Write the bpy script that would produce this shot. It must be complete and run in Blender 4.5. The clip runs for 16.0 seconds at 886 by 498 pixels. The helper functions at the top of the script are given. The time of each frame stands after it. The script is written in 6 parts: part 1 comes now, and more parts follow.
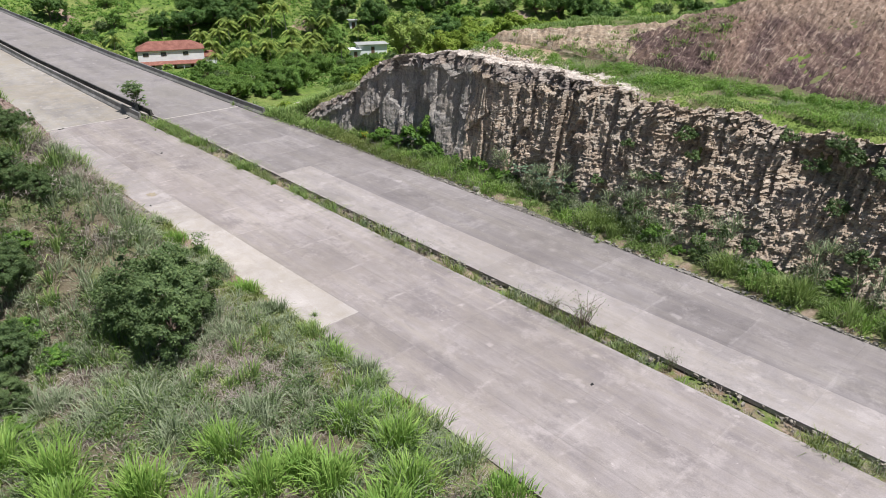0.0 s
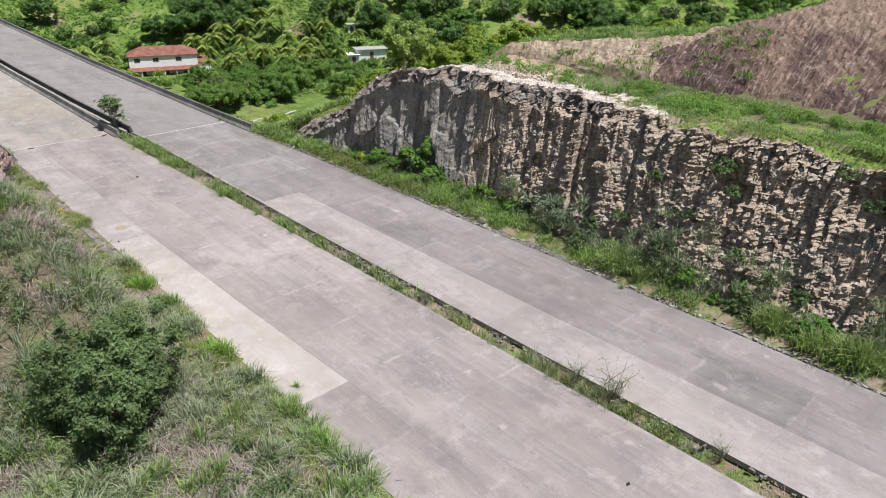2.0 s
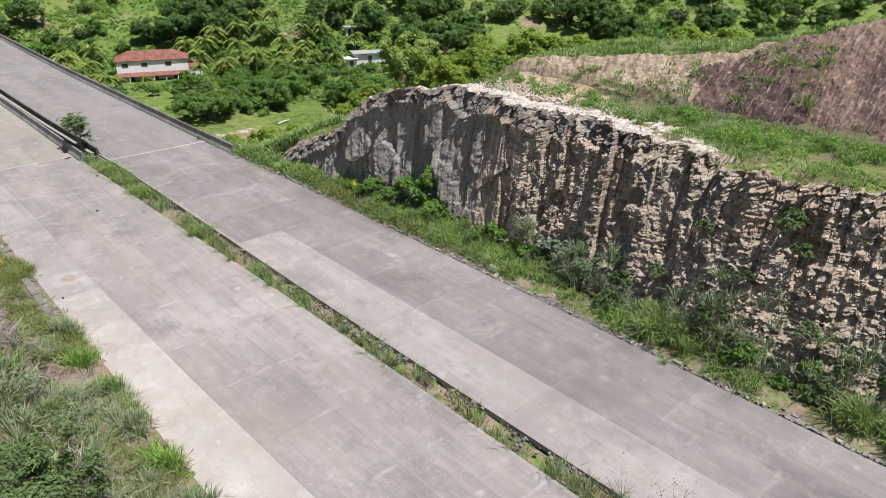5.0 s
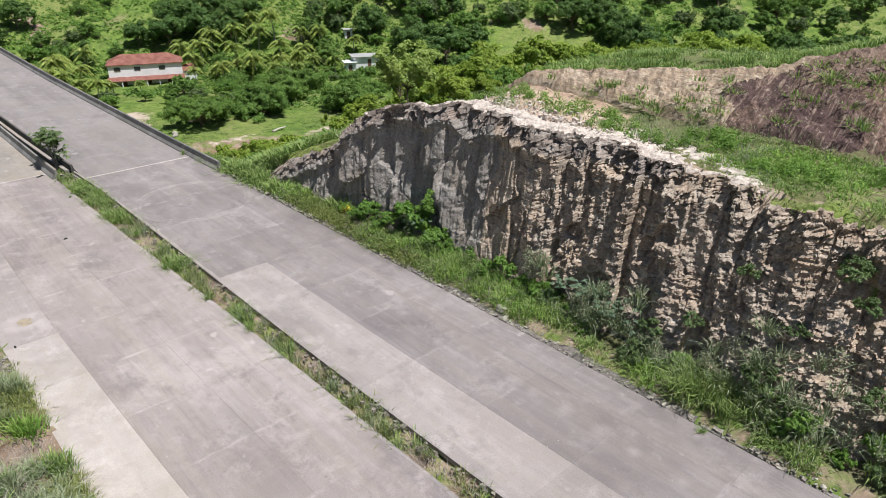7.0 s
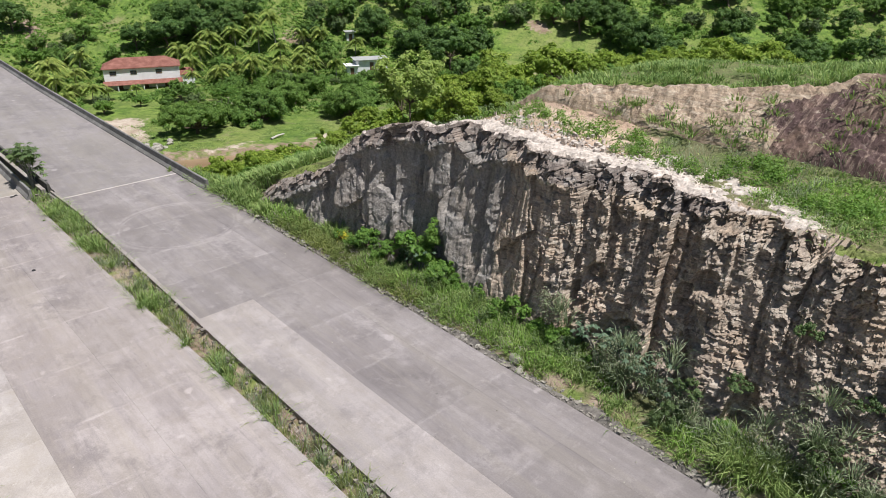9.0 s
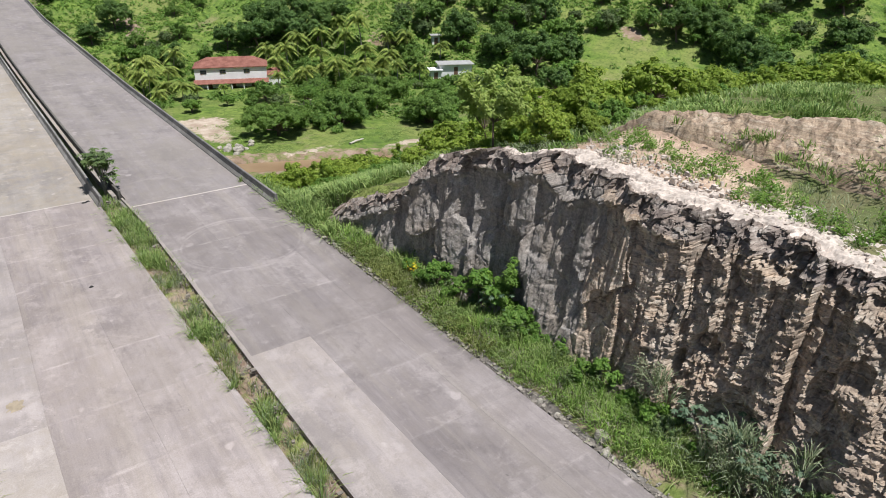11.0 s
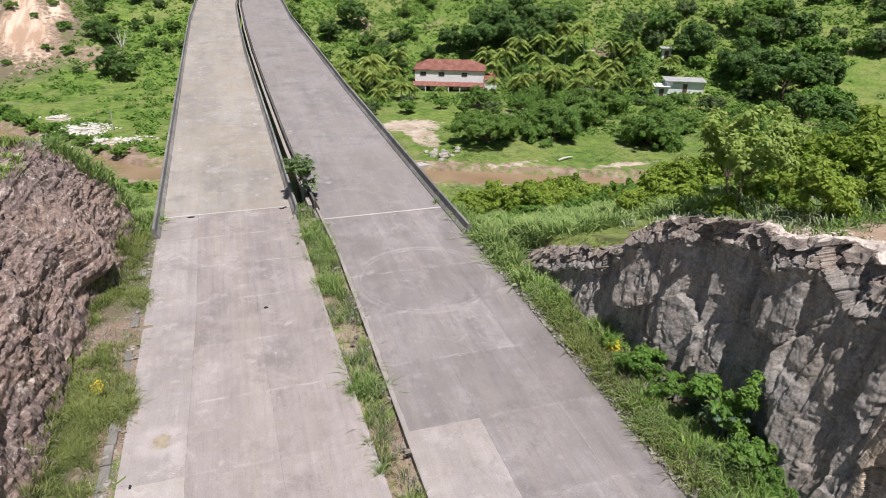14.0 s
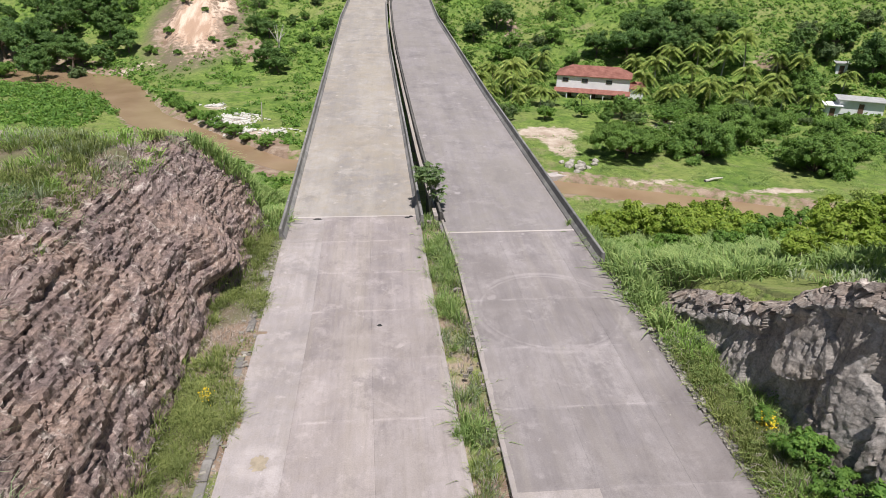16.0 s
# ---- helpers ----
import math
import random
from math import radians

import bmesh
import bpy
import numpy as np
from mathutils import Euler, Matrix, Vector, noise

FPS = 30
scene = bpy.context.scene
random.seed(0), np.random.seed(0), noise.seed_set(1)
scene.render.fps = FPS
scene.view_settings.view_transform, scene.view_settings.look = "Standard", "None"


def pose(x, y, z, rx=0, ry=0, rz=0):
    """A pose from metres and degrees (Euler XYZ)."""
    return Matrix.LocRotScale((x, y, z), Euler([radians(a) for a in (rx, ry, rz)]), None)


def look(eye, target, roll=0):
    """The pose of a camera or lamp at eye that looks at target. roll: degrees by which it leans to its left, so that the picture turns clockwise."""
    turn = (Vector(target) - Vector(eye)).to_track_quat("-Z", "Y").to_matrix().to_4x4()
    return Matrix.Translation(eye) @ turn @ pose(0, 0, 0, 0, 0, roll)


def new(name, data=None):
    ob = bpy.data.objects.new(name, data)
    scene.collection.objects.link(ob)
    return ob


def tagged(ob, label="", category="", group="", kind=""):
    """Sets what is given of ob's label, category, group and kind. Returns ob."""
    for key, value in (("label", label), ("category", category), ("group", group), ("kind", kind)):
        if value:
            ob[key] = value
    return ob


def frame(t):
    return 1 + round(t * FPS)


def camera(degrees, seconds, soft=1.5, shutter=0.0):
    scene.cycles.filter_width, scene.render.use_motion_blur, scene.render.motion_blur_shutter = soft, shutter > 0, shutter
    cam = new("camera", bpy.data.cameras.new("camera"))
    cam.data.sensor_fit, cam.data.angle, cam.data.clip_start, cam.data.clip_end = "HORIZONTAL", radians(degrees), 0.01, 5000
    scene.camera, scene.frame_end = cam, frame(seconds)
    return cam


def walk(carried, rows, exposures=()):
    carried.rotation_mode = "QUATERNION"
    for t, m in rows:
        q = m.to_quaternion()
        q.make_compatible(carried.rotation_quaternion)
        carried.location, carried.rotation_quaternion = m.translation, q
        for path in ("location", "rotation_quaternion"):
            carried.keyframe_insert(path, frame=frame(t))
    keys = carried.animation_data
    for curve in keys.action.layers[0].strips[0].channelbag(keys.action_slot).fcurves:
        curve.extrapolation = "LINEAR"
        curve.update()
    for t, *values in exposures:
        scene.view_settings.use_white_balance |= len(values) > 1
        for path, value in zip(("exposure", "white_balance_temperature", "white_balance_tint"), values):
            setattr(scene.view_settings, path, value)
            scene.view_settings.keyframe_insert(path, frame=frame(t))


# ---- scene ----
cam = camera(67.9, 16.0, soft=0.75)
METRES, EYE, TILT, LEAN, TURN = 40.0, 20.0, -26.0, -0.6, -42.8
ROWS = [
    (0.0, 0.0, 0.0, 0.0, 0.0, 0.0, -0.0),
    (0.5, -0.0008, 0.0284, 0.0147, 0.0, -0.0, 0.0),
    (1.0, -0.0019, 0.0628, 0.0327, -0.01, 0.03, -0.01),
    (1.5, -0.0031, 0.1009, 0.052, -0.01, 0.05, -0.01),
    (2.0, -0.0049, 0.1387, 0.0711, 0.01, 0.09, -0.02),
    (2.5, -0.0068, 0.1741, 0.0877, 0.01, 0.07, -0.03),
    (3.0, -0.0081, 0.2061, 0.1028, 0.0, 0.12, -0.08),
    (3.5, -0.0086, 0.2338, 0.1166, 0.01, 0.07, -0.08),
    (4.0, -0.0085, 0.2617, 0.1306, 0.01, 0.03, -0.05),
    (6.5, -0.013, 0.4068, 0.2011, 0.09, 0.05, -0.05),
    (7.0, -0.0131, 0.4356, 0.2149, 0.11, 0.04, -0.07),
    (7.5, -0.0138, 0.4631, 0.2283, 0.11, 0.03, -0.06),
    (8.0, -0.0152, 0.4899, 0.2419, 0.12, 0.02, -0.05),
    (10.5, -0.0231, 0.6276, 0.3104, 4.09, 0.04, -2.0),
    (11.0, -0.0275, 0.6555, 0.3239, 6.86, -0.03, -3.35),
    (11.5, -0.0323, 0.6835, 0.3373, 9.64, -0.18, -4.66),
    (12.0, -0.0392, 0.7118, 0.3502, 12.42, -0.39, -5.98),
    (12.5, -0.0487, 0.7388, 0.3631, 15.2, -0.66, -7.31),
    (13.0, -0.0598, 0.7655, 0.376, 18.03, -0.99, -8.6),
    (13.5, -0.0721, 0.7907, 0.3881, 20.86, -1.4, -9.92),
    (14.0, -0.0849, 0.8127, 0.3988, 23.7, -1.87, -11.2),
    (14.5, -0.0973, 0.8315, 0.4078, 26.55, -2.44, -12.44),
    (15.0, -0.1089, 0.8485, 0.416, 29.36, -3.06, -13.63),
    (15.5, -0.1198, 0.8632, 0.4234, 32.23, -3.74, -14.82),
    (16.0, -0.1305, 0.8755, 0.4295, 35.08, -4.48, -15.93),
]
walk(cam, [(t, pose(0, 0, EYE, TILT, LEAN, TURN) @ pose(METRES * x, METRES * y, METRES * z, 90 + pitch, roll, yaw)) for t, x, y, z, yaw, pitch, roll in ROWS],
     [(0.0, 0.44, 6350, 10), (7.0, 0.42, 6400, 10), (12.0, 0.38, 6450, 10.5), (14.0, 0.42, 6500, 13), (16.0, 0.44, 6500, 12.5)])

# ---- world and sun ----
TO_SUN = Vector((0.07, -0.37, 0.926)).normalized()
world = bpy.data.worlds.new("world")
scene.world = world
world.use_nodes = True
sky = world.node_tree.nodes.new("ShaderNodeTexSky")
sky.sky_type, sky.sun_disc = "NISHITA", False
sky.sun_elevation, sky.sun_rotation = math.asin(TO_SUN.z), math.atan2(TO_SUN.x, TO_SUN.y)
world.node_tree.links.new(sky.outputs[0], world.node_tree.nodes["Background"].inputs[0])
world.node_tree.nodes["Background"].inputs[1].default_value = 0.05
sun = new("sun", bpy.data.lights.new("sun", "SUN"))
sun.data.energy, sun.data.angle, sun.data.color = 4.65, radians(0.5), (1.0, 0.975, 0.955)
sun.matrix_world = look((0, 0, 200), Vector((0, 0, 200)) - TO_SUN)

# ---- materials ----


class Nodes:
    """A node material: short calls that each add one node and return its output."""

    def __init__(self, name, rough=0.9, spec=0.25):
        self.m = bpy.data.materials.new(name)
        self.m.use_nodes = True
        self.t = self.m.node_tree
        self.b = self.t.nodes["Principled BSDF"]
        self.b.inputs["Roughness"].default_value = rough
        self.b.inputs["Specular IOR Level"].default_value = spec
        self.pos = self.node("ShaderNodeNewGeometry").outputs["Position"]

    def node(self, kind):
        return self.t.nodes.new(kind)

    def put(self, socket, value):
        if isinstance(value, bpy.types.NodeSocket):
            self.t.links.new(value, socket)
        elif isinstance(value, (tuple, list)) and len(value) == 3 and len(socket.default_value) == 4:
            socket.default_value = (*value, 1)
        else:
            socket.default_value = value

    def stretch(self, sx, sy, sz, rz=0.0):
        n = self.node("ShaderNodeMapping")
        self.put(n.inputs["Vector"], self.pos)
        n.inputs["Scale"].default_value = (sx, sy, sz)
        n.inputs["Rotation"].default_value = (0, 0, rz)
        return n.outputs[0]

    def noise(self, scale, detail=4.0, vec=None, rough=0.55, warp=0.0):
        n = self.node("ShaderNodeTexNoise")
        self.put(n.inputs["Vector"], vec or self.pos)
        n.inputs["Scale"].default_value, n.inputs["Detail"].default_value = scale, detail
        n.inputs["Roughness"].default_value, n.inputs["Distortion"].default_value = rough, warp
        return n.outputs["Fac"]

    def cells(self, scale, vec=None, feature="F1", out="Distance"):
        n = self.node("ShaderNodeTexVoronoi")
        n.feature = feature
        self.put(n.inputs["Vector"], vec or self.pos)
        n.inputs["Scale"].default_value = scale
        return n.outputs[out]

    def ramp(self, fac, *stops):
        n = self.node("ShaderNodeValToRGB")
        self.put(n.inputs[0], fac)
        e = n.color_ramp.elements
        while len(e) < len(stops):
            e.new(0.5)
        for k, (p, c) in zip(e, stops):
            k.position = p
            k.color = (*c, 1) if isinstance(c, tuple) else (c, c, c, 1)
        return n.outputs[0]

    def mix(self, fac, a, b, mode="MIX"):
        n = self.node("ShaderNodeMix")
        n.data_type, n.blend_type = "RGBA", mode
        self.put(n.inputs[0], fac)
        self.put(n.inputs[6], a)
        self.put(n.inputs[7], b)
        return n.outputs[2]

    def math(self, op, a, b=0.0):
        n = self.node("ShaderNodeMath")
        n.operation = op
        self.put(n.inputs[0], a)
        self.put(n.inputs[1], b)
        return n.outputs[0]

    def attr(self, name):
        n = self.node("ShaderNodeAttribute")
        n.attribute_name = name
        s = self.node("ShaderNodeSeparateColor")
        self.put(s.inputs[0], n.outputs["Color"])
        return s.outputs

    def each(self):
        return self.node("ShaderNodeObjectInfo").outputs["Random"]

    def island(self):
        return self.node("ShaderNodeNewGeometry").outputs["Random Per Island"]

    def bump(self, height, strength=0.4, distance=0.05):
        n = self.node("ShaderNodeBump")
        n.inputs["Strength"].default_value, n.inputs["Distance"].default_value = strength, distance
        self.put(n.inputs["Height"], height)
        self.put(self.b.inputs["Normal"], n.outputs[0])
        return self

    def done(self, colour):
        self.put(self.b.inputs["Base Color"], colour)
        return self.m


def concrete(name, light, dark, stain, streak=1.0, marks=(), joint=None, pace=5.0):
    """Weathered concrete: broom lines along the lane, blotches at three sizes, pale flecks and, at marks, (x, y, radius, width) rings."""
    n = Nodes(name, 0.88, 0.3)
    shade = lambda k, c: tuple(k * v for v in c)
    lane = n.noise(1.0, 3, n.stretch(0.42, 0.03, 1))
    broad = n.noise(0.22, 7, n.stretch(1, 0.6, 1), rough=0.62, warp=0.8)
    mid = n.noise(1.1, 8, n.stretch(1, 0.8, 1), rough=0.70)
    lines = n.noise(1.0, 6, n.stretch(3.4, 0.13, 1), rough=0.65)
    scrapes = n.noise(1.0, 8, n.stretch(4.0, 0.6, 1), rough=0.74, warp=0.6)
    across = n.noise(1.0, 4, n.stretch(0.16, 0.9, 1))
    fine = n.noise(14, 6, rough=0.75)
    c = n.mix(n.ramp(n.mix(0.45, broad, lane), (0.40, 0.0), (0.60, 1.0)), dark, light)
    c = n.mix(n.ramp(n.noise(1.0, 4, n.stretch(0.7, 0.035, 1, 0.02), rough=0.6), (0.50, 0.0), (0.62, 0.45 * streak)), c, (light[0] * 0.98, light[1] * 0.97, light[2] * 0.86))
    c = n.mix(n.ramp(lines, (0.50, 0.0), (0.68, 0.30 * streak)), c, shade(0.76, dark))
    c = n.mix(n.ramp(lines, (0.30, 0.32 * streak), (0.44, 0.0)), c, shade(1.2, light))
    c = n.mix(n.ramp(across, (0.54, 0.0), (0.72, 0.28)), c, shade(1.08, light))
    c = n.mix(n.ramp(mid, (0.46, 0.0), (0.66, 0.55)), c, stain)
    c = n.mix(n.ramp(n.noise(0.5, 9, n.stretch(1, 1, 1, 0.6), rough=0.78, warp=0.3), (0.53, 0.0), (0.62, 0.48)), c, shade(1.2, light))
    c = n.mix(n.ramp(n.noise(0.3, 9, n.stretch(1, 0.8, 1, -0.4), rough=0.78, warp=0.2), (0.53, 0.0), (0.63, 0.55)), c, shade(0.8, dark))
    c = n.mix(n.ramp(scrapes, (0.56, 0.0), (0.68, 0.28 * streak)), c, shade(1.2, light))
    c = n.mix(n.ramp(scrapes, (0.36, 0.28 * streak), (0.44, 0.0)), c, shade(0.8, dark))
    c = n.mix(n.ramp(n.noise(2.6, 3, rough=0.6), (0.70, 0.0), (0.74, 0.5)), c, shade(1.5, light))
    c = n.mix(n.ramp(n.noise(3.1, 3, n.stretch(1, 0.7, 1, 0.9), rough=0.6), (0.71, 0.0), (0.75, 0.55)), c, shade(0.5, dark))
    c = n.mix(n.ramp(n.noise(0.9, 2, n.stretch(1, 0.8, 1, 0.3), rough=0.4), (0.70, 0.0), (0.76, 0.5)), c, shade(1.45, light))
    c = n.mix(n.ramp(n.noise(0.09, 6, rough=0.7, warp=0.6), (0.46, 0.0), (0.62, 0.45)), c, stain)
    if joint is not None:
        split = n.node("ShaderNodeSeparateXYZ")
        n.put(split.inputs[0], n.pos)
        ragged = n.math("MULTIPLY", n.math("SUBTRACT", n.noise(1.6, 5), 0.5), 0.05)
        bay = n.math("ADD", n.math("FRACT", n.math("DIVIDE", n.math("ADD", split.outputs["Y"], joint), pace)), ragged)
        edge = n.ramp(n.math("ABSOLUTE", n.math("SUBTRACT", bay, 0.5)), (0.470, 0.0), (0.496, 0.42))
        lime = n.ramp(n.noise(0.45, 6, rough=0.7), (0.48, 0.0), (0.62, 1.0))
        c = n.mix(n.math("MULTIPLY", edge, lime), c, shade(1.4, light))
    for x, y, radius, width in marks:
        away = n.node("ShaderNodeVectorMath")
        away.operation = "DISTANCE"
        n.put(away.inputs[0], n.pos)
        away.inputs[1].default_value = (x, y, 0)
        off = n.math("ABSOLUTE", n.math("SUBTRACT", away.outputs["Value"], radius))
        worn = n.ramp(n.noise(0.8, 4), (0.36, 0.0), (0.56, 1.0))
        ring = n.math("MULTIPLY", n.ramp(n.math("DIVIDE", off, width), (0.2, 0.55), (1.0, 0.0)), worn)
        c = n.mix(n.math("MULTIPLY", ring, 0.5), c, shade(1.5, light))
    c = n.mix(0.45, c, n.ramp(fine, (0.3, 0.55), (0.68, 1.08)), "MULTIPLY")
    c = n.mix(1.0, c, n.ramp(n.each(), (0.0, 0.91), (1.0, 1.06)), "MULTIPLY")
    return n.bump(n.mix(0.5, fine, mid), 0.25, 0.02).done(c)


def foliage(name, colours, glow=0.4, rough=0.55, patch=0.25):
    """Leaves: colour varies leaf by leaf and by patches, and some light goes through."""
    n = Nodes(name, rough, 0.3)
    colours = [(1.03 * r, g, 1.06 * b + 0.009) for r, g, b in colours]
    a = n.ramp(n.island(), *[(i / (len(colours) - 1), c) for i, c in enumerate(colours)])
    a = n.mix(n.ramp(n.noise(patch, 3), (0.35, 0.0), (0.65, 0.5)), a, tuple(0.7 * v for v in colours[0]))
    a = n.mix(n.math("MULTIPLY", n.each(), 0.35), a, tuple(0.8 * v for v in colours[-1]))
    n.done(a)
    t = n.node("ShaderNodeBsdfTranslucent")
    n.put(t.inputs[0], n.mix(0.45, a, (0.20, 0.29, 0.055)))
    m = n.node("ShaderNodeMixShader")
    m.inputs[0].default_value = glow
    n.t.links.new(n.b.outputs[0], m.inputs[1])
    n.t.links.new(t.outputs[0], m.inputs[2])
    n.t.links.new(m.outputs[0], n.t.nodes["Material Output"].inputs[0])
    return n.m


def plain(name, colour, rough=0.8, spread=0.25, scale=6.0, spec=0.3):
    n = Nodes(name, rough, spec)
    c = n.mix(n.ramp(n.noise(scale, 5), (0.3, 0.0), (0.7, 1.0)), tuple((1 - spread) * v for v in colour), tuple((1 + spread) * v for v in colour))
    c = n.mix(0.3, c, n.ramp(n.noise(scale * 0.15, 3), (0.3, 0.6), (0.7, 1.0)), "MULTIPLY")
    return n.bump(n.noise(scale * 4, 4), 0.3, 0.02).done(c)


def rock(name, face, ledge, dark, warm, strata=1.0, relief=0.06, flow=None):
    """Cut rock: grain, thin beds and weathered patches; leaves and seams are dark where the bump is low, pale where
    high. The sheet's own relief gives the rest. flow: the heading of drawn-out seams, in radians.
    """
    n = Nodes(name, 0.93, 0.2)
    broad = n.noise(0.35, 6, warp=1.0)
    beds = n.noise(1.0, 4, n.stretch(0.35, 0.35, 5.0))
    leaves = n.noise(1.0, 5, n.stretch(1.1, 1.1, 13.0), rough=0.6)
    flutes = n.noise(1.0, 4, n.stretch(2.0, 2.6, 0.18))
    grain = n.noise(7, 8, rough=0.75)
    c = n.mix(n.ramp(broad, (0.38, 0.0), (0.62, 1.0)), face, warm)
    c = n.mix(n.ramp(beds, (0.48, 0.0), (0.68, 0.6 * strata)), c, ledge)
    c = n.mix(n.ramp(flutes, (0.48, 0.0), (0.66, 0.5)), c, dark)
    c = n.mix(n.ramp(n.noise(1.3, 8, rough=0.72, warp=0.5), (0.55, 0.0), (0.66, 0.75)), c, ledge)
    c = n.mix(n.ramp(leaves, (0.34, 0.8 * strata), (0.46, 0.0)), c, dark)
    c = n.mix(n.ramp(leaves, (0.58, 0.0), (0.68, 0.5 * strata)), c, ledge)
    h = n.mix(0.6 * strata, n.noise(9, 6, rough=0.65), n.mix(0.5, beds, leaves))
    if flow is not None:
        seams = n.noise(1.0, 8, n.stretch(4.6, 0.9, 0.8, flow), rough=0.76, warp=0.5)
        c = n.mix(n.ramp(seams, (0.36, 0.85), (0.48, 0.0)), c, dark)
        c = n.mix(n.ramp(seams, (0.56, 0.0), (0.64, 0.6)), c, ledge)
        h = n.mix(0.6, h, seams)
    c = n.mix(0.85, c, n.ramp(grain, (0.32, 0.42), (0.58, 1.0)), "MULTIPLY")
    return n.bump(h, 1.0, relief).done(c)


OLD_SLAB = concrete("weathered_concrete", (0.372, 0.328, 0.314), (0.222, 0.193, 0.19), (0.275, 0.236, 0.21), 1.0, (), 44.6, 4.78)
SPOTS = tuple((33.55, y, 0.0, w) for y, w in ((22.6, 0.55), (24.8, 0.45), (26.35, 0.7), (28.55, 0.7), (30.25, 0.5), (31.55, 0.55), (35.2, 0.4), (40.1, 0.5)))
RIGHT_SLAB = concrete("greyer_concrete", (0.302, 0.272, 0.266), (0.182, 0.161, 0.160), (0.222, 0.195, 0.182), 1.0, ((31.9, 64.9, 4.4, 0.24), (31.9, 64.9, 4.05, 0.12), *SPOTS), 43.9)
NEW_SLAB = concrete("pale_concrete", (0.49, 0.443, 0.418), (0.39, 0.35, 0.332), (0.345, 0.30, 0.25), 0.5)
MID_SLAB = concrete("greyish_concrete", (0.385, 0.345, 0.332), (0.27, 0.241, 0.234), (0.295, 0.256, 0.224), 0.9, ((17.0, 53.4, 0.75, 0.55), (17.6, 61.5, 0.0, 1.6)))
DECK = concrete("deck_concrete", (0.292, 0.264, 0.26), (0.205, 0.184, 0.183), (0.25, 0.225, 0.20), 0.7)
DECK_PALE = concrete("pale_deck_concrete", (0.38, 0.347, 0.315), (0.27, 0.246, 0.23), (0.35, 0.295, 0.22), 0.6)
BARRIER = concrete("barrier_concrete", (0.33, 0.315, 0.30), (0.17, 0.165, 0.16), (0.12, 0.115, 0.11), 1.0)
# black mould, with the shade on the gap-side face put into the colour
MOULDY_SHADED = concrete("mouldy_shaded_barrier_concrete", (0.15, 0.14, 0.13), (0.05, 0.048, 0.045), (0.06, 0.056, 0.05), 1.0)
KERB = concrete("drain_concrete", (0.26, 0.245, 0.23), (0.16, 0.15, 0.135), (0.12, 0.10, 0.08), 0.6)
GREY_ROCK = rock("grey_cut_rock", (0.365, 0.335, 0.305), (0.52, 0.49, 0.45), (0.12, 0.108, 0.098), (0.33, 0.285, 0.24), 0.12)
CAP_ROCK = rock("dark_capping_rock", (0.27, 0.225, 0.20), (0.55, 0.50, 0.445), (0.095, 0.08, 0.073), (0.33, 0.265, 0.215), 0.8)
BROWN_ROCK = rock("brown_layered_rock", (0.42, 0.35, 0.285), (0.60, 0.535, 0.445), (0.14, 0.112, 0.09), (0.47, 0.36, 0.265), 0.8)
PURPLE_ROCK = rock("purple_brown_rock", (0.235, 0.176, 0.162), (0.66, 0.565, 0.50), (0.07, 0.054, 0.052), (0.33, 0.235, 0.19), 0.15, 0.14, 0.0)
PALE_EARTH = rock("pale_sandy_earth", (0.36, 0.27, 0.19), (0.58, 0.50, 0.40), (0.20, 0.135, 0.10), (0.43, 0.33, 0.235), 0.8)
RUBBLE = plain("pale_rubble", (0.50, 0.435, 0.38), 0.95, 0.35, 2.5)
CHALK = plain("chalky_stone", (0.56, 0.54, 0.485), 0.95, 0.2, 2.5)
SAND = plain("spilled_sand", (0.34, 0.285, 0.21), 0.95, 0.2, 3)
BOULDER = plain("pale_boulder", (0.34, 0.315, 0.27), 0.9, 0.45, 2)
BARK = plain("bark", (0.16, 0.12, 0.09), 0.95, 0.3, 8)
PALE_BARK = plain("pale_bark", (0.36, 0.33, 0.29), 0.95, 0.2, 8)
LEAF_DARK = foliage("dark_leaves", [(0.062, 0.145, 0.032), (0.125, 0.24, 0.05), (0.21, 0.34, 0.075)], 0.45)
LEAF_MID = foliage("green_leaves", [(0.081, 0.196, 0.025), (0.161, 0.322, 0.044), (0.265, 0.425, 0.069)], 0.45)
LEAF_TREE = foliage("meadow_tree_leaves", [(0.079, 0.176, 0.028), (0.154, 0.290, 0.048), (0.264, 0.414, 0.075)], 0.45)
LEAF_YELLOW = foliage("yellow_green_leaves", [(0.144, 0.261, 0.023), (0.279, 0.414, 0.041), (0.432, 0.531, 0.077)], 0.5)
LEAF_OLIVE = foliage("olive_leaves", [(0.065, 0.12, 0.035), (0.13, 0.205, 0.06), (0.23, 0.3, 0.1)], 0.4)
LEAF_BUSH = foliage("dark_bush_leaves", [(0.055, 0.105, 0.034), (0.12, 0.20, 0.06), (0.25, 0.34, 0.115)], 0.4)
LEAF_LIGHT = foliage("light_leaves", [(0.19, 0.31, 0.06), (0.36, 0.50, 0.10), (0.54, 0.64, 0.17)], 0.5)
LEAF_DUSTY = foliage("dusty_leaves", [(0.13, 0.16, 0.075), (0.27, 0.31, 0.165), (0.45, 0.47, 0.30)], 0.4)
LEAF_GREY = foliage("grey_green_leaves", [(0.07, 0.14, 0.07), (0.15, 0.24, 0.13), (0.27, 0.35, 0.22)], 0.4)
PALM_LEAF = foliage("palm_fronds", [(0.08, 0.16, 0.028), (0.20, 0.31, 0.05), (0.56, 0.61, 0.15)], 0.4, 0.30, patch=0.5)
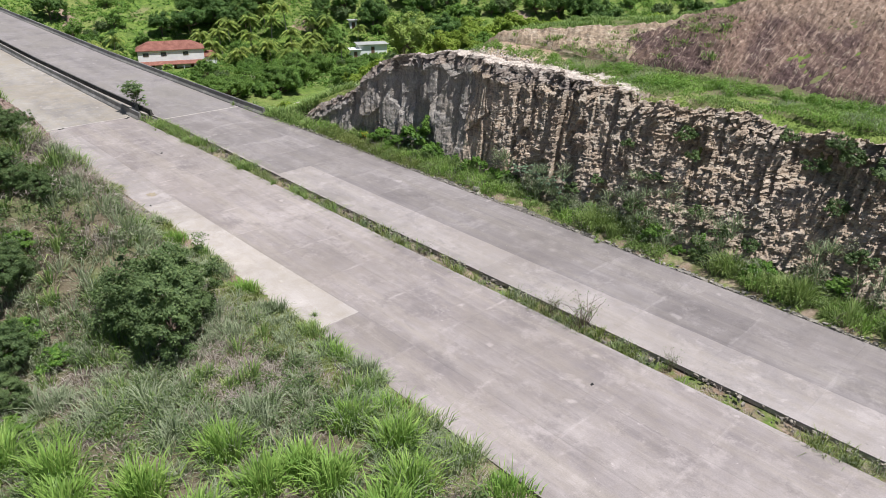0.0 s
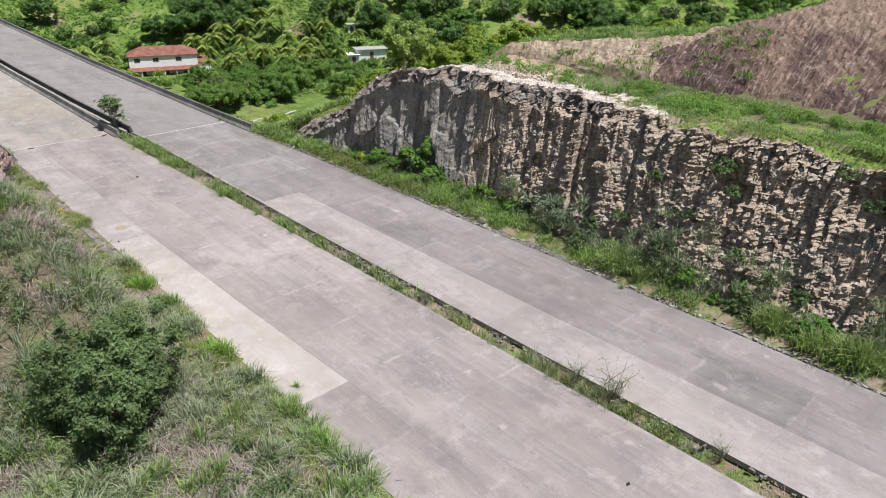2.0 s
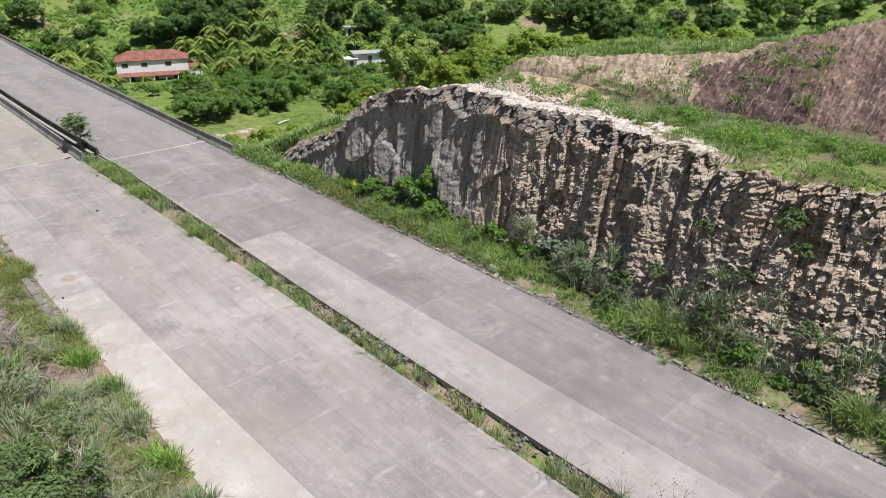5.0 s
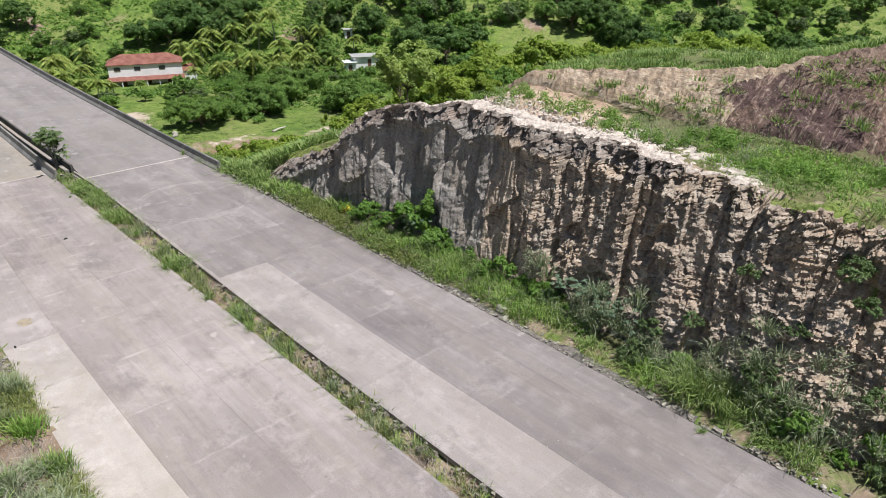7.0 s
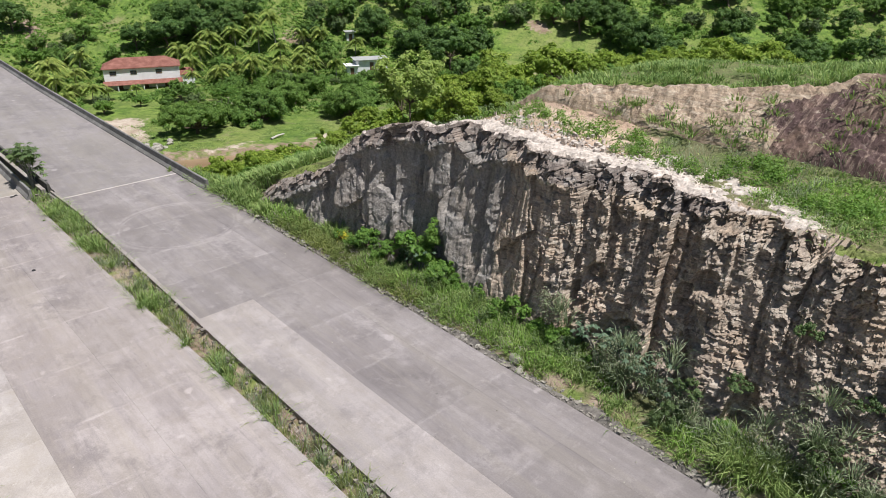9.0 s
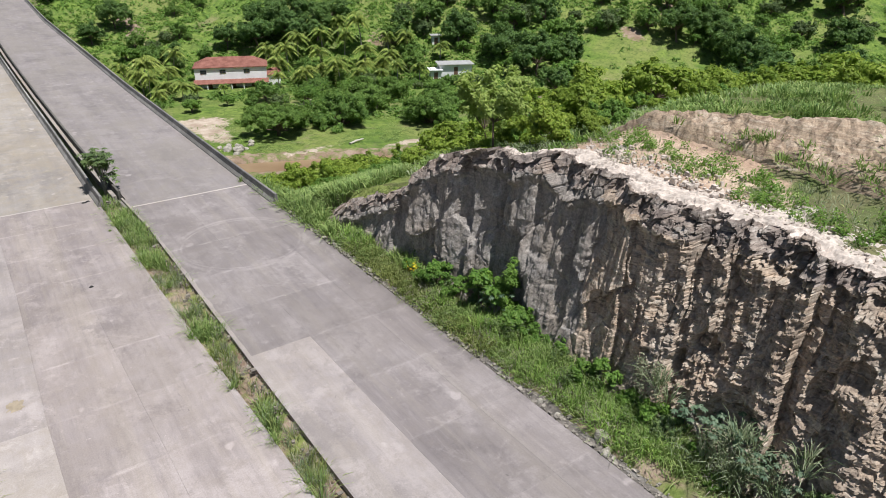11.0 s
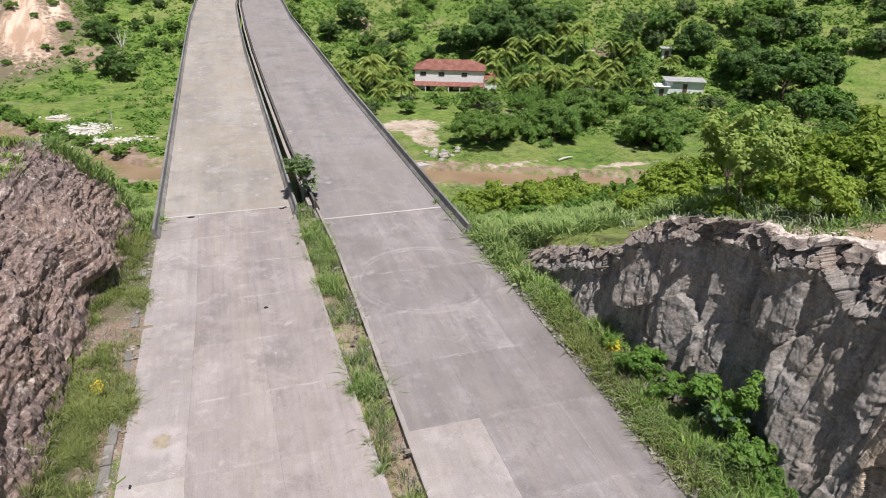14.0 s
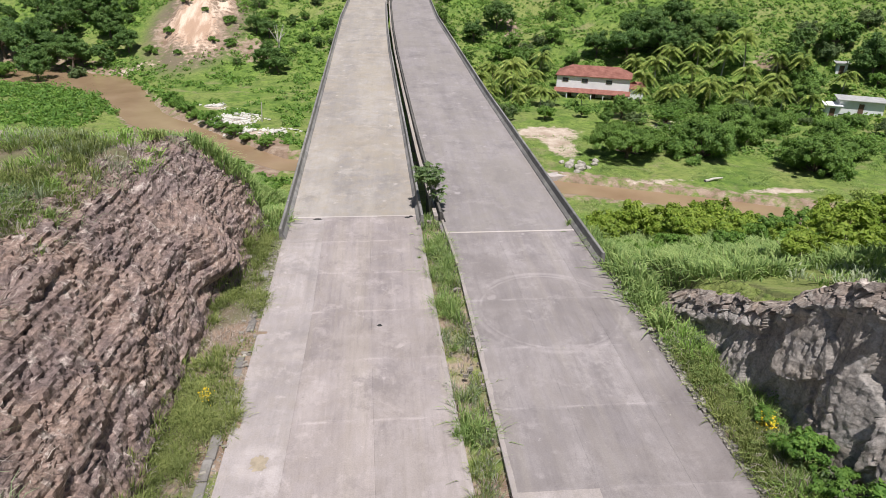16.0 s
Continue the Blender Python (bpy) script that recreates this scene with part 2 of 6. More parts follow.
GRASS = foliage("green_grass", [(0.11, 0.215, 0.05), (0.26, 0.40, 0.095), (0.46, 0.55, 0.19)], 0.4, 0.6, patch=0.7)
LUSH = foliage("lush_grass", [(0.16, 0.33, 0.05), (0.29, 0.49, 0.085), (0.45, 0.61, 0.15)], 0.4, 0.5, patch=0.7)
GREY_GRASS = foliage("grey_green_grass", [(0.135, 0.195, 0.088), (0.31, 0.385, 0.20), (0.49, 0.54, 0.33)], 0.35, 0.65, patch=0.7)
DRY_GRASS = foliage("dry_grass", [(0.22, 0.18, 0.14), (0.44, 0.375, 0.31), (0.6, 0.545, 0.46)], 0.3, 0.8, patch=0.7)
MEDIAN_GRASS = foliage("olive_grass", [(0.125, 0.17, 0.045), (0.25, 0.31, 0.075), (0.42, 0.46, 0.15)], 0.4, 0.6, patch=0.5)
VERGE_RUBBLE = plain("grey_verge_gravel", (0.27, 0.245, 0.21), 0.95, 0.4, 3)
SILT = plain("dark_silt", (0.15, 0.135, 0.12), 0.95, 0.5, 4)
DARK_RUBBLE = plain("dirty_rubble", (0.21, 0.185, 0.155), 0.95, 0.5, 3)
YELLOW = plain("yellow_flowers", (0.75, 0.55, 0.02), 0.6, 0.1)


def ground_material():
    n = Nodes("ground", 0.95, 0.15)
    soil, sand, dry = n.attr("cover")[:3]
    big, mid, fine = n.noise(0.05, 5, warp=0.8), n.noise(0.45, 6), n.noise(5.0, 6, rough=0.7)
    c = n.mix(n.ramp(mid, (0.34, 0.0), (0.66, 1.0)), (0.085, 0.15, 0.03), (0.19, 0.275, 0.055))
    c = n.mix(n.ramp(big, (0.42, 0.0), (0.62, 0.7)), c, (0.25, 0.27, 0.09))
    c = n.mix(n.ramp(n.noise(1.1, 6, rough=0.75), (0.50, 0.0), (0.60, 0.6)), c, (0.05, 0.095, 0.02))
    c = n.mix(n.ramp(n.noise(0.16, 6, rough=0.65, warp=0.5), (0.55, 0.0), (0.68, 0.5)), c, (0.30, 0.25, 0.15))
    c = n.mix(n.math("MULTIPLY", dry, n.ramp(mid, (0.32, 0.35), (0.52, 1.0))), c, (0.17, 0.14, 0.095))
    earth = n.mix(n.ramp(mid, (0.35, 0.0), (0.65, 1.0)), (0.22, 0.15, 0.105), (0.36, 0.28, 0.21))
    pale = n.mix(n.ramp(mid, (0.35, 0.0), (0.65, 1.0)), (0.38, 0.295, 0.225), (0.56, 0.475, 0.385))
    pale = n.mix(dry, pale, n.mix(n.ramp(n.noise(1.0, 5, n.stretch(0.5, 0.08, 0.2)), (0.4, 0.0), (0.6, 1.0)), (0.44, 0.30, 0.21), (0.68, 0.53, 0.41)))
    edge = n.math("MULTIPLY", n.math("SUBTRACT", n.noise(0.9, 6), 0.5), 0.9)
    c = n.mix(n.ramp(n.math("ADD", soil, edge), (0.42, 0.0), (0.58, 1.0)), c, earth)
    c = n.mix(n.ramp(n.math("ADD", sand, edge), (0.42, 0.0), (0.58, 1.0)), c, pale)
    c = n.mix(0.6, c, n.ramp(fine, (0.3, 0.45), (0.65, 1.0)), "MULTIPLY")
    return n.bump(n.mix(0.4, fine, mid), 0.8, 0.15).done(c)


def bank_material():
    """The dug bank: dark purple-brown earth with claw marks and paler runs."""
    n = Nodes("dug_bank_earth", 0.95, 0.15)
    runs = n.noise(1.0, 7, n.stretch(0.9, 4.5, 0.5, 0.35), rough=0.7, warp=0.3)
    crumbs = n.noise(2.2, 7, rough=0.75)
    broad, fine = n.noise(0.16, 5, warp=1.0), n.noise(4, 6, rough=0.7)
    c = n.mix(n.ramp(broad, (0.44, 0.0), (0.60, 1.0)), (0.115, 0.075, 0.07), (0.24, 0.16, 0.125))
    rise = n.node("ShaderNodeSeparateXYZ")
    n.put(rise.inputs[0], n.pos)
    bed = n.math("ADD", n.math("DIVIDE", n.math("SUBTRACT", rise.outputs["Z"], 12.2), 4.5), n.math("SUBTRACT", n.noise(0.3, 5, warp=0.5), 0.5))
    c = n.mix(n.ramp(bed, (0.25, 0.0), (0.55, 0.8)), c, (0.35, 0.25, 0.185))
    c = n.mix(n.ramp(runs, (0.52, 0.0), (0.64, 0.75)), c, (0.46, 0.345, 0.27))
    c = n.mix(n.ramp(crumbs, (0.58, 0.0), (0.66, 0.7)), c, (0.56, 0.47, 0.38))
    c = n.mix(n.ramp(crumbs, (0.36, 0.8), (0.44, 0.0)), c, (0.06, 0.04, 0.036))
    c = n.mix(0.7, c, n.ramp(fine, (0.3, 0.4), (0.65, 1.0)), "MULTIPLY")
    return n.bump(n.mix(0.6, fine, runs), 0.9, 0.2).done(c)


def water_material():
    n = Nodes("muddy_water", 0.22, 0.5)
    c = n.mix(n.ramp(n.noise(0.12, 4), (0.3, 0.0), (0.7, 1.0)), (0.22, 0.145, 0.085), (0.29, 0.20, 0.125))
    return n.bump(n.noise(1.5, 3), 0.15, 0.05).done(c)


def roof_material():
    n = Nodes("clay_roof_tiles", 0.85, 0.25)
    wave = n.node("ShaderNodeTexWave")
    wave.inputs["Scale"].default_value = 1.6
    wave.bands_direction = "X"
    n.put(wave.inputs["Vector"], n.pos)
    c = n.mix(n.ramp(n.noise(0.8, 6), (0.35, 0.0), (0.65, 1.0)), (0.22, 0.09, 0.068), (0.33, 0.15, 0.115))
    c = n.mix(0.5, c, n.ramp(n.noise(6, 4), (0.3, 0.6), (0.7, 1.0)), "MULTIPLY")
    return n.bump(wave.outputs["Fac"], 0.6, 0.1).done(c)


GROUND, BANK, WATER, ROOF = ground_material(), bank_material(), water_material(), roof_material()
WHITE_WALL = plain("white_wall_paint", (0.82, 0.82, 0.81), 0.8, 0.05, 1.0)
GREY_ROOF = plain("grey_sheet_roof", (0.36, 0.36, 0.35), 0.7, 0.2, 1.0)
GLASS_DARK = plain("dark_window_glass", (0.03, 0.035, 0.04), 0.15, 0.2, 1.0, 0.5)
WOOD = plain("dark_wood", (0.15, 0.09, 0.06), 0.8, 0.2, 4)
BLACK = plain("dark_debris_and_shadow", (0.03, 0.03, 0.03), 0.8, 0.3, 6)
PALE_TIMBER = plain("bleached_timber", (0.46, 0.43, 0.38), 0.85, 0.25, 4)

# ---- shape of the land ----


def lattice(ix, iy, seed):
    h = (ix.astype(np.int64) * 374761393 + iy.astype(np.int64) * 668265263 + seed * 974634777) & 0x7FFFFFFF
    h = ((h ^ (h >> 13)) * 1274126177) & 0x7FFFFFFF
    return ((h ^ (h >> 16)) & 0xFFFF) / 65535.0


def value(x, y, seed=0):
    """Smooth noise from 0 to 1."""
    x, y = np.asarray(x, float), np.asarray(y, float)
    ix, iy = np.floor(x), np.floor(y)
    fx, fy = x - ix, y - iy
    fx, fy = fx * fx * (3 - 2 * fx), fy * fy * (3 - 2 * fy)
    a, b = lattice(ix, iy, seed), lattice(ix + 1, iy, seed)
    c, d = lattice(ix, iy + 1, seed), lattice(ix + 1, iy + 1, seed)
    return a + (b - a) * fx + (c - a) * fy + (a - b - c + d) * fx * fy


def fbm(x, y, seed=0, octaves=4):
    """Noise from about -0.5 to 0.5."""
    total, size = 0.0, 0.5
    for i in range(octaves):
        k = 2.0 ** i
        total = total + size * (value(np.asarray(x) * k + 17.3 * i, np.asarray(y) * k - 9.1 * i, seed + i) - 0.5)
        size *= 0.5
    return total * 1.1


def cells(u, v, seed):
    """Broken blocks: for each point three random numbers of its block, its offset from the block's middle, and the distance to the crack."""
    iu, iv = np.floor(u), np.floor(v)
    best = [np.full(u.shape, 9.0), np.full(u.shape, 9.0)]
    keep = [np.zeros(u.shape) for _ in range(4)]
    for a in (-1, 0, 1):
        for b in (-1, 0, 1):
            cu, cv = iu + a, iv + b
            du, dv = u - cu - lattice(cu, cv, seed), v - cv - lattice(cu, cv, seed + 1)
            d = np.hypot(du, dv)
            near = d < best[0]
            best[1] = np.where(near, best[0], np.minimum(best[1], d))
            best[0] = np.where(near, d, best[0])
            for k, w in enumerate((cu, cv, du, dv)):
                keep[k] = np.where(near, w, keep[k])
    r = [lattice(keep[0], keep[1], seed + 7 + k) - 0.5 for k in range(3)]
    return r[0], r[1], r[2], keep[2], keep[3], best[1] - best[0]


def step(a, b, t):
    t = np.clip((np.asarray(t, float) - a) / (b - a), 0, 1)
    return t * t * (3 - 2 * t)


def along(y, *pairs):
    return np.interp(y, [p[0] for p in pairs], [p[1] for p in pairs])


def edge_left(y):
    return along(y, (-60, 16.3), (0, 15.9), (40, 15.6), (60, 15.35), (80, 14.9), (120, 14.0), (190, 12.8), (240, 13.2), (300, 18))


def edge_median_left(y):
    return along(y, (-60, 27.4), (0, 26.8), (45, 26.0), (60, 25.4), (80, 24.9), (100, 24.5), (128, 23.85), (150, 23.35), (175, 23.05), (218, 23.0), (300, 27.5))


def edge_median_right(y):
    return along(y, (-60, 28.6), (0, 28.1), (40, 27.3), (71, 27.05), (79, 26.6), (93, 26.0), (100, 25.8), (128, 25.1), (150, 24.6), (175, 24.3), (218, 24.25), (300, 28.8))


def edge_right(y):
    return along(y, (-60, 37.5), (12, 37.3), (50, 37.0), (70, 36.7), (120, 35.7), (190, 34.6), (240, 35.2), (300, 40.2))


def grade(y):
    return along(y, (80, 0.0), (120, 0.3), (200, 1.8), (300, 4.5))


def rock_foot(y):
    """The foot of the rock cut beside the left carriageway."""
    return along(y, (0, 13.0), (48, 13.0), (58, 12.4), (66.5, 12.4), (69, 13.6), (78, 13.4), (84, 11.5))


def cliff_foot(y):
    return along(y, (-60, 40.6), (5, 39.6), (14, 39.4), (24, 39.2), (34, 39.85), (44, 40.75), (50, 40.3), (56, 39.0), (64, 38.6))


def cliff_height(y):
    return along(y, (-60, 9.0), (14, 9.0), (22, 9.3), (34, 9.6), (47, 9.8), (50, 9.0), (53.5, 7.8), (57, 5.0), (61, 3.2), (64, 1.6), (66, 0.4))


def river_line(x):
    return along(x, (-160, 262), (-58, 215), (-47, 207), (-25, 168), (5, 139), (30, 132), (50, 126), (65, 120), (86, 111), (140, 96), (260, 40))


def bank_rise(y):
    return along(y, (-40, 11.0), (10, 9.0), (20, 6.5), (26, 4.0), (31, 2.6), (38, 1.7), (44, 1.0), (49, 0.0))


def rock_mask(x, y, z):
    """Where the left rock cut lies bare, from 0 to 1."""
    worn = z - 2.6 * fbm(x * 0.3, y * 0.3, 66)
    return step(rock_foot(y) + 0.35, rock_foot(y) - 0.1, x) * step(9.0, 7.6, worn) * step(40, 47, y + 0.5 * (x - 8)) * step(86, 80, y)


def ground(x, y):
    """Height of the land at x, y."""
    x, y = np.asarray(x, float), np.asarray(y, float)
    rough = fbm(x * 0.12, y * 0.12, 3)
    # left: flat verge, then the hill above the rock cut
    back = rock_foot(y) - x
    hill = np.interp(back, [0, 0.5, 1.3, 2.7, 3.8, 6.5], [0, 2.0, 4.0, 5.8, 7.2, 9.2])
    cap = 8.6 + 0.10 * np.clip(rock_foot(y) - x, 0, 30) + 1.2 * rough
    hill = np.where(hill > cap - 1.5, cap - 1.5 + 1.5 * (1 - np.exp(-np.clip(hill - cap + 1.5, 0, None) / 1.5)), hill)
    hill = hill * step(29, 46, y + 0.35 * (x - 8))
    left = 0.15 + 0.5 * rough + hill + 0.05 * np.clip(6 - x, 0, 40)
    # right: terrace above the cliff and the dug bank
    foot = cliff_foot(y)
    terrace = 9.5 + 0.04 * np.clip(x - 43, 0, 14) - 0.16 * np.clip(x - 64, 0, 130) + 0.5 * rough
    bank = np.clip((x - 49.5 + 0.6 * rough) * 0.62, 0, None)
    top = bank_rise(y)
    terrace = terrace + np.minimum(bank, top)
    right = 0.25 + (terrace - 0.25) * step(foot + 2.9 + 1.2 * step(20, 14, y) - 1.5 * step(48, 54, y), foot + 4.0 + 1.4 * step(20, 14, y) - 1.9 * step(48, 54, y), x)
    flat = np.where(x < 20, left * step(15.0, 13.6, x) - 0.07 * step(13.2, 15.0, x) - 0.28 * step(15.8, 16.5, x), -0.35)
    flat = np.where(x > 30, -0.35 * step(38.2, 36.6, x) + right * step(37.2, 38.6, x), flat)
    # the valley across the road
    start = along(x, (4, 70), (12, 78), (15, 80), (36.8, 79), (38.5, 68), (40.5, 43), (46, 45), (60, 47), (120, 50))
    end = along(x, (4, 128), (15, 114), (36, 114), (42, 109), (60, 108), (120, 104))
    cut = np.clip((y - start) / (end - start), 0, 1)
    cut = 0.75 * cut + 0.25 * cut * cut * (3 - 2 * cut)
    bed = -15 + 0.8 * rough
    z = flat + (bed - flat) * cut
    # the hills beyond
    far = y + 0.75 * np.clip(x - 60, 0, None) - 0.25 * np.clip(-x - 20, 0, None) - 203 + 14 * fbm(x * 0.02, y * 0.02, 8)
    z = z + np.where(far > 0, 0.36 * far * far / (np.abs(far) + 14), 0) + 3.0 * step(0, 60, far) * fbm(x * 0.05, y * 0.05, 5)
    # gullies down the bare slide on the left
    z = z + 3.2 * np.exp(-((x + 31) / 11) ** 2 - ((y - 242) / 22) ** 2) * (1.2 + 2.0 * fbm(x * 0.35 + 0.06 * y, y * 0.06, 37))
    # the river's bed
    gap = np.abs(y - river_line(x)) * along(x, (-50, 0.6), (-20, 0.75), (10, 0.85), (60, 0.93))
    z = z - 1.9 * step(along(x, (-60, 17), (-38, 12), (-20, 6.5), (5, 4.0), (50, 3.9), (90, 3.6)), 1.8, gap) * (y > 95)
    return z


# ---- building helpers ----


def sheet(name, verts, faces, material, smooth=False):
    """A mesh from arrays: faces all have the same number of corners."""
    verts, faces = np.asarray(verts, np.float32), np.asarray(faces, np.int32)
    me = bpy.data.meshes.new(name)
    me.vertices.add(len(verts))
    me.vertices.foreach_set("co", verts.ravel())
    k = faces.shape[1]
    me.loops.add(faces.size)
    me.loops.foreach_set("vertex_index", faces.ravel())
    me.polygons.add(len(faces))
    me.polygons.foreach_set("loop_start", np.arange(0, faces.size, k, dtype=np.int32))
    me.polygons.foreach_set("use_smooth", np.full(len(faces), smooth))
    me.update(calc_edges=True)
    me.materials.append(material)
    return me


def part(name, me, parent=None, label="", at=None):
    ob = new(name, me)
    ob.parent = parent
    if at is not None:
        ob.matrix_basis = at
    return tagged(ob, label=label)


def thing(name, label, category, group="", kind="", at=None, me=None):
    ob = new(name, me)
    if at is not None:
        ob.matrix_basis = at
    return tagged(ob, label, category, group, kind)


def grid_faces(nu, nv):
    """Quads of a grid of nu by nv points, v running fastest."""
    i = np.arange(nu - 1)[:, None] * nv + np.arange(nv - 1)[None, :]
    return np.stack([i, i + nv, i + nv + 1, i + 1], -1).reshape(-1, 4)


def join(pieces):
    """Several (verts, faces) of one corner count as one."""
    vs, fs, n = [], [], 0
    for v, f in pieces:
        vs.append(np.asarray(v, float))
        fs.append(np.asarray(f, int) + n)
        n += len(v)
    return np.concatenate(vs), np.concatenate(fs)


def block(x0, x1, y0, y1, z0, z1, chamfer=0.02):
    """A box with a chamfered top edge."""
    c = chamfer
    v = [(x0, y0, z0), (x1, y0, z0), (x1, y1, z0), (x0, y1, z0), (x0, y0, z1 - c), (x1, y0, z1 - c), (x1, y1, z1 - c), (x0, y1, z1 - c),
         (x0 + c, y0 + c, z1), (x1 - c, y0 + c, z1), (x1 - c, y1 - c, z1), (x0 + c, y1 - c, z1)]
    f = [(3, 2, 1, 0), (8, 9, 10, 11)]
    for k in (0, 4):
        f += [(k + i, k + (i + 1) % 4, k + 4 + (i + 1) % 4, k + 4 + i) for i in range(4)]
    return np.array(v, float), np.array(f)


def tube(points, radii, sides=7):
    """A tapered tube along points."""
    p, rings = np.asarray(points, float), []
    for i in range(len(p)):
        d = Vector(p[min(i + 1, len(p) - 1)] - p[max(i - 1, 0)]).normalized()
        a = d.orthogonal().normalized()
        b = d.cross(a)
        rings += [p[i] + radii[i] * (math.cos(t) * np.array(a) + math.sin(t) * np.array(b)) for t in np.arange(sides) * 2 * math.pi / sides]
    f = [(i * sides + j, i * sides + (j + 1) % sides, (i + 1) * sides + (j + 1) % sides, (i + 1) * sides + j) for i in range(len(p) - 1) for j in range(sides)]
    return np.array(rings), np.array(f)


def box(x0, x1, y0, y1, z0, z1):
    v = [(x, y, z) for z in (z0, z1) for x, y in ((x0, y0), (x1, y0), (x1, y1), (x0, y1))]
    f = [(3, 2, 1, 0), (4, 5, 6, 7)] + [(i, (i + 1) % 4, 4 + (i + 1) % 4, 4 + i) for i in range(4)]
    return np.array(v, float), np.array(f)


# ---- the land ----
def spaced(*runs):
    out = [runs[0][0]]
    for a, b, d in runs:
        out += list(np.linspace(a, b, max(2, round((b - a) / d) + 1))[1:])
    return np.array(out)


xs = spaced((-3500, -400, 300), (-400, -120, 20), (-120, -52, 3), (-52, 0, 1.0), (0, 64, 0.45), (64, 130, 1.6), (130, 330, 5), (330, 700, 25), (700, 3500, 300))
ys = spaced((-3000, -300, 300), (-300, -40, 20), (-40, -5, 1.5), (-5, 85, 0.45), (85, 150, 0.8), (150, 270, 1.6), (270, 420, 6), (420, 900, 40), (900, 4000, 300))
gx, gy = np.meshgrid(xs, ys, indexing="ij")
gz = ground(gx, gy)
gz = gz + 0.25 * fbm(gx * 0.9, gy * 0.9, 21) - 1.1 * step(0.1, 0.6, rock_mask(gx, gy, gz))
land = sheet("ground", np.stack([gx, gy, gz], -1).reshape(-1, 3), grid_faces(len(xs), len(ys)), GROUND, True)


def cover(x, y):
    """How much bare soil, pale sand and dry growth lies at x, y."""
    soil, sand, dry = 0.0 * x, 0.0 * x, 0.0 * x
    spot = lambda cx, cy, rx, ry: np.exp(-(((x - cx) / rx) ** 2 + ((y - cy) / ry) ** 2))
    near = np.abs(y - river_line(x)) * 0.85
    soil += 0.55 * step(8.5, 4.0, near) * (y > 95) * step(-2, 6, x) + 0.60 * step(13, 8, near) * (y > 95) * (x < 5)
    sand += 0.85 * spot(82, 121.5, 8, 1.5) + 1.0 * spot(53, 154, 7, 4.5) + 0.95 * spot(54, 145, 3, 7) + 0.85 * spot(-8, 165.5, 5, 4.5) + 0.85 * spot(-14.4, 177, 3, 2.6)
    sand += 0.85 * spot(-1, 156, 5, 2.2) + 0.9 * spot(80, 158, 5, 4) + 0.7 * spot(64, 126.5, 8, 1.4)
    scarred = 0.45 + 1.1 * value(x * 0.22 + 0.05 * y, y * 0.09, 36)
    sand += 0.85 * scarred * spot(-31, 240, 9, 24) + 0.62 * spot(-46, 216, 8, 2.5) + 0.9 * spot(-30, 176, 3.2, 7) + 0.6 * spot(-22, 167, 3, 5)
    soil += 1.1 * scarred * spot(-31, 240, 12, 25) + 0.8 * spot(-12, 222, 6, 8) + 1.2 * spot(162, 126, 7, 13) + 0.9 * spot(174, 150, 3, 6) + 0.9 * spot(193, 150, 6, 6) + 0.7 * spot(130, 135, 14, 3) + 0.75 * spot(118, 190, 8, 6) + 0.9 * spot(14.9, 24.3, 0.7, 1.6) + 0.8 * spot(14.6, 36, 0.6, 3) + 0.7 * spot(60, 240, 5, 20)
    rim = cliff_foot(y) + 2.2
    sand += 0.95 * step(1.0, 0.0, np.abs(x - rim - 1.4) / (1.0 + 2.6 * step(24, 44, y))) * step(57, 51, y) * step(16, 25, y)
    sand += 0.75 * spot(47.5, 42, 5, 9) + 0.3 * spot(58, 45, 10, 5)
    dry += 0.75 * step(42.5, 44, x) * step(53, 50, x) * step(62, 54, y) + 0.6 * step(53, 56, x) * step(110, 100, x) * step(60, 50, y) * (y > -10) + step(0.2, 0.5, spot(-31, 240, 14, 30)) + step(16, 14, x) * step(78, 70, y) + 0.8 * step(38, 39, x) * step(42, 40, x)
    soil += (0.45 + 0.5 * step(0.5, 0.62, value(x * 0.7, y * 0.5, 57))) * step(16.8, 16.4, x) * step(11.8, 13.6, x) * step(78, 60, y) + 0.5 * step(36.8, 37.4, x) * step(39.6, 38.2, x) * step(72, 66, y) + 0.5 * step(23.5, 24.2, x) * step(29, 28.4, x) * step(82, 79, y) + 0.5 * spot(26.4, 50.2, 1.2, 1.6)
    return np.clip(np.stack([soil, sand, dry, np.ones_like(soil)], -1), 0, 1)


tint = land.color_attributes.new("cover", "FLOAT_COLOR", "POINT")
tint.data.foreach_set("color", cover(gx, gy).reshape(-1, 4).astype(np.float32).ravel())
thing("ground", "grassy valley land with bare reddish earth patches", "ground", kind="structure", me=land)

wx = np.linspace(-170, 260, 216)
wv = np.stack([np.repeat(wx, 2), np.stack([river_line(wx) - 22, river_line(wx) + 22], 1).ravel(), np.full(2 * len(wx), -15.75)], 1)
thing("river_water", "shallow muddy brown river in the valley", "river", kind="structure", me=sheet("water", wv, grid_faces(len(wx), 2), WATER))



def pale_end(me):
    """The low far end of the bank is paler, sandy earth."""
    me.materials.append(PALE_EARTH)
    c = np.zeros(len(me.polygons) * 3)
    me.polygons.foreach_get("center", c)
    c = c.reshape(-1, 3)
    me.polygons.foreach_set("material_index", (c[:, 1] + 16 * fbm(c[:, 0] * 0.16, c[:, 1] * 0.16, 35) - 0.5 * (c[:, 0] - 50) > 29).astype(np.int32))
    return me


